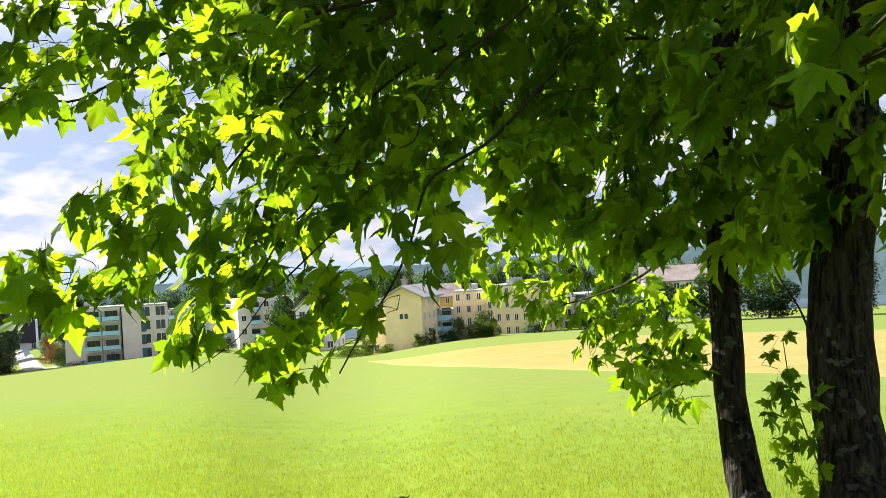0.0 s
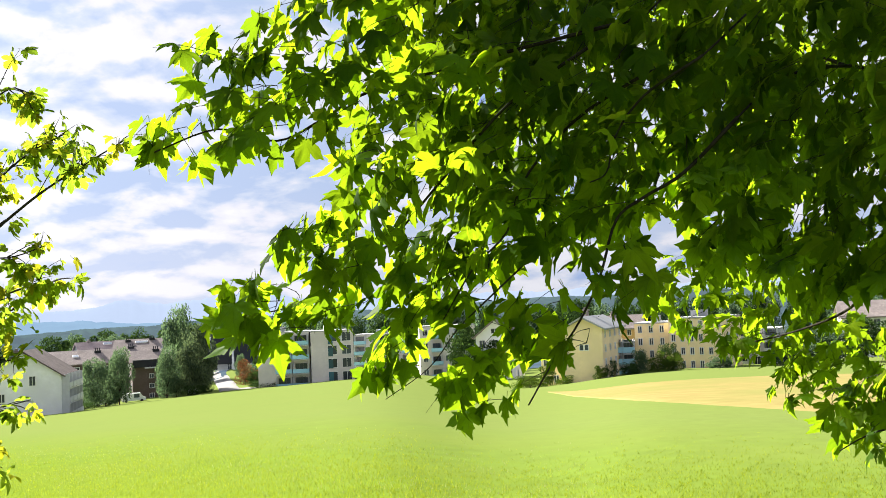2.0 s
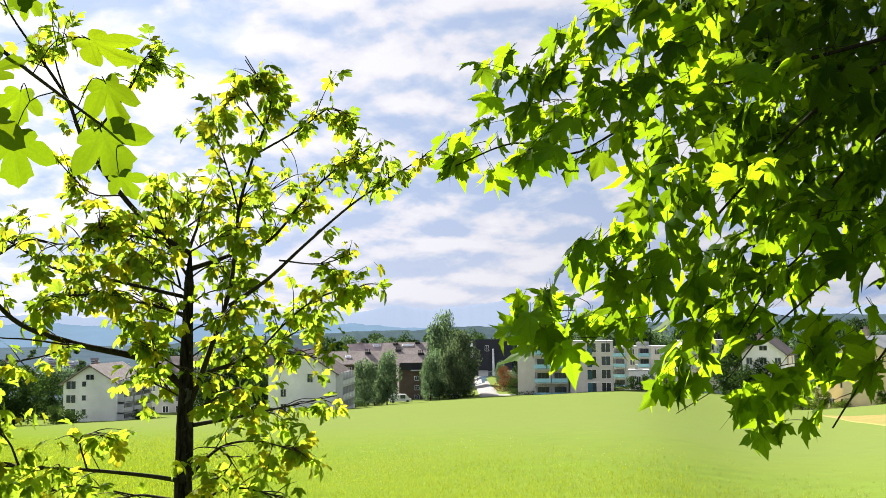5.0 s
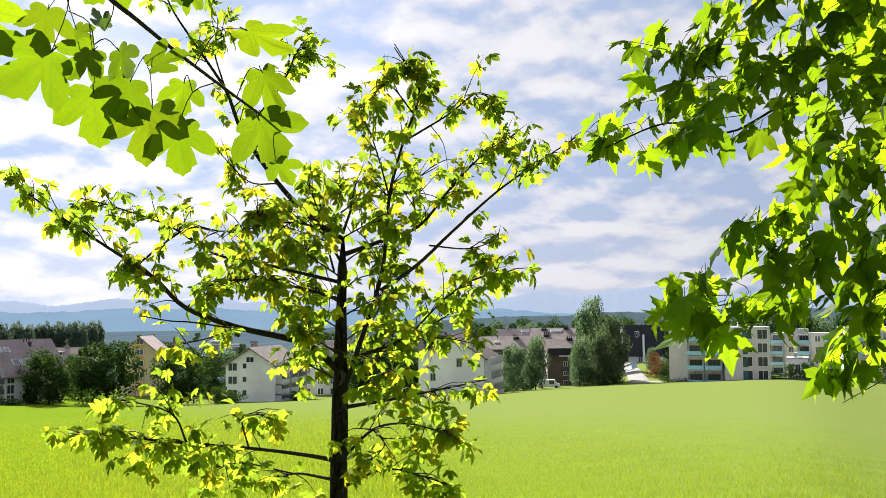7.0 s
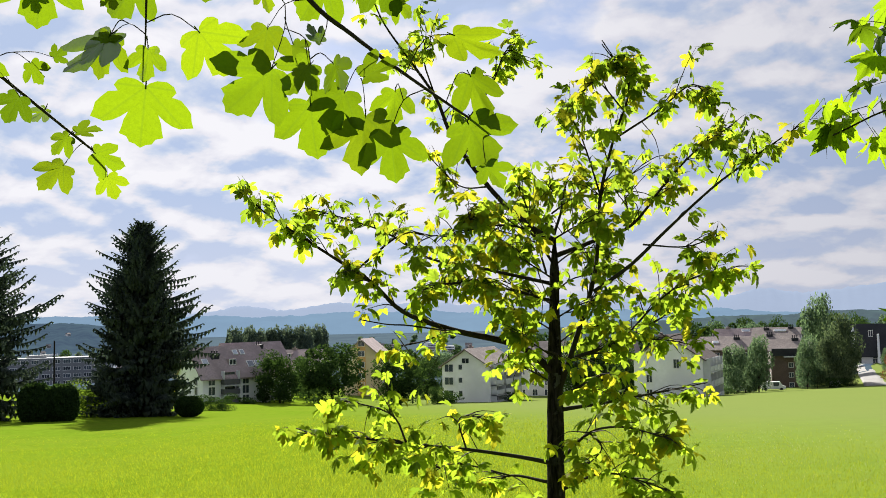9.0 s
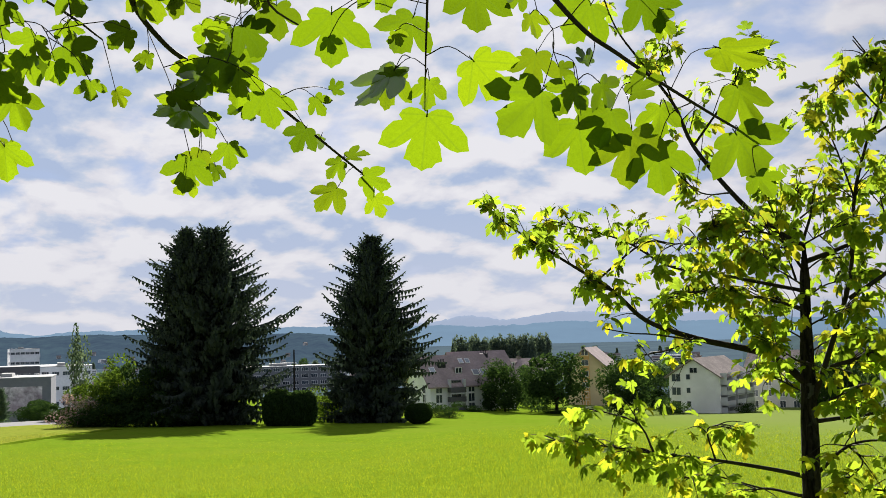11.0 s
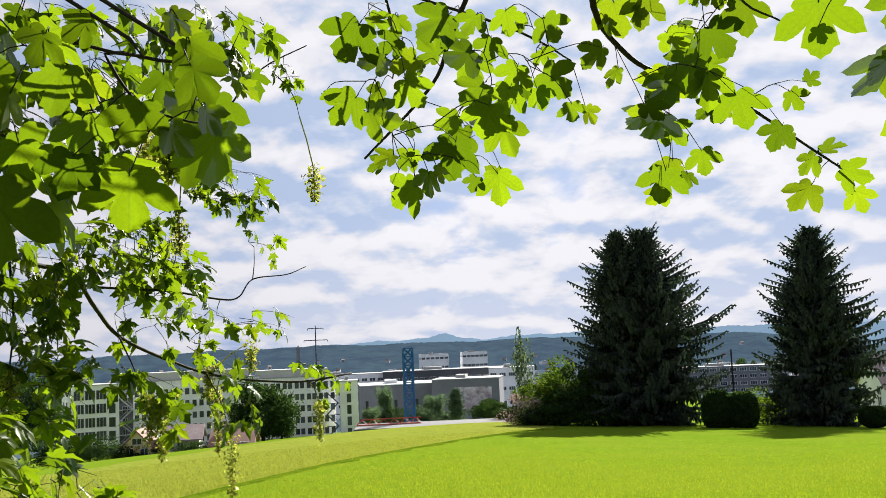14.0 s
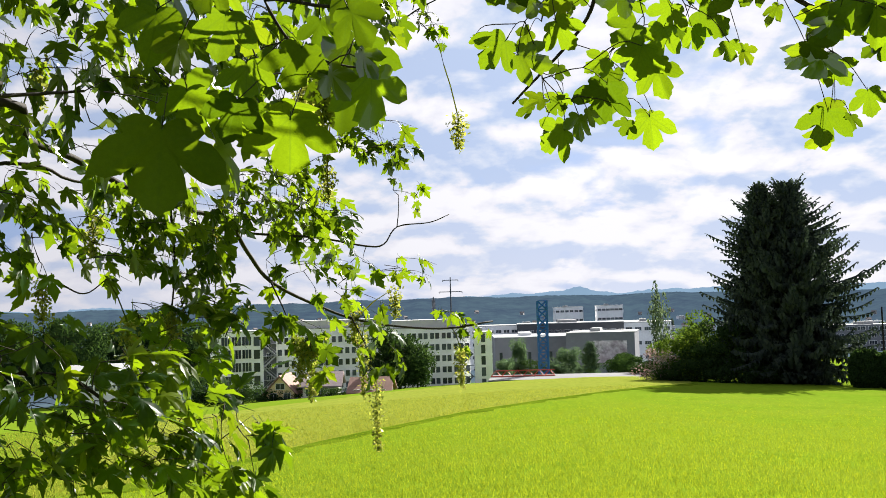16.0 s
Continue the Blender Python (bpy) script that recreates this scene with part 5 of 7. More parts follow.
BULLET = [0.14, 0.20, 0.245, 0.27, 0.26, 0.185, 0.080, 0.005]
SPREADING = [0.10, 0.18, 0.29, 0.37, 0.36, 0.220, 0.090, 0.005]
OPEN_CONE = [0.12, 0.17, 0.20, 0.21, 0.20, 0.155, 0.076, 0.005]
S1, S1B, S2 = spruce_mesh(1, SPRUCE, OPEN_CONE, 640, 1.15), spruce_mesh(8, SPRUCE, SPREADING, 720, 1.15), spruce_mesh(2, SPRUCE, BULLET, 980, 1.15)
S3 = spruce_mesh(3, CONIFER, [0.14, 0.20, 0.24, 0.26, 0.27, 0.22, 0.15, 0.03], 460, 2.2)
spruce(73.2, 130, 6.0, -4.9, 0.98, S1, "tall dark spruce standing close beside its twin")
spruce(71.75, 131, 5.95, -4.9, 1.02, S1B, "tall dark spruce standing close beside its twin")
spruce(62.8, 130, 5.45, -5.05, 1.0, S2, "single tall dark spruce at the field's edge")
town_tree("pale", 25.3, 300, 0.98, 10.0, label="tall grey-green tree rising over the roofs")
spruce(10.0, 300, 0.6, -2.5, 1.1, S3, "grey-green conifer rising over the roofs", "conifer")
spruce(82.7, 235, -2.5, -4.0, 1.2, S3, "small dark conifer before the works", "conifer")


# ---- leaves near by ----
def leaf_shape(half, centre, fold, droop, stalk, wave=0.0, curl=0.35):
    """A lobed leaf one unit long along +y, its stalk behind it; half: the outline of one side, centre: where its veins meet."""
    outline = [(0.0, 0.0)] + half + [(0.0, 1.0)] + [(-x, y) for x, y in reversed(half)]
    inner = [(0.55 * x, centre + 0.55 * (y - centre)) for x, y in outline]

    def z(x, y):
        return fold * abs(x) - droop * y * y - curl * (x * x + 0.4 * max(0.0, y - 0.5) ** 2) + wave * math.sin(9 * x + 5 * y)

    v = [(x, y, z(x, y)) for x, y in outline + inner] + [(0.0, centre, z(0, centre) - 0.015)]
    n = len(outline)
    f = []
    for i in range(n):
        j = (i + 1) % n
        f += [(n + i, i, j, n + j), (2 * n, n + i, n + j)]
    if stalk:
        s = len(v)
        for y, zz, r in ((0.04, 0.0, 0.013), (-stalk, 0.25 * stalk, 0.010)):
            v += [(r, y, zz), (-r, y, zz), (0, y, zz + 1.7 * r)]
        f += [(s, s + 1, s + 4, s + 3), (s + 1, s + 2, s + 5, s + 4), (s + 2, s, s + 3, s + 5)]
    return np.array(v, float), f


# one side of a maple leaf with sharp deep lobes, and of a sycamore leaf with broad toothed ones
POINTED = [(0.07, -0.05), (0.20, -0.10), (0.43, -0.15), (0.40, -0.03), (0.33, 0.06), (0.47, 0.12), (0.57, 0.19), (0.64, 0.31), (0.82, 0.50), (0.62, 0.49), (0.52, 0.56), (0.40, 0.50), (0.27, 0.41), (0.29, 0.53), (0.35, 0.66), (0.22, 0.70), (0.12, 0.84)]
BROAD = [(0.05, -0.05), (0.16, -0.10), (0.30, -0.11), (0.41, -0.05), (0.46, 0.04), (0.40, 0.12), (0.54, 0.15), (0.63, 0.24), (0.71, 0.34), (0.73, 0.46), (0.77, 0.58), (0.64, 0.60), (0.57, 0.62), (0.44, 0.58), (0.34, 0.52), (0.22, 0.42), (0.28, 0.56), (0.30, 0.67), (0.33, 0.78), (0.22, 0.82), (0.17, 0.91), (0.08, 0.94)]
YOUNG_LOBES = [(0.06, -0.05), (0.20, -0.11), (0.38, -0.12), (0.35, 0.00), (0.28, 0.07), (0.46, 0.14), (0.56, 0.26), (0.72, 0.45), (0.55, 0.44), (0.46, 0.52), (0.33, 0.46), (0.19, 0.36), (0.24, 0.52), (0.33, 0.68), (0.20, 0.72), (0.11, 0.86)]
LEAVES = {
    "lobed": [leaf_shape(YOUNG_LOBES, 0.12, 0.20, 0.30, 0.6, 0.03, 0.5), leaf_shape(YOUNG_LOBES, 0.12, 0.10, 0.60, 0.6, 0.04, 0.6), leaf_shape([(x * 0.75, y) for x, y in YOUNG_LOBES], 0.12, 0.55, 0.20, 0.6)],
    "maple": [leaf_shape([(x * 0.95, y) for x, y in POINTED], 0.12, 0.18, 0.30, 0.32, 0.02, 0.5), leaf_shape([(x * 0.88, y) for x, y in POINTED], 0.12, 0.10, 0.60, 0.32, 0.04, 0.7), leaf_shape([(x * 0.70, y) for x, y in POINTED], 0.12, 0.55, 0.30, 0.32, 0.02)],
    "young": [leaf_shape(BROAD, 0.14, 0.15, 0.35, 0.6, 0.04, 0.6), leaf_shape([(x * 0.9, y) for x, y in BROAD], 0.14, 0.05, 0.7, 0.6, 0.05, 0.7), leaf_shape([(x * 0.7, y) for x, y in BROAD], 0.14, 0.6, 0.3, 0.6, 0.03, 0.3)],
    "broad": [leaf_shape(BROAD, 0.14, 0.14, 0.20, 0.6, 0.02), leaf_shape(BROAD, 0.14, 0.05, 0.40, 0.6, 0.03), leaf_shape([(x * 0.85, y) for x, y in BROAD], 0.14, 0.38, 0.15, 0.6)],
}


def hang_matrices(g, pos, out, size, down, tumble, sunward=0.0):
    """Orientations for leaves at pos: the blade runs outwards and down, its face up or turned to the sun."""
    n = len(pos)
    y = np.asarray(out) + g.normal(0, tumble, (n, 3))
    y /= np.linalg.norm(y, axis=1)[:, None] + 1e-9
    y[:, 2] -= down * g.uniform(0.4, 1.3, n)
    y /= np.linalg.norm(y, axis=1)[:, None] + 1e-9
    zz = np.array([0, 0, 1.0 - sunward]) + np.array(sun_way) * sunward + g.normal(0, 0.40, (n, 3))
    x = np.cross(y, zz)
    x /= np.linalg.norm(x, axis=1)[:, None] + 1e-9
    zz = np.cross(x, y)
    s = size * g.uniform(0.65, 1.2, n)[:, None]
    return np.stack([x * s, y * s, zz * s], 2)


def put_leaves(tree, kind, mat, pos, mats, singles, g):
    """The first of the leaves as pieces of their own, the rest joined."""
    shapes = LEAVES[kind]
    which = g.integers(0, len(shapes), len(pos))
    meshes = []
    for v, f in shapes:
        b = Buf()
        b.add(v, f)
        meshes.append(b.mesh("leaf", mat, True, v))
    for i in range(min(singles, len(pos))):
        m = Matrix([[*mats[i][r], pos[i][r]] for r in range(3)] + [[0, 0, 0, 1]])
        part("leaf", meshes[which[i]], tree, m=m)
    b, spots = Buf(), []
    for k, (v, f) in enumerate(shapes):
        idx = [i for i in range(singles, len(pos)) if which[i] == k]
        if not idx:
            continue
        allv = np.einsum("nij,vj->nvi", mats[idx], v) + pos[idx][:, None, :]
        nv = len(v)
        spots.append(np.tile(v, (len(idx), 1)))
        b.add(allv.reshape(-1, 3), [tuple(q + nv * i for q in fc) for i in range(len(idx)) for fc in f])
    if b.n:
        part("foliage", b.mesh("foliage", mat, True, np.concatenate(spots)), tree, kind="stuff")


def twig_to(b, a, c, r, g, sag=0.06):
    a, c = Vector(a), Vector(c)
    L = (c - a).length
    m = a.lerp(c, 0.5) + Vector((g.normal(0, 0.06) * L, g.normal(0, 0.06) * L, sag * L))
    pts = curve([a, m, c], 3)
    b.tube(pts, [r * (1 - 0.7 * i / (len(pts) - 1)) for i in range(len(pts))], 4)


def clumps_of_leaves(tree, lists, joints, kind, mat, size, g, singles, down=0.9, tumble=0.5, depth=1.0, twig_r=0.006, per_twig=5, more=1.0):
    """Clumps (bearing, elevation, distance, half width, half height, leaves), each on a branch from the nearest joint."""
    wood = Buf()
    P, O = [], []
    for az, el, d, rw, rh, n in lists:
        n = int(n * more + 0.5)
        c = polar(az, el, d)
        jn = min(joints, key=lambda q: (q - c).length + 0.35 * max(0, c.z - q.z))
        twig_to(wood, jn, c, twig_r * 1.5, g, 0.12)
        across = Vector((math.cos(radians(az)), math.sin(radians(az)), 0))
        ahead = Vector((-math.sin(radians(az)), math.cos(radians(az)), 0))
        c = c + Vector((0, 0, size * 0.65))
        twigs = max(2, n // per_twig)
        for k in range(twigs):
            u = g.normal(size=3)
            u = u / np.linalg.norm(u) * g.uniform(0.35, 1.0) ** 0.5
            e = c + across * (u[0] * rw) + Vector((0, 0, u[2] * rh)) + ahead * (u[1] * depth * 0.5 * (rw + rh))
            twig_to(wood, c, e, twig_r * 0.7, g)
            run = (e - c).normalized()
            m = n // twigs + (k < n % twigs)
            for i in range(m):
                spot = c.lerp(e, g.uniform(0.3, 1.05))
                o = (Vector(g.normal(0, 1, 3)).normalized() + run * 0.6 + Vector((0, 0, -0.1))).normalized()
                P.append(tuple(spot))
                O.append(tuple(o))
    P, O = np.array(P), np.array(O)
    mats = hang_matrices(g, P, O, size, down, tumble)
    P = P + mats[:, :, 1] * (0.32 if kind == "maple" else 0.6)
    order = g.permutation(len(P))
    put_leaves(tree, kind, mat, P[order], mats[order], singles, g)
    part("twig", wood.mesh("twig", TWIG, True), tree, kind="stuff")


def limb(tree, pts, r0, r1, sides=7, name="limb", mat=None):
    b = Buf()
    line = curve(pts, 5)
    n = len(line) - 1
    b.tube(line, [r0 + (r1 - r0) * (i / n) ** 0.8 for i in range(n + 1)], sides)
    part(name, b.mesh(name, mat or BARK, True), tree)
    return line


def trunk(tree, pts, r0, r1, seed=0):
    """A trunk with an uneven, ribbed surface."""
    b = Buf()
    line = curve(pts, 10)
    n = len(line) - 1
    b.tube(line, [(r0 + (r1 - r0) * i / n) * (0.3 + 0.7 * min(1.0, (n - i) / 4)) for i in range(n + 1)], 32)
    for arr in b.v:
        for q in arr:
            w = noise.noise((q[0] * 9, q[1] * 9, q[2] * 2.5 + seed)) * 0.10 + noise.noise((q[0] * 42, q[1] * 42, q[2] * 7 + seed)) * 0.09
            i = min(range(n + 1), key=lambda j: abs(line[j].z - q[2]))
            q[0] += (q[0] - line[i].x) * w
            q[1] += (q[1] - line[i].y) * w
    part("trunk", b.mesh("trunk", OLD_BARK, True), tree)
    return line


def inside(az, el, outline):
    """Whether a bearing and elevation lie within an outline."""
    hit = False
    for (a0, e0), (a1, e1) in zip(outline, outline[1:] + outline[:1]):
        if (e0 > el) != (e1 > el) and az < a0 + (el - e0) / (e1 - e0) * (a1 - a0):
            hit = not hit
    return hit


def bough(tree, outline, d, deep, leaves, size, joints, kind, mat, g, singles=0, lean=(-0.5, -0.5), per_twig=5, length=0.2, down=1.2, tumble=0.4, facing=0.0, twig_r=0.0020, reach=0.08, even=4, sunward=0.0):
    """A leafy bough that fills an outline of bearings and elevations, deep metres thick, with leaning twigs."""
    wood = Buf()
    a0, a1 = min(q[0] for q in outline), max(q[0] for q in outline)
    e0, e1 = min(q[1] for q in outline), max(q[1] for q in outline)
    P, O, twigs, spots, tries = [], [], [], [], 0
    while len(P) < leaves and tries < leaves * 40:
        tries += 1
        best = None
        for k in range(even * 2):
            q = (g.uniform(a0, a1), g.uniform(e0, e1))
            if inside(*q, outline):
                gap = min([(q[0] - u) ** 2 + (q[1] - w) ** 2 for u, w in spots[-240:]], default=0.0)
                if best is None or gap > best[0]:
                    best = (gap, q)
        if best is None:
            continue
        az, el = best[1]
        spots.append((az, el))
        mid = polar(az, el, d + g.uniform(-1, 1) * deep)
        across = Vector((math.cos(radians(az)), math.sin(radians(az)), 0))
        ahead = Vector((-math.sin(radians(az)), math.cos(radians(az)), 0))
        run = (across * (lean[0] + g.normal(0, 0.35)) + Vector((0, 0, lean[1] + g.normal(0, 0.3))) + ahead * g.normal(0, 0.5)).normalized()
        L = length * g.uniform(0.6, 1.3)
        a, c = mid - run * L * 0.5 + Vector((0, 0, size * 0.9)), mid + run * L * 0.5 + Vector((0, 0, size * 0.9))
        c.z -= 0.15 * L
        got = 0
        for k in range(per_twig):
            t = min(1.0, (k // 2 + 1) / max(1, (per_twig + 1) // 2) + g.uniform(-0.1, 0.1))
            spot = a.lerp(c, t) + Vector((0, 0, 0.06 * L * math.sin(3.1 * t)))
            side = run.cross(Vector((0, 0, 1))) * (1 if k % 2 else -1)
            o = (side * g.uniform(0.1, 0.8) + run * 1.1 - ahead * facing + Vector(g.normal(0, 0.35, 3))).normalized()
            low = spot - Vector((0, 0, size * 0.9))
            if inside(bearing(low.x, low.y), math.degrees(math.atan((low.z - EYE) / math.hypot(low.x, low.y))), outline):
                P.append(tuple(spot))
                O.append(tuple(o))
                got += 1
        if got > 1:
            twigs.append((a, c))
    joints = list(joints)
    twigs.sort(key=lambda q: min((j - q[0]).length for j in joints))
    for a, c in twigs:
        low = a - Vector((0, 0, size * 0.3))
        if not inside(bearing(low.x, low.y), math.degrees(math.atan((low.z - EYE) / math.hypot(low.x, low.y))), outline):
            a = a.lerp(c, 0.6)
        jn = min(joints, key=lambda q: (q - a).length)
        if (jn - a).length < reach:
            twig_to(wood, jn, a, twig_r, g, 0.03)
        twig_to(wood, a, c, twig_r * 0.8, g, 0.06)
        joints += [a, a.lerp(c, 0.5), c]
    P, O = np.array(P), np.array(O)
    mats = hang_matrices(g, P, O, size, down, tumble, sunward)
    P = P + mats[:, :, 1] * (0.32 if kind == "maple" else 0.6)
    order = g.permutation(len(P))
    put_leaves(tree, kind, mat, P[order], mats[order], singles, g)
    part("twig", wood.mesh("twig", TWIG, True), tree, kind="stuff")


# the maple with two stems: the outlines of its boughs
MAPLE_TOP_LEFT = [(22.2, 16.0), (17.7, 18.4), (10.6, 18.4), (12.2, 12.9), (15.9, 10.8), (17.9, 8.6), (20.1, 8.4), (23.1, 8.7), (22.4, 10.6), (23.3, 12.1)]
MAPLE_TIP = [(26.0, 16.2), (22.9, 15.7), (23.5, 13.0), (25.0, 12.1), (25.8, 13.5)]
MAPLE_SPRAY = [(28.0, 9.1), (27.7, 10.3), (24.2, 11.8), (20.6, 11.2), (21.0, 9.3), (24.0, 8.1), (25.8, 8.1)]
MAPLE_MAIN = [(15.9, 11.1), (12.2, 13.5), (9.3, 18.3), (-4.5, 17.4), (-2.3, 9.5), (-1.7, 5.3), (-2.1, 3.0), (-0.2, 2.2), (1.6, 3.6), (2.8, 1.1), (5.1, 0.9), (8.6, 2.1), (11.5, 3.2), (12.8, 2.6), (15.0, 4.0), (16.8, 4.8), (16.7, 7.6), (16.3, 9.8)]
MAPLE_LEFT = [(20.0, 3.0), (19.0, 4.9), (16.8, 5.1), (14.4, 3.4), (15.4, 1.2), (17.3, 0.9), (18.3, 1.6)]
MAPLE_LOW_LEFT = [(24.0, -1.2), (23.5, 1.0), (21.0, 1.5), (18.6, 1.0), (14.8, 1.1), (14.2, -0.5), (17.2, -2.3), (18.7, -0.9), (20.6, -2.7), (23.3, -2.5)]
MAPLE_HANGING = [(14.7, 3.0), (10.8, 3.8), (6.9, 2.6), (7.8, -0.3), (10.4, -1.4), (12.4, -1.3), (12.2, -3.9), (13.9, -5.1), (15.2, -5.9), (15.3, -3.0), (14.3, -0.5)]
MAPLE_LOWEST = [(10.4, -1.4), (7.1, -0.3), (4.1, 0.2), (3.3, -1.8), (4.3, -3.1), (4.8, -5.6), (7.5, -7.4), (10.2, -7.9), (11.0, -5.6), (10.2, -3.4)]
MAPLE_LEAF_PAIR = [(3.9, -1.8), (2.0, -2.9), (2.5, -4.8), (3.8, -4.4)]
MAPLE_TUFT = [(2.7, 2.7), (-0.2, 2.2), (-1.4, 0.2), (-0.2, -2.7), (1.7, -1.9), (2.2, 0.1)]
MAPLE_INNER = [(-2.9, 17.5), (-23.1, 14.6), (-22.0, -0.8), (-18.1, -2.9), (-15.4, -1.6), (-13.1, -0.9), (-10.1, -1.3), (-6.2, 0.5), (-3.2, 2.3), (-3.6, 3.9), (-2.1, 5.3), (-2.0, 9.5)]
MAPLE_BACK = [(13.5, 18.6), (-3.0, 17.6), (-2.2, 4.4), (2.5, 2.6), (7.5, 3.6), (11.5, 8.5)]
MAPLE_FAR = [(-0.7, -1.1), (-1.8, 1.1), (-4.1, 2.2), (-7.8, 0.1), (-11.6, -1.4), (-14.8, -2.8), (-14.6, -5.2), (-11.4, -5.1), (-9.2, -6.6), (-7.6, -6.5), (-7.4, -5.0), (-9.4, -3.8), (-6.2, -4.3), (-4.1, -3.2), (-2.3, -1.5)]
MAPLE_LOW = [(-10.0, -7.5), (-11.3, -5.7), (-14.9, -4.9), (-14.6, -8.5), (-13.1, -9.7), (-11.1, -9.1)]
MAPLE_STEM_SIDE = [(-18.0, 15.3), (-27.5, 13.7), (-26.6, 0.7), (-24.1, -0.7), (-23.5, 3.0), (-22.0, 5.5), (-20.1, 2.4), (-20.2, -1.0), (-18.8, -0.0), (-17.2, -1.2), (-17.0, 4.5)]
MAPLE_BIG_LEAVES = [(-20.1, 11.5), (-23.0, 11.6), (-23.9, 8.9), (-22.0, 5.2), (-21.0, 7.2)]
MAPLE_BEFORE_STEM = [(-13.4, 11.0), (-17.1, 11.2), (-16.8, 5.4), (-15.2, 5.6)]
MAPLE_SHOOTS = [(-17.3, -6.7), (-19.0, -5.0), (-19.7, -7.4), (-20.5, -9.8), (-20.2, -13.6), (-18.2, -13.6), (-17.1, -10.4)]
# crown added over and behind these, mostly out of sight, to shade the boughs
MAPLE_SHADE_CROWN = [(az, el, d, 0.55, 0.38, 110) for az, el, d in (
    (-2, 25, 3.6), (-12, 22, 4.0), (-22, 22, 3.8), (2, 26, 5.0), (-8, 24, 5.0), (-18, 20, 5.0), (-6, 34, 4.0), (-16, 32, 4.2), (-27, 30, 4.0), (-10, 46, 3.6), (-28, 46, 3.4),
    (-5, 14, 4.9), (-11, 11, 5.0), (-17, 13, 5.0), (-22, 10, 4.9), (-5, 7, 5.2), (-33, 18, 3.6), (-40, 26, 3.0), (-50, 20, 2.6), (-64, 30, 2.2), (-90, 38, 1.9), (-45, 45, 2.4), (-10, 62, 2.2), (30, 62, 2.0), (-80, 62, 1.6), (-60, 8, 3.0), (-80, 14, 3.0), (-110, 26, 2.8), (-100, 6, 3.4), (-130, 16, 3.2), (-140, 40, 2.4))]
g = np.random.default_rng(42)
maple = thing("maple_tree", "leafy maple with two dark stems and drooping leafy sprays", "tree", pose(0, 0, 0))
slim = trunk(maple, [stand(-16.9, 3.75, 0.2)] + [polar(*q) for q in [(-16.5, -14.8, 3.82), (-16.3, -13.3, 3.84), (-15.9, -10.7, 3.88), (-15.7, -7.9, 3.91), (-15.7, -4.8, 3.94), (-15.7, -0.1, 3.95), (-15.8, 4.6, 3.94), (-16.3, 9.5, 3.9), (-17.1, 15.4, 3.81)]] + [polar(-16.5, 26, 3.75), polar(-15.0, 38, 3.7)], 0.074, 0.040, 1)
thick = trunk(maple, [stand(-22.0, 3.5, 0.2)] + [polar(*q) for q in [(-21.8, -14.7, 3.53), (-21.7, -13.3, 3.56), (-21.7, -10.4, 3.6), (-21.6, -7.4, 3.64), (-21.5, -4.4, 3.66), (-21.8, -1.4, 3.68), (-22.3, 1.6, 3.68), (-22.7, 4.6, 3.68), (-22.9, 9.9, 3.64), (-22.9, 15.1, 3.57)]] + [polar(-22.5, 24, 3.6), polar(-22.0, 36, 3.6)], 0.118, 0.085, 7)
joints = list(slim[50:]) + list(thick[60:])
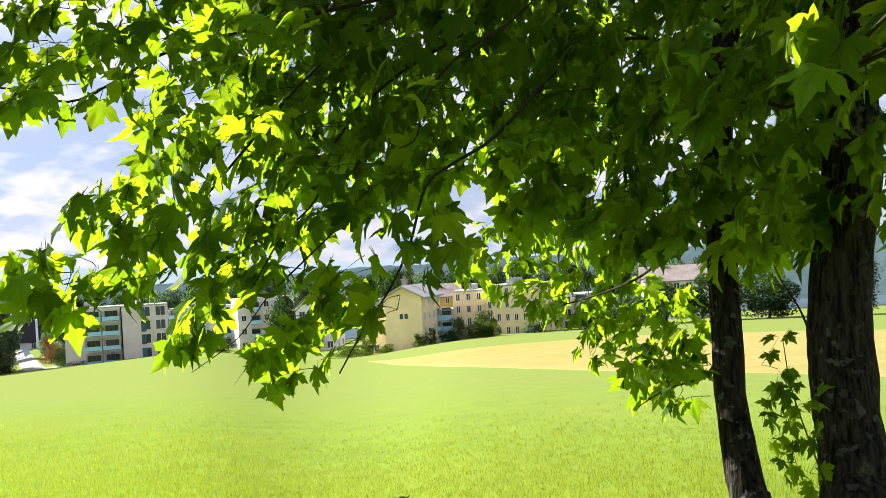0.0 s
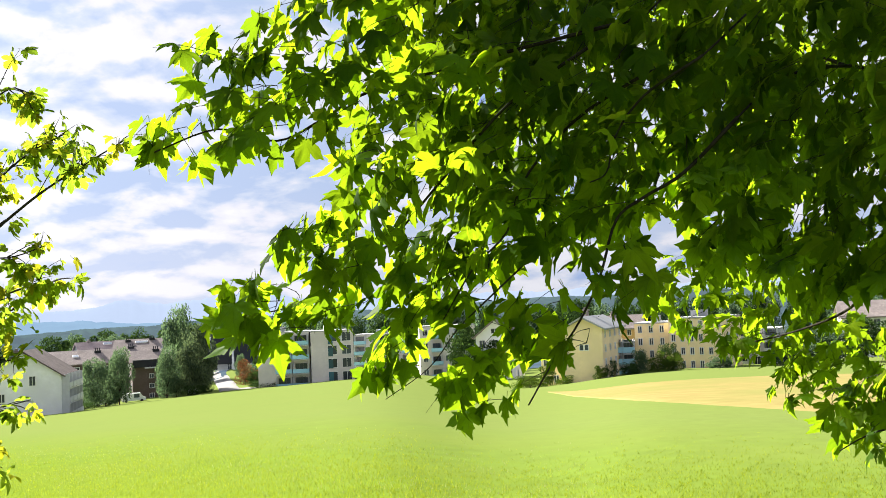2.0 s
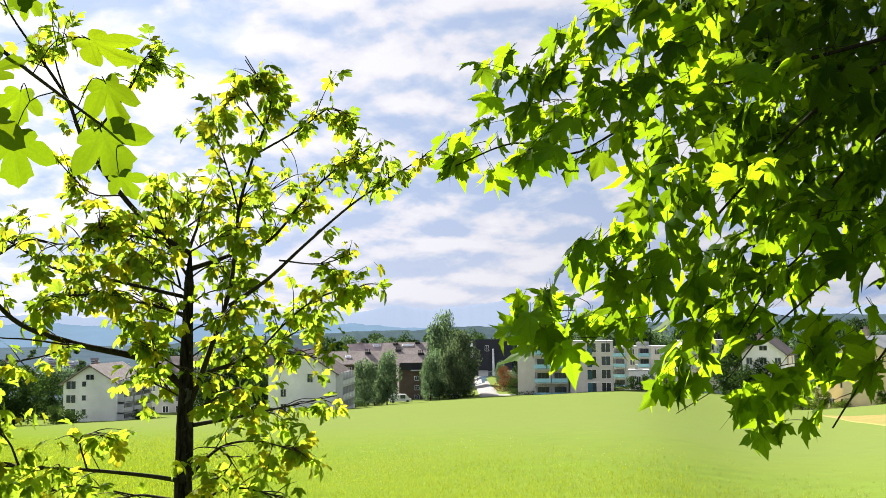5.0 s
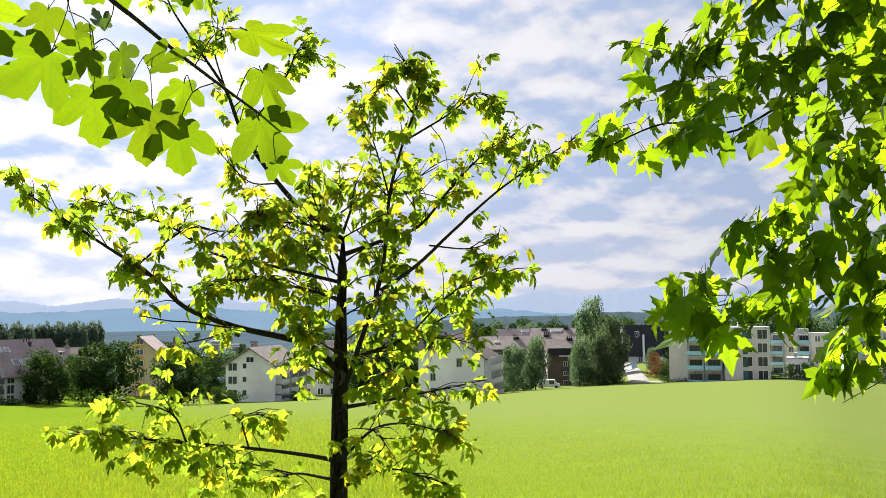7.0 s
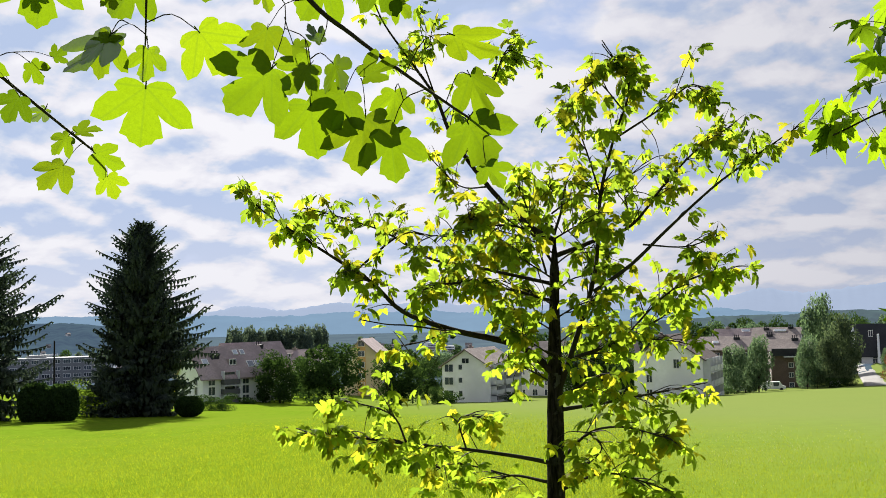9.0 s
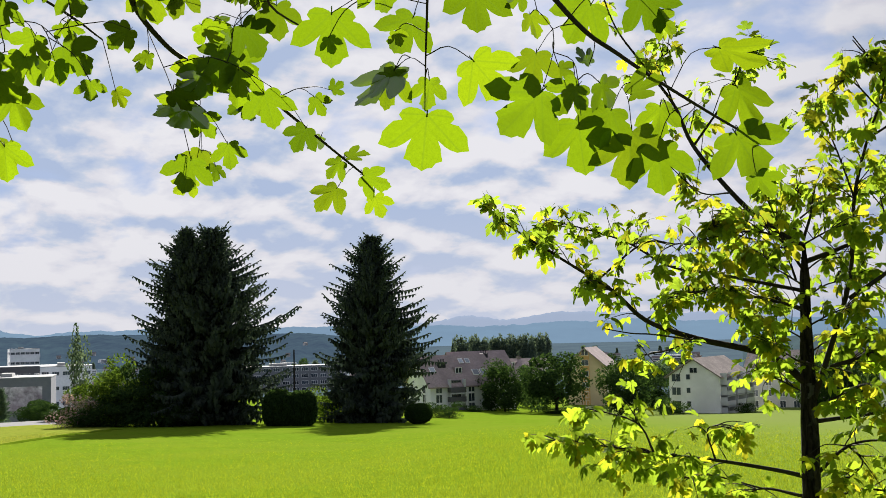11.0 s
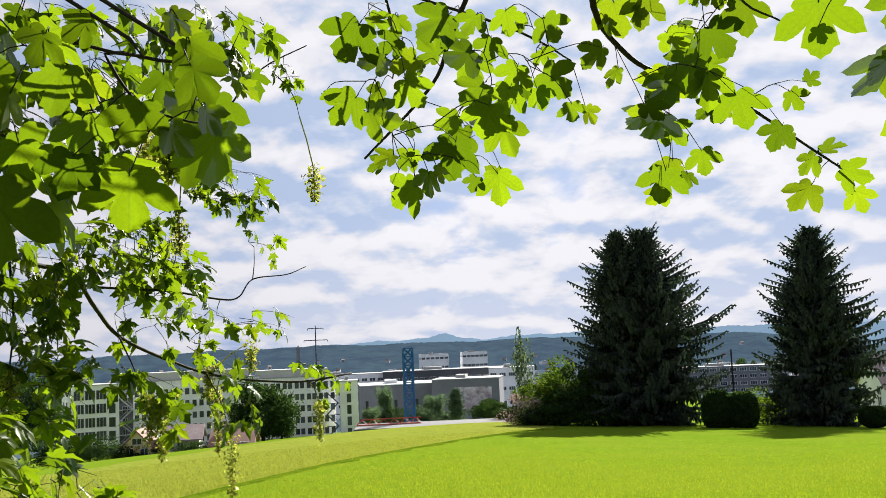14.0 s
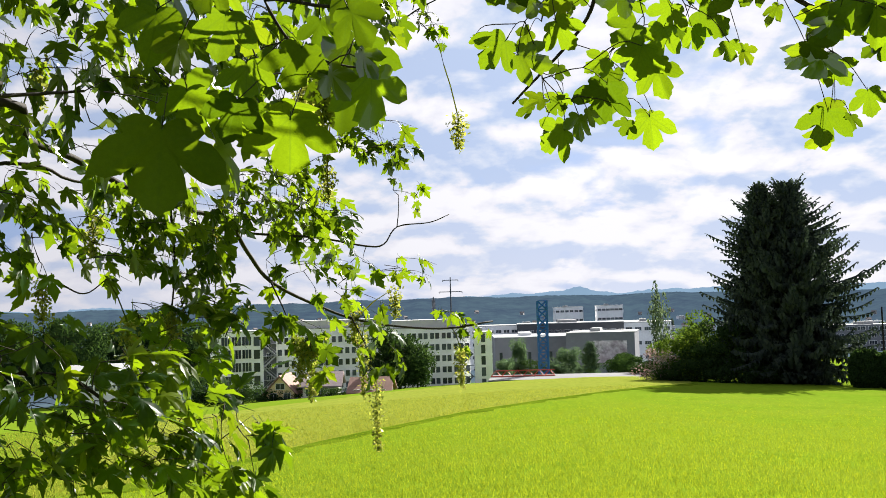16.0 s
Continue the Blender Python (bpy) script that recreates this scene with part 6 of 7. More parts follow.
for pts, r in (([(-4.7, 13.7, 3.4), (-1.3, 11.8, 3.41), (0.5, 9.6, 3.43), (1.1, 7.6, 3.43), (2.3, 7.0, 3.42)], 0.006), ([(-6.4, 10.1, 3.54), (-3.3, 7.3, 3.54), (-0.9, 6.0, 3.52), (0.7, 4.8, 3.5), (1.8, 1.6, 3.48), (3.1, -0.9, 3.46), (4.9, -3.4, 3.42), (6.3, -5.6, 3.38)], 0.008), ([(-2.0, 13.3, 3.5), (2.7, 10.7, 3.54), (5.9, 7.4, 3.57), (7.0, 4.5, 3.59), (9.1, 2.4, 3.6), (11.1, -0.7, 3.6)], 0.007), ([(1.8, 14.7, 3.48), (6.6, 11.8, 3.56), (11.0, 7.3, 3.64), (13.0, 5.1, 3.69), (15.6, 2.4, 3.73), (17.2, 1.2, 3.77), (21.0, 0.4, 3.8)], 0.007), ([(-1.5, 16.1, 3.56), (8.4, 14.4, 3.57), (14.7, 12.9, 3.57), (17.5, 11.4, 3.58), (20.2, 10.2, 3.58), (23.5, 10.9, 3.55), (27.1, 9.6, 3.55)], 0.008), ([(5.8, 2.8, 3.55), (8.9, 0.1, 3.58), (10.2, -1.1, 3.6), (11.9, -3.2, 3.62), (14.5, -4.9, 3.64)], 0.004),
               ([(-15.6, 3.7, 3.99), (-13.5, 1.6, 4.32), (-11.7, -0.8, 4.65), (-8.8, -2.0, 4.97), (-5.6, -2.7, 5.29)], 0.010), ([(-15.5, -4.8, 3.99), (-14.5, -6.7, 3.96), (-12.2, -7.5, 3.93), (-10.6, -8.4, 3.91)], 0.006), ([(-16.2, 8.0, 3.91), (-18.1, 8.2, 3.69), (-19.7, 7.6, 3.49), (-21.4, 8.6, 3.26)], 0.012), ([(-20.2, -5.3, 3.58), (-19.6, -3.4, 3.56), (-18.8, -1.9, 3.53), (-18.4, -0.9, 3.5)], 0.005), ([(-20.7, -13.9, 3.4), (-19.8, -11.0, 3.4), (-18.9, -7.7, 3.4), (-18.6, -4.9, 3.39)], 0.004),
               ([(-16.6, 13, 3.9), (-13, 16, 4.2), (-9, 16.5, 4.0), (-4.7, 13.7, 3.42)], 0.010), ([(-16.2, 9.5, 3.95), (-13, 12, 4.3), (-9, 12, 4.1), (-6.4, 10.1, 3.55)], 0.011), ([(-17, 18, 3.8), (-9, 21, 3.8), (-1.5, 16.1, 3.56)], 0.010),
               ([(-16.6, 24, 3.8), (-4, 24, 3.8), (6, 23, 3.7), (16, 24, 3.8)], 0.02)):
    joints += limb(maple, [polar(*q) for q in pts], r, r * 0.35)
for outline, d, deep, n, size, singles, facing, each in (
        (MAPLE_TOP_LEFT, 3.45, 0.16, 135, 0.102, 60, 0.25, 3), (MAPLE_TIP, 3.6, 0.10, 9, 0.095, 9, 0.2, 3), (MAPLE_SPRAY, 3.6, 0.11, 26, 0.098, 24, 0.2, 3),
        (MAPLE_MAIN, 3.6, 0.22, 350, 0.110, 120, 0.25, 3), (MAPLE_LEFT, 3.42, 0.15, 42, 0.105, 20, 0.25, 3), (MAPLE_LOW_LEFT, 3.5, 0.16, 48, 0.108, 30, 0.25, 3),
        (MAPLE_HANGING, 3.75, 0.18, 82, 0.112, 30, 0.25, 3), (MAPLE_LOWEST, 3.62, 0.17, 54, 0.112, 30, 0.25, 3), (MAPLE_LEAF_PAIR, 3.4, 0.03, 4, 0.11, 4, 0.4, 2),
        (MAPLE_TUFT, 3.35, 0.06, 13, 0.115, 10, 0.4, 3), (MAPLE_INNER, 4.2, 0.7, 1700, 0.098, 0, 0.1, 5), (MAPLE_BACK, 4.15, 0.35, 700, 0.108, 0, 0.1, 3), (MAPLE_FAR, 5.4, 0.3, 230, 0.095, 0, 0.1, 4),
        (MAPLE_LOW, 4.0, 0.12, 54, 0.088, 10, 0.2, 3), (MAPLE_STEM_SIDE, 3.35, 0.16, 150, 0.100, 10, 0.3, 4), (MAPLE_BIG_LEAVES, 3.1, 0.06, 10, 0.14, 10, 0.5, 3), (MAPLE_BEFORE_STEM, 3.3, 0.12, 18, 0.125, 10, 0.5, 3)):
    bough(maple, outline, d, deep, n, size * 1.02, joints, "maple", MAPLE_LEAF, g, singles, tumble=0.32, sunward=0.25, lean=(-0.8, -0.35), down=0.8, facing=facing, per_twig=each, even=1 if n > 800 else 4)
bough(maple, MAPLE_SHOOTS, 3.4, 0.05, 60, 0.052, joints, "maple", MAPLE_LEAF, g, 20, lean=(0.1, 0.5), length=0.10, per_twig=3, facing=0.3, twig_r=0.0012)
# unseen clumps added towards the sun, to darken the inner boughs
MAPLE_SHADE = [(az, el, d, 0.5, 0.2, 120) for az, el, d in ((3, 21.5, 4.4), (7, 22, 4.6), (11, 22.5, 4.9), (15, 22.5, 5.2), (18, 24, 5.4), (12, 27, 5.0), (6, 27, 4.7), (-3, 20.5, 4.5), (14, 21.5, 4.45), (17, 22.0, 4.6), (9, 21.5, 4.2), (19, 22.5, 4.7), (22, 23.0, 5.0), (24, 23.0, 5.3))]
clumps_of_leaves(maple, MAPLE_SHADE, joints, "maple", MAPLE_LEAF, 0.12, g, 0, 1.2, more=1.0)
clumps_of_leaves(maple, MAPLE_SHADE_CROWN, joints, "maple", MAPLE_LEAF, 0.13, g, 0, 1.2, more=1.0)

# the young tree
young = thing("young_tree", "slender young sycamore with sparse yellow-green leaves", "tree", pose(0, 0, 0))
trunk(young, [stand(42.4, 4.02, 0.2), polar(42.3, -10.1, 4.05), polar(42.2, -4.4, 4.09), polar(42.1, 0.1, 4.1), polar(42.0, 4.6, 4.08)], 0.042, 0.017, 3)
YOUNG_LIMBS = [
    ([(42.1, -3.2, 4.09), (44.2, -1.5, 4.06), (48.0, -0.5, 4.03), (50.8, 0.6, 4.0), (52.6, 2.3, 3.96), (55.0, 3.9, 3.92), (57.9, 5.8, 3.87), (60.1, 7.4, 3.82)], 0.021, 0.22, 1.0),
    ([(42.2, 2.0, 4.1), (46.3, 3.0, 4.19), (49.1, 3.6, 4.27), (51.5, 5.1, 4.35), (54.4, 6.1, 4.43), (56.1, 6.5, 4.51)], 0.010, 0.15, 1.0),
    ([(42.0, 4.4, 4.09), (43.5, 5.4, 4.12), (45.4, 7.3, 4.14), (47.6, 10.3, 4.15), (48.6, 12.7, 4.15), (50.3, 15.1, 4.15), (51.7, 17.1, 4.14), (52.6, 19.5, 4.14)], 0.019, 0.35, 0.55),
    ([(42.0, -4.1, 4.09), (41.0, -1.3, 4.06), (39.8, 2.6, 4.02), (39.4, 6.9, 3.96), (38.6, 10.1, 3.89), (37.7, 13.0, 3.82), (39.2, 15.4, 3.75)], 0.017, 0.25, 1.1),
    ([(41.9, 3.6, 4.09), (39.9, 4.3, 4.18), (37.5, 5.2, 4.27), (35.5, 7.5, 4.34), (33.5, 9.4, 4.41), (31.6, 10.5, 4.49)], 0.014, 0.3, 1.2),
    ([(39.9, 1.5, 3.99), (37.8, 3.0, 3.94), (35.8, 4.9, 3.88), (33.2, 7.2, 3.82), (30.9, 8.8, 3.76), (28.4, 10.4, 3.7)], 0.012, 0.35, 0.55),
    ([(42.3, -8.1, 4.06), (44.2, -7.7, 3.99), (47.4, -7.2, 3.92), (50.8, -6.8, 3.86), (54.1, -6.3, 3.79), (56.7, -6.0, 3.72)], 0.013, 0.35, 1.3),
    ([(41.8, -5.1, 4.08), (39.0, -4.7, 4.17), (36.3, -4.2, 4.27), (33.6, -3.7, 4.36)], 0.012, 0.2, 1.3),
    ([(42.0, -7.9, 4.06), (40.4, -6.4, 3.97), (38.5, -6.1, 3.86), (36.0, -6.8, 3.75)], 0.010, 0.15, 1.3),
    ([(41.0, -2.2, 4.09), (38.3, -1.3, 4.22), (35.9, 0.0, 4.35), (34.2, 1.3, 4.47)], 0.010, 0.15, 1.6),
    ([(42.6, -9.1, 4.05), (44.7, -8.7, 4.21), (45.9, -9.3, 4.35)], 0.010, 0.5, 0.8),
    ([(48.0, -0.6, 3.97), (50.5, -0.2, 3.89), (51.8, -0.1, 3.81), (53.4, 0.2, 3.73)], 0.005, 1.0, 0.0),
    ([(37.1, 4.1, 3.97), (34.7, 3.9, 4.02), (32.8, 4.5, 4.06)], 0.005, 0.4, 0.9),
    ([(42.0, -9.5, 4.04), (39.5, -8.6, 3.94), (36.0, -9.6, 3.82)], 0.009, 0.2, 1.5),
    ([(42.1, 1.0, 4.1), (45.0, 1.8, 3.9), (47.5, 2.2, 3.8), (50.0, 1.8, 3.75)], 0.009, 0.15, 1.4),
    ([(42.0, 3.0, 4.1), (43.5, 5.0, 3.95), (45.6, 5.4, 3.85), (48.4, 4.8, 3.8)], 0.008, 0.2, 1.3),
    ([(42.0, 4.8, 4.1), (41.5, 6.6, 4.1), (42.3, 7.6, 4.1)], 0.009, 0.1, 1.6)]
YOUNG_LIMBS += [
    ([(39.4, 6.9, 3.93), (40.3, 10.1, 3.97), (41.1, 11.9, 4.01)], 0.005, 0.25, 1.3),
    ([(38.6, 10.1, 3.85), (36.1, 11.6, 3.78), (34.2, 12.9, 3.72), (33.2, 11.6, 3.7)], 0.006, 0.2, 1.3),
    ([(38.1, 11.7, 3.76), (39.5, 13.3, 3.72), (40.5, 12.8, 3.7)], 0.004, 0.3, 1.2),
    ([(47.6, 10.3, 4.17), (45.4, 13.2, 4.18), (44.4, 15.2, 4.2), (43.4, 14.5, 4.27)], 0.007, 0.3, 1.1),
    ([(48.6, 12.7, 4.17), (49.3, 15.1, 4.05), (48.1, 16.0, 3.96)], 0.005, 0.3, 1.0),
    ([(45.7, 7.6, 4.12), (47.3, 7.7, 4.2), (49.0, 9.4, 4.26)], 0.005, 0.2, 1.0),
    ([(53.5, 2.9, 4.01), (50.8, 5.0, 3.93), (48.7, 4.9, 3.87), (46.6, 6.0, 3.79)], 0.006, 0.2, 1.2),
    ([(42.5, 2.6, 4.1), (43.6, 6.5, 4.03), (44.2, 7.8, 3.97)], 0.006, 0.3, 1.2),
    ([(50.8, 0.6, 4.03), (48.7, 2.0, 3.92), (46.3, 2.3, 3.81)], 0.005, 0.2, 1.4),
    ([(37.6, 5.4, 4.22), (37.8, 7.5, 4.27), (36.5, 8.8, 4.33)], 0.005, 0.2, 1.2),
    ([(38.3, -1.3, 4.18), (36.0, -1.3, 4.23), (34.0, -1.7, 4.27)], 0.005, 0.2, 1.3),
    ([(38.3, -1.3, 4.2), (36.2, 0.9, 4.15), (34.4, 2.1, 4.1), (32.5, 2.4, 4.05)], 0.006, 0.2, 1.7),
    ([(48.0, -0.5, 4.05), (49.5, -1.1, 4.14), (50.9, -1.4, 4.22)], 0.005, 0.2, 1.2),
    ([(50.8, -6.8, 3.85), (51.7, -5.1, 3.89), (54.6, -4.2, 3.93)], 0.006, 0.2, 1.4),
    ([(47.4, -7.2, 3.93), (47.8, -5.5, 3.87), (46.6, -5.4, 3.79)], 0.005, 0.2, 1.3),
    ([(40.4, -6.4, 3.97), (39.8, -7.3, 3.91), (41.1, -8.5, 3.85)], 0.005, 0.2, 1.5),
    ([(44.8, -8.7, 4.16), (47.6, -8.0, 4.07), (49.2, -8.2, 3.98)], 0.005, 0.3, 1.0),
]
YOUNG_LIMBS += [([(37.8, 13.6, 3.75), (38.6, 14.7, 3.74), (39.2, 15.6, 3.73)], 0.0035, 1.0, 0.0)]
# short leafy shoots round the trunk
for i in range(15):
    low, side = -4.5 + 0.75 * i, 1 if i % 2 else -1
    out_d = 4.05 + (0.16 if i % 3 else -0.2)
    YOUNG_LIMBS.append(([(42.1, low, 4.09), (42.1 + 1.3 * side, low + 0.8, out_d), (42.1 + (2.4 + 0.5 * (i % 3)) * side, low + 1.1 + 0.4 * (i % 2), out_d)], 0.005, 0.25, 1.6))
g = np.random.default_rng(77)
wood = Buf()
P, O = [], []
for pts, r, bare, lush in YOUNG_LIMBS:
    line = limb(young, [polar(*q) for q in pts], r * 0.8, 0.0020, 7, "limb", BARK)
    n = len(line) - 1
    length = sum((line[i + 1] - line[i]).length for i in range(n))
    for k in range(int(length * 22 * lush)):
        t = bare + (1 - bare) * g.uniform(0, 1) ** 0.8
        a = line[min(int(t * n), n)]
        way_on = (line[min(int(t * n) + 1, n)] - line[max(int(t * n) - 1, 0)]).normalized()
        d = (way_on * 0.7 + Vector(g.normal(0, 0.5, 3)) + Vector((0, 0, -0.12 if pts[-1][1] < -3 else 0.12))).normalized()
        e = a + d * g.uniform(0.04, 0.27) * (1.15 - 0.7 * t)
        twig_to(wood, a, e, 0.0028, g, 0.1)
        # a loose whorl of leaves at the twig's end, and one or two along it
        start = g.uniform(0, 6.28)
        for i in range(int(g.integers(3, 7))):
            spin = start + i * 1.25 + g.normal(0, 0.4)
            o = Vector((math.cos(spin), math.sin(spin), g.normal(0.2, 0.45))).normalized()
            spot = e if i < 3 else a.lerp(e, g.uniform(0.25, 0.95))
            P.append(tuple(spot + Vector(g.normal(0, 0.008, 3))))
            O.append(tuple(o))
P, O = np.array(P), np.array(O)
order = g.permutation(len(P))
P, O = P[order], O[order]
mats = hang_matrices(g, P, O, 0.045, 0.8, 0.45, 0.2)
put_leaves(young, "young", YOUNG_LEAF, P + mats[:, :, 1] * 0.6, mats, 300, g)
part("twig", wood.mesh("twig", TWIG, True), young, kind="stuff")

# the sycamore whose branches hang over the way
# single large leaves on the low twigs: bearing and elevation of the base, length, lean, turn
WEST_SPRAY = (1.93, [
    (96.6, 17.7, 0.088, 209, 15), (96.0, 18.1, 0.042, 123, 45), (94.5, 17.0, 0.046, 235, -20), (95.1, 16.1, 0.059, 246, 40), (93.3, 16.1, 0.056, 243, -20), (94.1, 15.0, 0.063, 148, 25),
    (96.2, 13.4, 0.069, 112, -25), (96.7, 14.1, 0.070, 224, 15), (98.1, 14.3, 0.059, 94, 65), (94.8, 11.2, 0.043, 251, 50), (94.5, 11.0, 0.034, 115, 40), (91.5, 11.9, 0.102, 190, 25),
    (93.7, 9.6, 0.065, 232, 25), (93.1, 10.3, 0.052, 183, -35), (92.6, 10.6, 0.036, 168, -50), (90.4, 10.0, 0.032, 201, 20)])
WEST_DARK_SPRAY = (1.97, [
    (89.2, 10.2, 0.066, 174, 5), (91.0, 13.1, 0.052, 247, 35), (89.8, 13.7, 0.068, 194, 20), (88.3, 14.6, 0.068, 199, 30), (88.9, 12.8, 0.072, 161, -15), (89.8, 14.8, 0.062, 234, 30),
    (90.3, 16.5, 0.072, 244, 25), (89.3, 17.1, 0.053, 191, 30), (91.5, 18.3, 0.077, 231, 30), (87.8, 15.7, 0.061, 200, 30), (86.6, 15.3, 0.071, 130, 20), (86.9, 14.5, 0.046, 163, 35),
    (85.4, 13.7, 0.040, 178, 20), (83.0, 16.5, 0.058, 227, -25), (86.4, 16.3, 0.028, 215, 40), (86.2, 18.1, 0.057, 151, 20), (88.3, 18.5, 0.053, 168, 25), (90.1, 18.3, 0.048, 207, 30)])
MIDDLE_SPRAY = (2.12, [
    (79.5, 10.0, 0.073, 191, 10), (79.7, 12.9, 0.114, 208, 25), (77.5, 10.9, 0.056, 170, 25), (76.9, 14.9, 0.135, 178, -20), (75.5, 13.7, 0.085, 157, 25), (77.3, 15.7, 0.106, 244, 40),
    (76.6, 17.2, 0.086, 141, 20), (74.7, 18.4, 0.079, 177, 15), (78.8, 17.1, 0.067, 130, 40), (73.1, 11.9, 0.061, 210, 30), (72.6, 13.6, 0.048, 156, 40), (81.5, 18.8, 0.082, 169, 20),
    (79.8, 19.0, 0.076, 200, 40), (77.7, 19.3, 0.042, 159, 30), (76.5, 19.3, 0.060, 125, 40), (78.7, 14.5, 0.070, 233, 50), (79.1, 12.3, 0.062, 134, 35), (80.6, 13.5, 0.056, 143, 50)])
SPRIG = (2.55, [
    (68.1, 8.1, 0.062, 158, 15), (68.8, 9.3, 0.079, 117, 35), (70.3, 8.6, 0.103, 230, 40), (70.1, 10.1, 0.061, 227, 45), (69.7, 10.3, 0.063, 76, 60), (71.2, 11.4, 0.049, 222, 50)])
EAST_SPRAY = (1.66, [
    (68.1, 12.8, 0.097, 183, 5), (68.1, 14.7, 0.049, 181, 42), (65.4, 15.8, 0.082, 140, 10), (68.4, 18.1, 0.075, 208, 15), (69.8, 15.3, 0.092, 219, 66), (69.9, 15.2, 0.066, 202, 52),
    (73.4, 18.1, 0.085, 175, 15), (65.2, 19.7, 0.077, 178, 20), (61.7, 16.2, 0.058, 190, 20), (61.6, 14.1, 0.094, 222, 15), (59.5, 14.4, 0.061, 223, 30), (59.4, 12.3, 0.088, 175, 20),
    (58.2, 14.5, 0.049, 147, 40), (56.6, 13.8, 0.059, 60, 50), (57.5, 13.0, 0.071, 208, 30), (56.3, 11.7, 0.096, 190, 32), (55.0, 10.8, 0.078, 174, 10), (54.6, 13.1, 0.055, 178, 35)])
EAST_TOP_SPRAY = (1.64, [
    (58.5, 18.8, 0.072, 215, 20), (55.6, 19.2, 0.067, 149, 20), (71.2, 20.1, 0.059, 161, 30), (62.1, 18.3, 0.041, 156, 45), (62.4, 19.5, 0.038, 227, 40), (59.1, 15.6, 0.032, 314, 50)])
NEAR_STEM_SPRAY = (1.63, [
    (51.5, 16.2, 0.087, 120, 58), (50.5, 14.0, 0.078, 158, 48), (50.7, 11.4, 0.085, 152, 8), (49.8, 9.0, 0.047, 137, 35), (54.7, 18.0, 0.042, 126, 40), (73.7, 16.8, 0.027, 167, 30),
    (70.2, 17.3, 0.025, 156, 30)])
CLOSE_SPRAY = (1.58, [
    (115.4, 9.4, 0.110, 183, 3), (109.7, 10.0, 0.080, 177, 8), (105.7, 12.2, 0.077, 179, 40), (112.2, 10.7, 0.057, 192, 15), (111.7, 12.4, 0.050, 179, 20), (112.7, 14.5, 0.061, 187, 25),
    (115.6, 14.5, 0.075, 188, -20), (114.2, 11.1, 0.054, 176, 15), (109.5, 13.2, 0.060, 190, -15), (107.2, 15.1, 0.056, 142, -20), (106.8, 16.2, 0.063, 159, -25), (113.5, 15.9, 0.046, 206, -20),
    (116.3, 16.4, 0.042, 190, -25), (111.0, 16.7, 0.044, 236, -30), (107.8, 17.4, 0.038, 139, -35), (108.0, 12.3, 0.048, 151, -35), (106.4, 13.2, 0.041, 156, -40), (114.8, 13.2, 0.047, 198, -30)])
# outlines of the leafy parts on its low branches
SYC_NEAR = [(118.7, 15.5), (104.7, 16.6), (103.5, 13.0), (104.0, 9.3), (105.9, 10.3), (107.2, 7.9), (109.9, 7.6), (111.7, 7.3), (113.2, 5.7), (115.4, 5.7), (116.4, 7.2), (118.3, 8.8)]
SYC_RIGHT = [(107.9, 6.9), (105.9, 8.0), (103.3, 7.8), (102.1, 5.4), (101.6, 3.9), (103.3, 3.3), (105.7, 3.7), (107.9, 4.8)]
SYC_ALONG = [(106.7, 3.7), (102.9, 3.3), (100.2, 2.6), (97.5, 2.6), (96.9, 1.7), (98.8, 1.1), (98.8, -0.1), (100.6, -0.0), (102.9, 0.6), (105.3, 1.3)]
SYC_HANGING = [(106.9, -0.7), (105.7, 0.1), (102.5, -0.3), (102.7, -3.5), (104.1, -3.8), (104.9, -1.7)]
SYC_RACEMES = [(100.7, -0.1), (98.6, -0.4), (98.4, -2.6), (97.8, -3.5), (99.9, -4.0), (101.1, -2.5)]
SYC_MIDDLE = [(115.8, 6.5), (108.2, 5.7), (108.3, 2.8), (109.1, 0.3), (112.7, 2.6), (114.2, 1.0), (115.5, 2.7)]
SYC_COLUMN = [(113.2, 1.0), (108.3, 0.8), (107.2, -0.1), (108.9, -2.0), (109.2, -4.2), (111.7, -4.1), (112.7, -0.7)]
SYC_SIDE = [(121.1, 6.6), (116.7, 6.7), (117.2, 4.3), (116.5, 2.2), (117.7, 1.7), (121.0, 1.7)]
SYC_LOW = [(121.2, 0.2), (115.5, -1.6), (112.4, -2.0), (112.4, -4.5), (109.7, -4.6), (107.6, -6.4), (107.4, -9.4), (121.3, -8.0)]
SYC_HIGH = [(121.4, 16.3), (98.7, 18.0), (100.4, 14.1), (102.2, 12.9), (106.2, 9.1), (110.7, 7.7), (114.9, 6.8), (116.9, 8.0), (121.2, 7.3)]
SYC_TWIGS = [(103.4, 10.4), (101.1, 11.0), (98.1, 8.9), (99.6, 7.1), (101.1, 7.8), (102.6, 8.1)]
SYC_TUFT = [(99.0, 6.9), (97.4, 6.7), (97.3, 5.2), (98.7, 4.9)]
SYC_UPPER_TWIG = [(98.4, 15.9), (96.8, 15.4), (96.3, 12.9), (97.5, 14.1)]
SYC_END = [(96.3, -0.2), (93.2, -0.3), (92.9, -1.3), (93.9, -2.7), (95.7, -1.5)]
g = np.random.default_rng(5)
syc = thing("sycamore_tree", "old sycamore with overhanging branches, large lobed leaves and racemes", "tree", pose(0, 0, 0))
foot = stand(140, 3.3, 0.2)
crotch = Vector((foot.x + 0.1, foot.y + 0.1, 3.3))
stem = trunk(syc, [foot, Vector((foot.x + 0.05, foot.y, 1.2)), crotch, Vector((foot.x, foot.y - 0.1, 5.0))], 0.22, 0.13, 11)
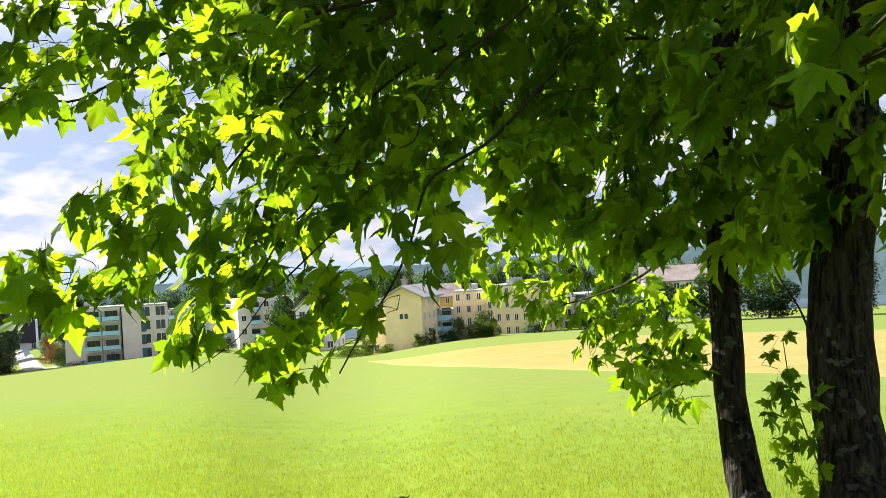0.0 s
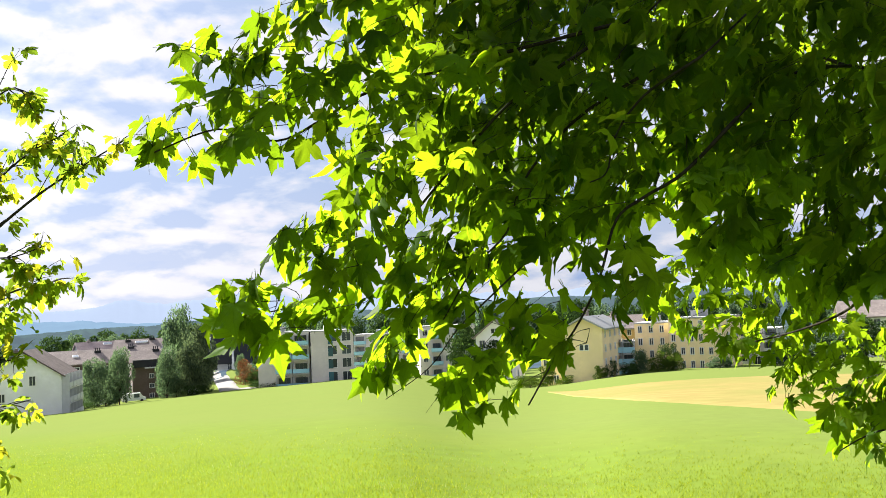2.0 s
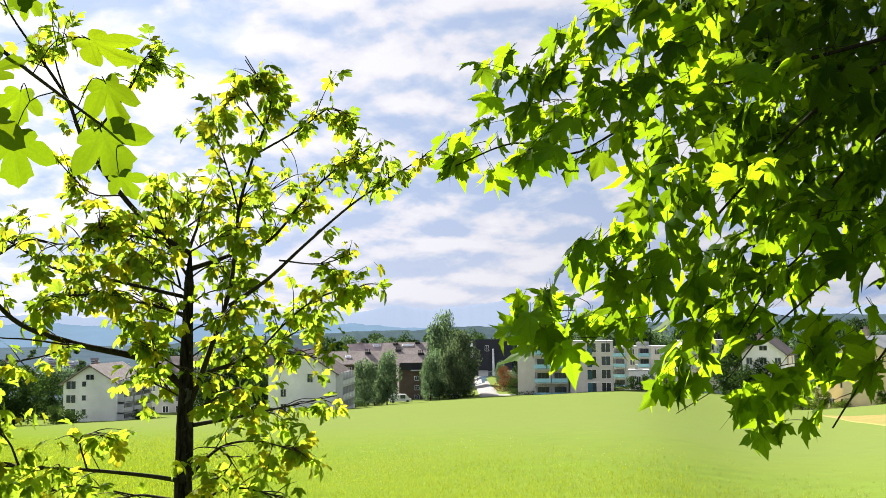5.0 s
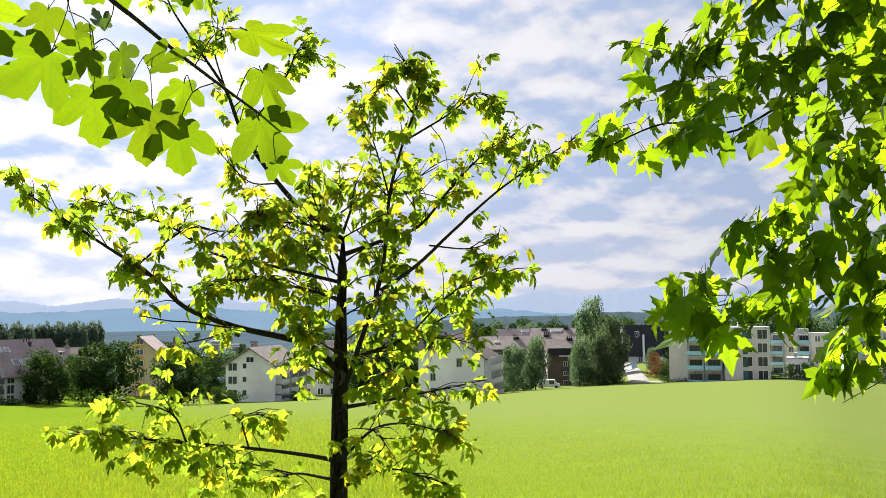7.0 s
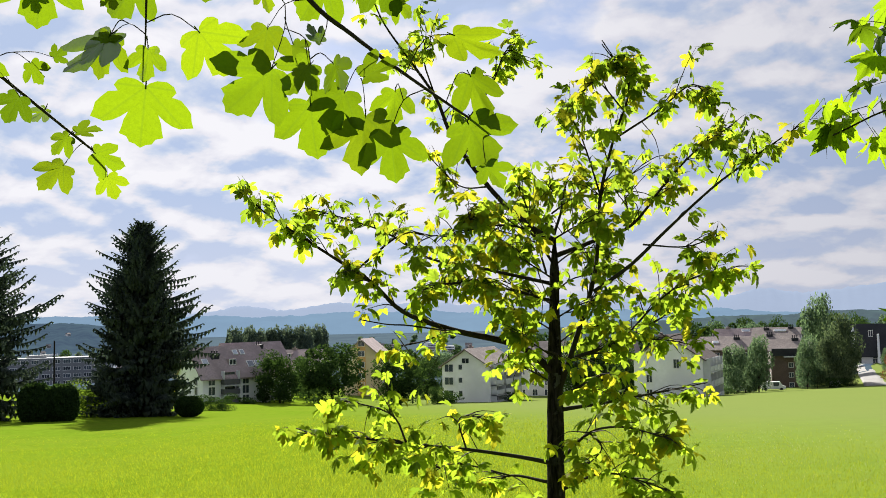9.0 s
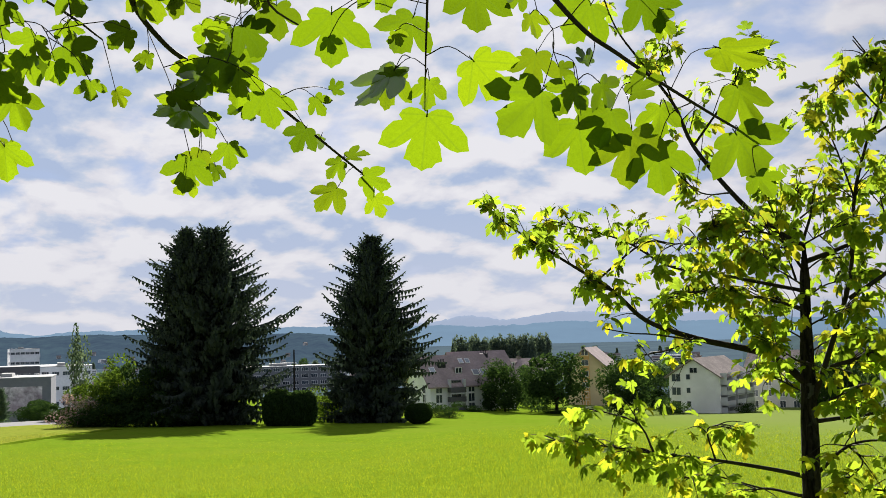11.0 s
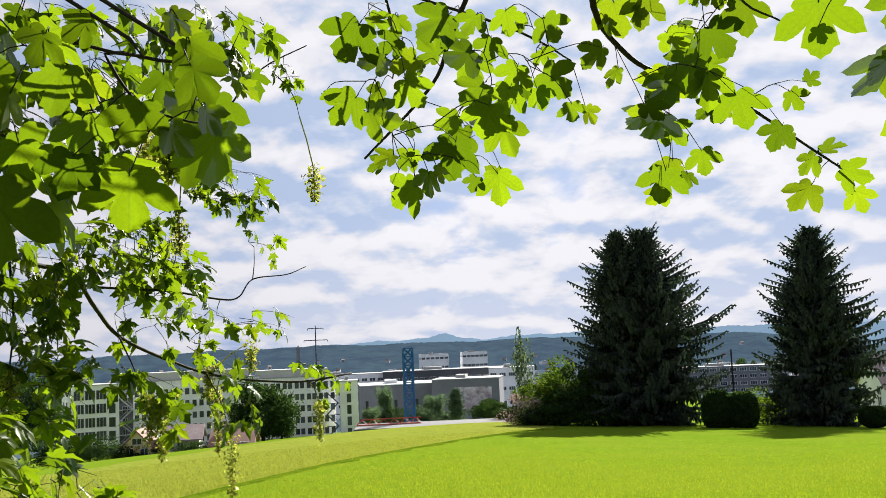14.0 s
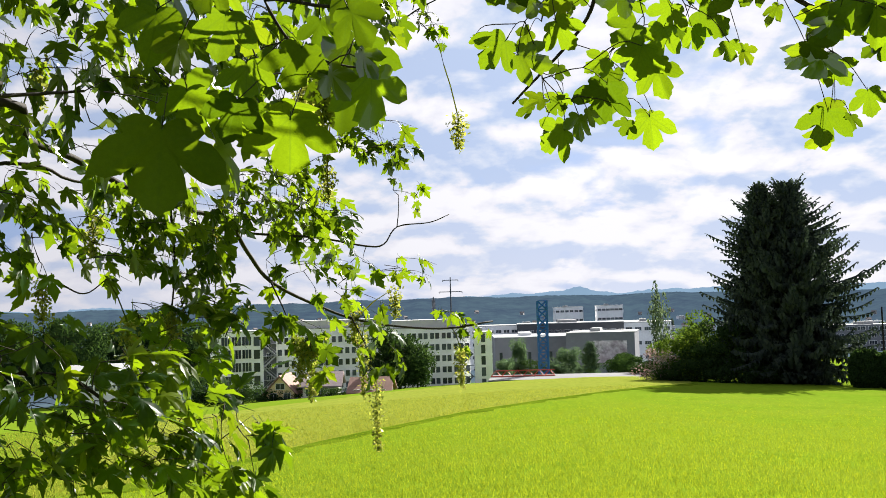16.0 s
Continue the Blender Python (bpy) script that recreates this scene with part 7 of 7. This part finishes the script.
over = limb(syc, [crotch, polar(118, 46, 1.9), polar(100, 34, 1.9), polar(86, 30, 1.95), polar(72, 29, 1.75), polar(58, 26, 1.55)], 0.05, 0.008)
joints = []
for pts, r in (([(89.5, 27, 1.95), (88.7, 23.0, 1.97), (90.9, 17.3, 2.06), (92.0, 14.7, 2.09), (95.5, 11.0, 2.14)], 0.008),
               ([(84, 28, 1.95), (83.0, 23.4, 2.03), (82.6, 18.6, 2.16), (80.7, 16.2, 2.25), (78.6, 15.0, 2.32), (75.8, 14.4, 2.38), (73.0, 12.5, 2.46), (70.3, 10.5, 2.53), (68.0, 8.8, 2.6)], 0.009),
               ([(67.5, 27, 1.68), (68.1, 18.8, 1.65), (68.1, 16.0, 1.68), (68.1, 13.2, 1.7)], 0.003),
               ([(66.5, 27, 1.65), (63.5, 22.0, 1.57), (59.7, 17.8, 1.59), (57.3, 16.1, 1.61), (54.8, 14.4, 1.62), (51.9, 12.5, 1.63), (49.6, 11.0, 1.63)], 0.006),
               ([(75, 28, 1.8), (75.4, 23.6, 1.8), (76.3, 18.9, 1.87), (74.0, 17.1, 1.87)], 0.005),
               ([(95, 31, 1.95), (95.2, 22.4, 2.01), (93.8, 17.1, 2.08), (94.0, 15.1, 2.1)], 0.005),
               ([(97, 32, 1.95), (97.8, 22.0, 2.22), (86.5, 17.5, 2.23), (83.7, 15.9, 2.23)], 0.006)):
    joints += limb(syc, [polar(*q) for q in pts], r, r * 0.3, 6, "branch", TWIG)[4:]
over_joints = joints
joints = []
low_fork = Vector((foot.x + 0.05, foot.y + 0.05, 1.7))
for pts, r, start in (([(121.2, 10.1, 2.6), (117.9, 8.8, 2.73), (115.7, 8.1, 2.87), (112.9, 6.7, 3.0), (110.0, 5.7, 3.13), (107.8, 5.1, 3.26), (106.5, 3.4, 3.4), (105.2, 1.9, 3.53), (102.7, 0.6, 3.66), (99.9, -0.4, 3.78), (95.8, -0.9, 3.89), (92.8, -0.6, 4.01)], 0.012, low_fork), ([(107.9, 5.0, 3.18), (107.0, 4.5, 3.22), (103.2, 4.2, 3.24), (100.5, 3.7, 3.28), (99.5, 3.8, 3.31), (98.7, 4.7, 3.35), (96.9, 4.9, 3.38), (95.8, 5.3, 3.41)], 0.0045, None), ([(98.6, 4.7, 3.43), (98.5, 5.5, 3.43), (98.5, 6.4, 3.42)], 0.002, None), ([(107.2, 9.0, 2.84), (103.4, 10.5, 2.86), (101.9, 11.4, 2.89), (100.6, 13.4, 2.91), (99.4, 14.9, 2.94), (98.2, 15.9, 2.96), (96.1, 16.9, 2.99)], 0.0055, None), ([(98.2, 16.0, 2.99), (98.0, 16.8, 2.98)], 0.0016, None), ([(98.2, 15.8, 2.99), (96.9, 14.4, 3.02), (96.5, 13.2, 3.04)], 0.0018, None),
                      ([(122.7, 10.3, 2.31), (119.7, 10.7, 2.39), (115.9, 11.2, 2.47)], 0.009, low_fork), ([(121.1, 7.4, 2.72), (115.8, 7.0, 2.8), (113.1, 6.5, 2.89)], 0.007, low_fork), ([(121.1, 4.0, 2.73), (119.1, 3.3, 2.75), (116.7, 2.2, 2.77), (115.4, 1.6, 2.79), (114.3, 2.3, 2.81)], 0.004, None), ([(122.3, -1.5, 2.54), (119.4, -1.9, 2.58), (116.5, -2.3, 2.62), (114.4, -3.8, 2.66), (111.7, -5.9, 2.68)], 0.009, Vector((foot.x, foot.y, 1.1))), ([(110.9, 6.0, 3.04), (110.7, 2.6, 3.05), (111.0, -0.8, 3.05), (110.5, -3.3, 3.04)], 0.004, None), ([(105.4, 1.9, 3.38), (104.5, -0.2, 3.4), (104.0, -2.3, 3.42)], 0.003, None), ([(100.8, -0.1, 3.71), (99.9, -1.9, 3.77), (99.4, -4.0, 3.84)], 0.003, None),
                      ([(112.7, 18.1, 1.7), (112.1, 15.7, 1.72), (112.8, 14.2, 1.74), (113.7, 13.1, 1.75)], 0.004, crotch), ([(110.9, 18.1, 1.69), (110.1, 15.4, 1.7), (108.6, 13.3, 1.7), (106.6, 12.6, 1.68), (105.3, 12.5, 1.67)], 0.004, crotch)):
    joints += limb(syc, ([start] if start is not None else []) + [polar(*q) for q in pts], r, max(r * 0.3, 0.001), 6, "branch", TWIG)[4:]
# these leaves hang with their faces across the light, each on its own stalk
big_leaf = []
for v, f in (leaf_shape(BROAD, 0.14, 0.10, 0.12, 0.12, 0.025, 0.25), leaf_shape(BROAD, 0.14, -0.05, 0.18, 0.12, 0.03, 0.2), leaf_shape([(x * 0.93, y) for x, y in BROAD], 0.14, 0.28, 0.10, 0.12, 0.02, 0.2)):
    b = Buf()
    b.add(v, f)
    big_leaf.append(b.mesh("leaf", SYC_LEAF, True, v))
stalks, forks = Buf(), []
for (d, leaves), behind in ((WEST_SPRAY, 0.7), (WEST_DARK_SPRAY, 0.9), (MIDDLE_SPRAY, 1.6), (SPRIG, 0.0), (EAST_SPRAY, 0.25), (EAST_TOP_SPRAY, 0.4), (NEAR_STEM_SPRAY, 0.0), (CLOSE_SPRAY, 0.35)):
    # some have a smaller leaf of the same twig close behind them
    more = [(q[0] + g.normal(0, 1.4), q[1] + g.normal(0.5, 1.0), q[2] * g.uniform(0.55, 0.85), q[3] + g.normal(0, 35), g.uniform(-60, 60), 0.12) for q in leaves for k in range(2) if g.uniform() < behind - k]
    for az, el, size, lean, turn, back in [(*q, 0.0) for q in leaves] + more:
        at = polar(az, el, d + back + g.normal(0, 0.03))
        size = min(size * 0.95, 0.080) if d > 1.9 else size * 1.05
        ahead = (at - Vector((0, 0, EYE))).normalized()
        right = Vector((math.cos(radians(az)), math.sin(radians(az)), 0))
        up = right.cross(ahead)
        y = (right * math.sin(radians(lean)) + up * math.cos(radians(lean)) + ahead * g.normal(0, 0.25)).normalized()
        z = (ahead - y * ahead.dot(y)).normalized() * (-1 if g.uniform() < 0.5 else 1)
        z = Matrix.Rotation(radians(turn), 3, y) @ z
        x = y.cross(z)
        m = Matrix([[*(c[r] * size for c in (x, y, z)), at[r]] for r in range(3)] + [[0, 0, 0, 1]])
        part("leaf", big_leaf[int(g.integers(0, 3))], syc, m=m)
        jn = min(over_joints + joints + forks, key=lambda q: (q - at).length + 0.5 * max(0.0, at.z - q.z))
        bend = at - y * 0.3 * min(size, (jn - at).length)
        stalks.tube(curve([jn, jn.lerp(bend, 0.6) + Vector((0, 0, 0.01)), at], 3), [0.0010] * 3 + [0.0008] * 4, 4)
        forks += [jn.lerp(bend, 0.35) + Vector((0, 0, 0.007)), jn.lerp(bend, 0.6) + Vector((0, 0, 0.01))]
part("leaf_stalk", stalks.mesh("leaf_stalk", TWIG, True), syc, kind="stuff")
for outline, d, deep, n, size, singles, facing in (
        (SYC_NEAR, 1.75, 0.08, 8, 0.088, 8, 0.7), (SYC_RIGHT, 3.15, 0.18, 140, 0.050, 20, 0.1), (SYC_ALONG, 3.45, 0.15, 60, 0.046, 20, 0.1), (SYC_HANGING, 3.35, 0.12, 30, 0.062, 20, 0.3),
        (SYC_RACEMES, 3.8, 0.10, 24, 0.058, 20, 0.3), (SYC_MIDDLE, 2.95, 0.15, 170, 0.052, 20, 0.1), (SYC_COLUMN, 2.95, 0.15, 84, 0.058, 20, 0.3), (SYC_SIDE, 2.65, 0.15, 56, 0.052, 0, 0.1),
        (SYC_LOW, 2.5, 0.16, 250, 0.062, 30, 0.3), (SYC_HIGH, 2.6, 0.2, 330, 0.062, 0, 0.2), (SYC_TWIGS, 3.05, 0.12, 46, 0.042, 10, 0.1), (SYC_TUFT, 3.42, 0.03, 8, 0.036, 8, 0.3),
        (SYC_UPPER_TWIG, 3.0, 0.03, 12, 0.036, 12, 0.2), (SYC_END, 3.95, 0.05, 12, 0.05, 12, 0.2)):
    bough(syc, outline, d, deep, n, size, joints, "broad" if outline is SYC_NEAR else "lobed", SYC_LEAF, g, singles, lean=(0.6, -0.15), length=0.11, per_twig=3, facing=facing, twig_r=0.0014, reach=0.09, sunward=0.2 if outline is SYC_LOW else 0.45, down=0.45 if outline in (SYC_LOW, SYC_COLUMN) else 1.0)
# unseen crown added overhead and behind, to dim the light on the near leaves
SYC_SHADE_CROWN = [(az, el, d, 0.55, 0.4, 90) for az, el, d in (
    (120, 40, 2.8), (150, 35, 2.6), (180, 35, 2.8), (210, 40, 2.8), (165, 55, 2.2), (125, 60, 2.4), (200, 60, 2.2), (240, 45, 3.0), (150, 20, 3.0), (185, 15, 3.2), (215, 18, 3.4), (135, 28, 3.4), (250, 25, 3.2), (270, 40, 3.2))]
clumps_of_leaves(syc, SYC_SHADE_CROWN, list(stem[12:]) + list(over[:8]), "broad", SYC_LEAF, 0.12, g, 0, 0.8, 0.45, 1.2, more=1.2)
for az, el, d, h in ((100.1, -1.0, 3.8, 0.22), (99.4, -3.6, 3.82, 0.24), (103.4, -1.4, 3.37, 0.17), (104.0, -1.2, 3.37, 0.13), (117.5, 12.5, 2.66, 0.10), (106.6, 11.7, 1.83, 0.06), (113.2, 0.1, 2.91, 0.09), (117.2, 2.2, 2.83, 0.10),
                     (98.5, 1.4, 3.64, 0.10), (96.0, 10.5, 2.95, 0.09), (102.9, 7.9, 3.03, 0.10), (107.2, 12.0, 1.93, 0.07), (94.7, -2.0, 3.91, 0.14), (100.6, 0.4, 3.75, 0.12), (109.0, 4.4, 2.95, 0.10), (114.8, 5.2, 2.9, 0.09), (111.0, 0.6, 2.95, 0.09)):
    p = polar(az, el, d)
    b = Buf()
    near = min(over_joints + joints, key=lambda q: (q - p).length + 0.6 * max(0.0, p.z - q.z))
    stalk = [near, near.lerp(p, 0.5) + Vector((0, 0, 0.01)), p] if (near - p).length < 0.22 else [p + Vector((0, 0, 0.05)), p]
    b.tube(stalk + [p - Vector((0, 0, h))], [0.0018] * len(stalk) + [0.001], 4)
    for i in range(int(90 + 1500 * h)):
        t = g.uniform(0, 1)
        c = np.array(p) + np.array([0, 0, -h * t]) + g.normal(0, 0.011 * (1.25 - 0.6 * t), 3)
        u, w = g.normal(size=3), g.normal(size=3)
        u, w = u / np.linalg.norm(u) * 0.0065, w / np.linalg.norm(w) * 0.0065
        b.add([c - u, c + w, c + u, c - w * 0.5], [(0, 1, 2, 3)])
    part("raceme", b.mesh("raceme", RACEME), syc, "hanging yellow-green raceme")
b = Buf()
b.add(np.array(polar(98.0, 16.9, 2.98)) + 0.012 * np.array([(0, 0, -1), (0.5, 0, 0.2), (0, 0.5, 0.2), (-0.5, 0, 0.2), (0, -0.5, 0.2), (0, 0, 1.2)]), [(0, 2, 1), (0, 3, 2), (0, 4, 3), (0, 1, 4), (5, 1, 2), (5, 2, 3), (5, 3, 4), (5, 4, 1)])
part("bud", b.mesh("bud", RED_STEEL, True), syc, "small reddish bud")

weed = thing("weed", "leafy green weed standing in the meadow grass", "weed", pose(0, 0, 0))
top = polar(3.3, -13.1, 2.6)
root = stand(3.1, 2.6, 0.05)
stalk = limb(weed, [root, root.lerp(top, 0.5) + Vector((0.02, 0, 0)), top], 0.004, 0.0015, 5, "stem", TWIG)
P, O = [], []
for i in range(46):
    q = stalk[min(int(len(stalk) * g.uniform(0.35, 1.0)), len(stalk) - 1)]
    P.append(tuple(q + Vector((g.normal(0, 0.012), g.normal(0, 0.012), 0))))
    O.append(tuple(Vector((g.normal(), g.normal(), 0.7)).normalized()))
P, O = np.array(P), np.array(O)
put_leaves(weed, "broad", BUSH_LEAF, P, hang_matrices(g, P, O, 0.035, 0.2, 0.4), 46, g)

# ---- grass ----
def blades(name, label, mat, count, r0, r1, az0, az1, high, keep, lift=0.0, seed=1, thin=1.0):
    g = np.random.default_rng(seed)
    r = r0 * (r1 / r0) ** g.uniform(0, 1, count)
    az = g.uniform(az0, az1, count)
    x, y = -np.sin(np.radians(az)) * r, np.cos(np.radians(az)) * r
    ok = np.array([keep(a, c) for a, c in zip(x, y)])
    r, az, x, y = r[ok], az[ok], x[ok], y[ok]
    z = np.array([ground(a, c) for a, c in zip(x, y)]) + lift
    n = len(r)
    h = high * g.uniform(0.6, 1.25, n)
    w = (0.00035 * r + 0.003) * thin
    a = g.uniform(0, math.pi, n)
    dx, dy = np.cos(a) * w, np.sin(a) * w
    lx, ly = g.normal(0, 0.6, n) * h, g.normal(0, 0.6, n) * h
    v = np.stack([np.stack([x - dx, y - dy, z - 0.03], 1), np.stack([x + dx, y + dy, z - 0.03], 1), np.stack([x + lx, y + ly, z + h], 1)], 1).reshape(-1, 3)
    b = Buf()
    b.add(v, np.arange(3 * n).reshape(-1, 3).tolist())
    return tagged(new(name, b.mesh(name, mat)), label, "grass", kind="stuff")


def before_barley(x, y):
    u = (-28 - x) / 87
    return not (0 < u < 1.0) or y > -11.0 + 14.0 * u + 23.0 * u * u


def rough_grass(x, y):
    """The rough grass near by, with a wavy edge; the meadow beyond it is mown."""
    az = bearing(x, y)
    far = float(np.interp(az, [-30, 0, 10, 20, 32, 40, 50], [14, 15.5, 17.5, 23, 35, 55, 80]))
    return before_barley(x, y) and math.hypot(x, y) < far * (0.95 + 0.15 * noise.noise((az * 0.6, 0, 0)) + 0.9 * noise.noise((x * 7.3, y * 7.3, 3)))


blades("grass", "bright green grass blades of the meadow", GRASS, 460000, 7.5, 60, -32, 38, 0.040, rough_grass, 0.0, 1, 0.55)


def seeding(x, y):
    """A ragged band of seeding grass where the rough grass ends."""
    return rough_grass(x, y) and not rough_grass(x * 1.35, y * 1.35) and noise.noise((x * 0.35, y * 0.35, 8)) > -0.1


blades("grass", "pale seeding grass along the edge of the rough strip", SEED_HEADS, 42000, 9, 70, 2, 48, 0.055, seeding, 0.0, 5, 0.45)
blades("grass", "bright green longer grass blades of the meadow", GRASS, 560000, 7.5, 90, 36, 125, 0.075, rough_grass, 0.0, 3, 0.70)
blades("barley", "yellow-green barley ears of the taller field", BARLEY, 130000, 26, 110, 76, 118, 0.12, lambda x, y: not before_barley(x, y), 0.04, 2, 0.65)
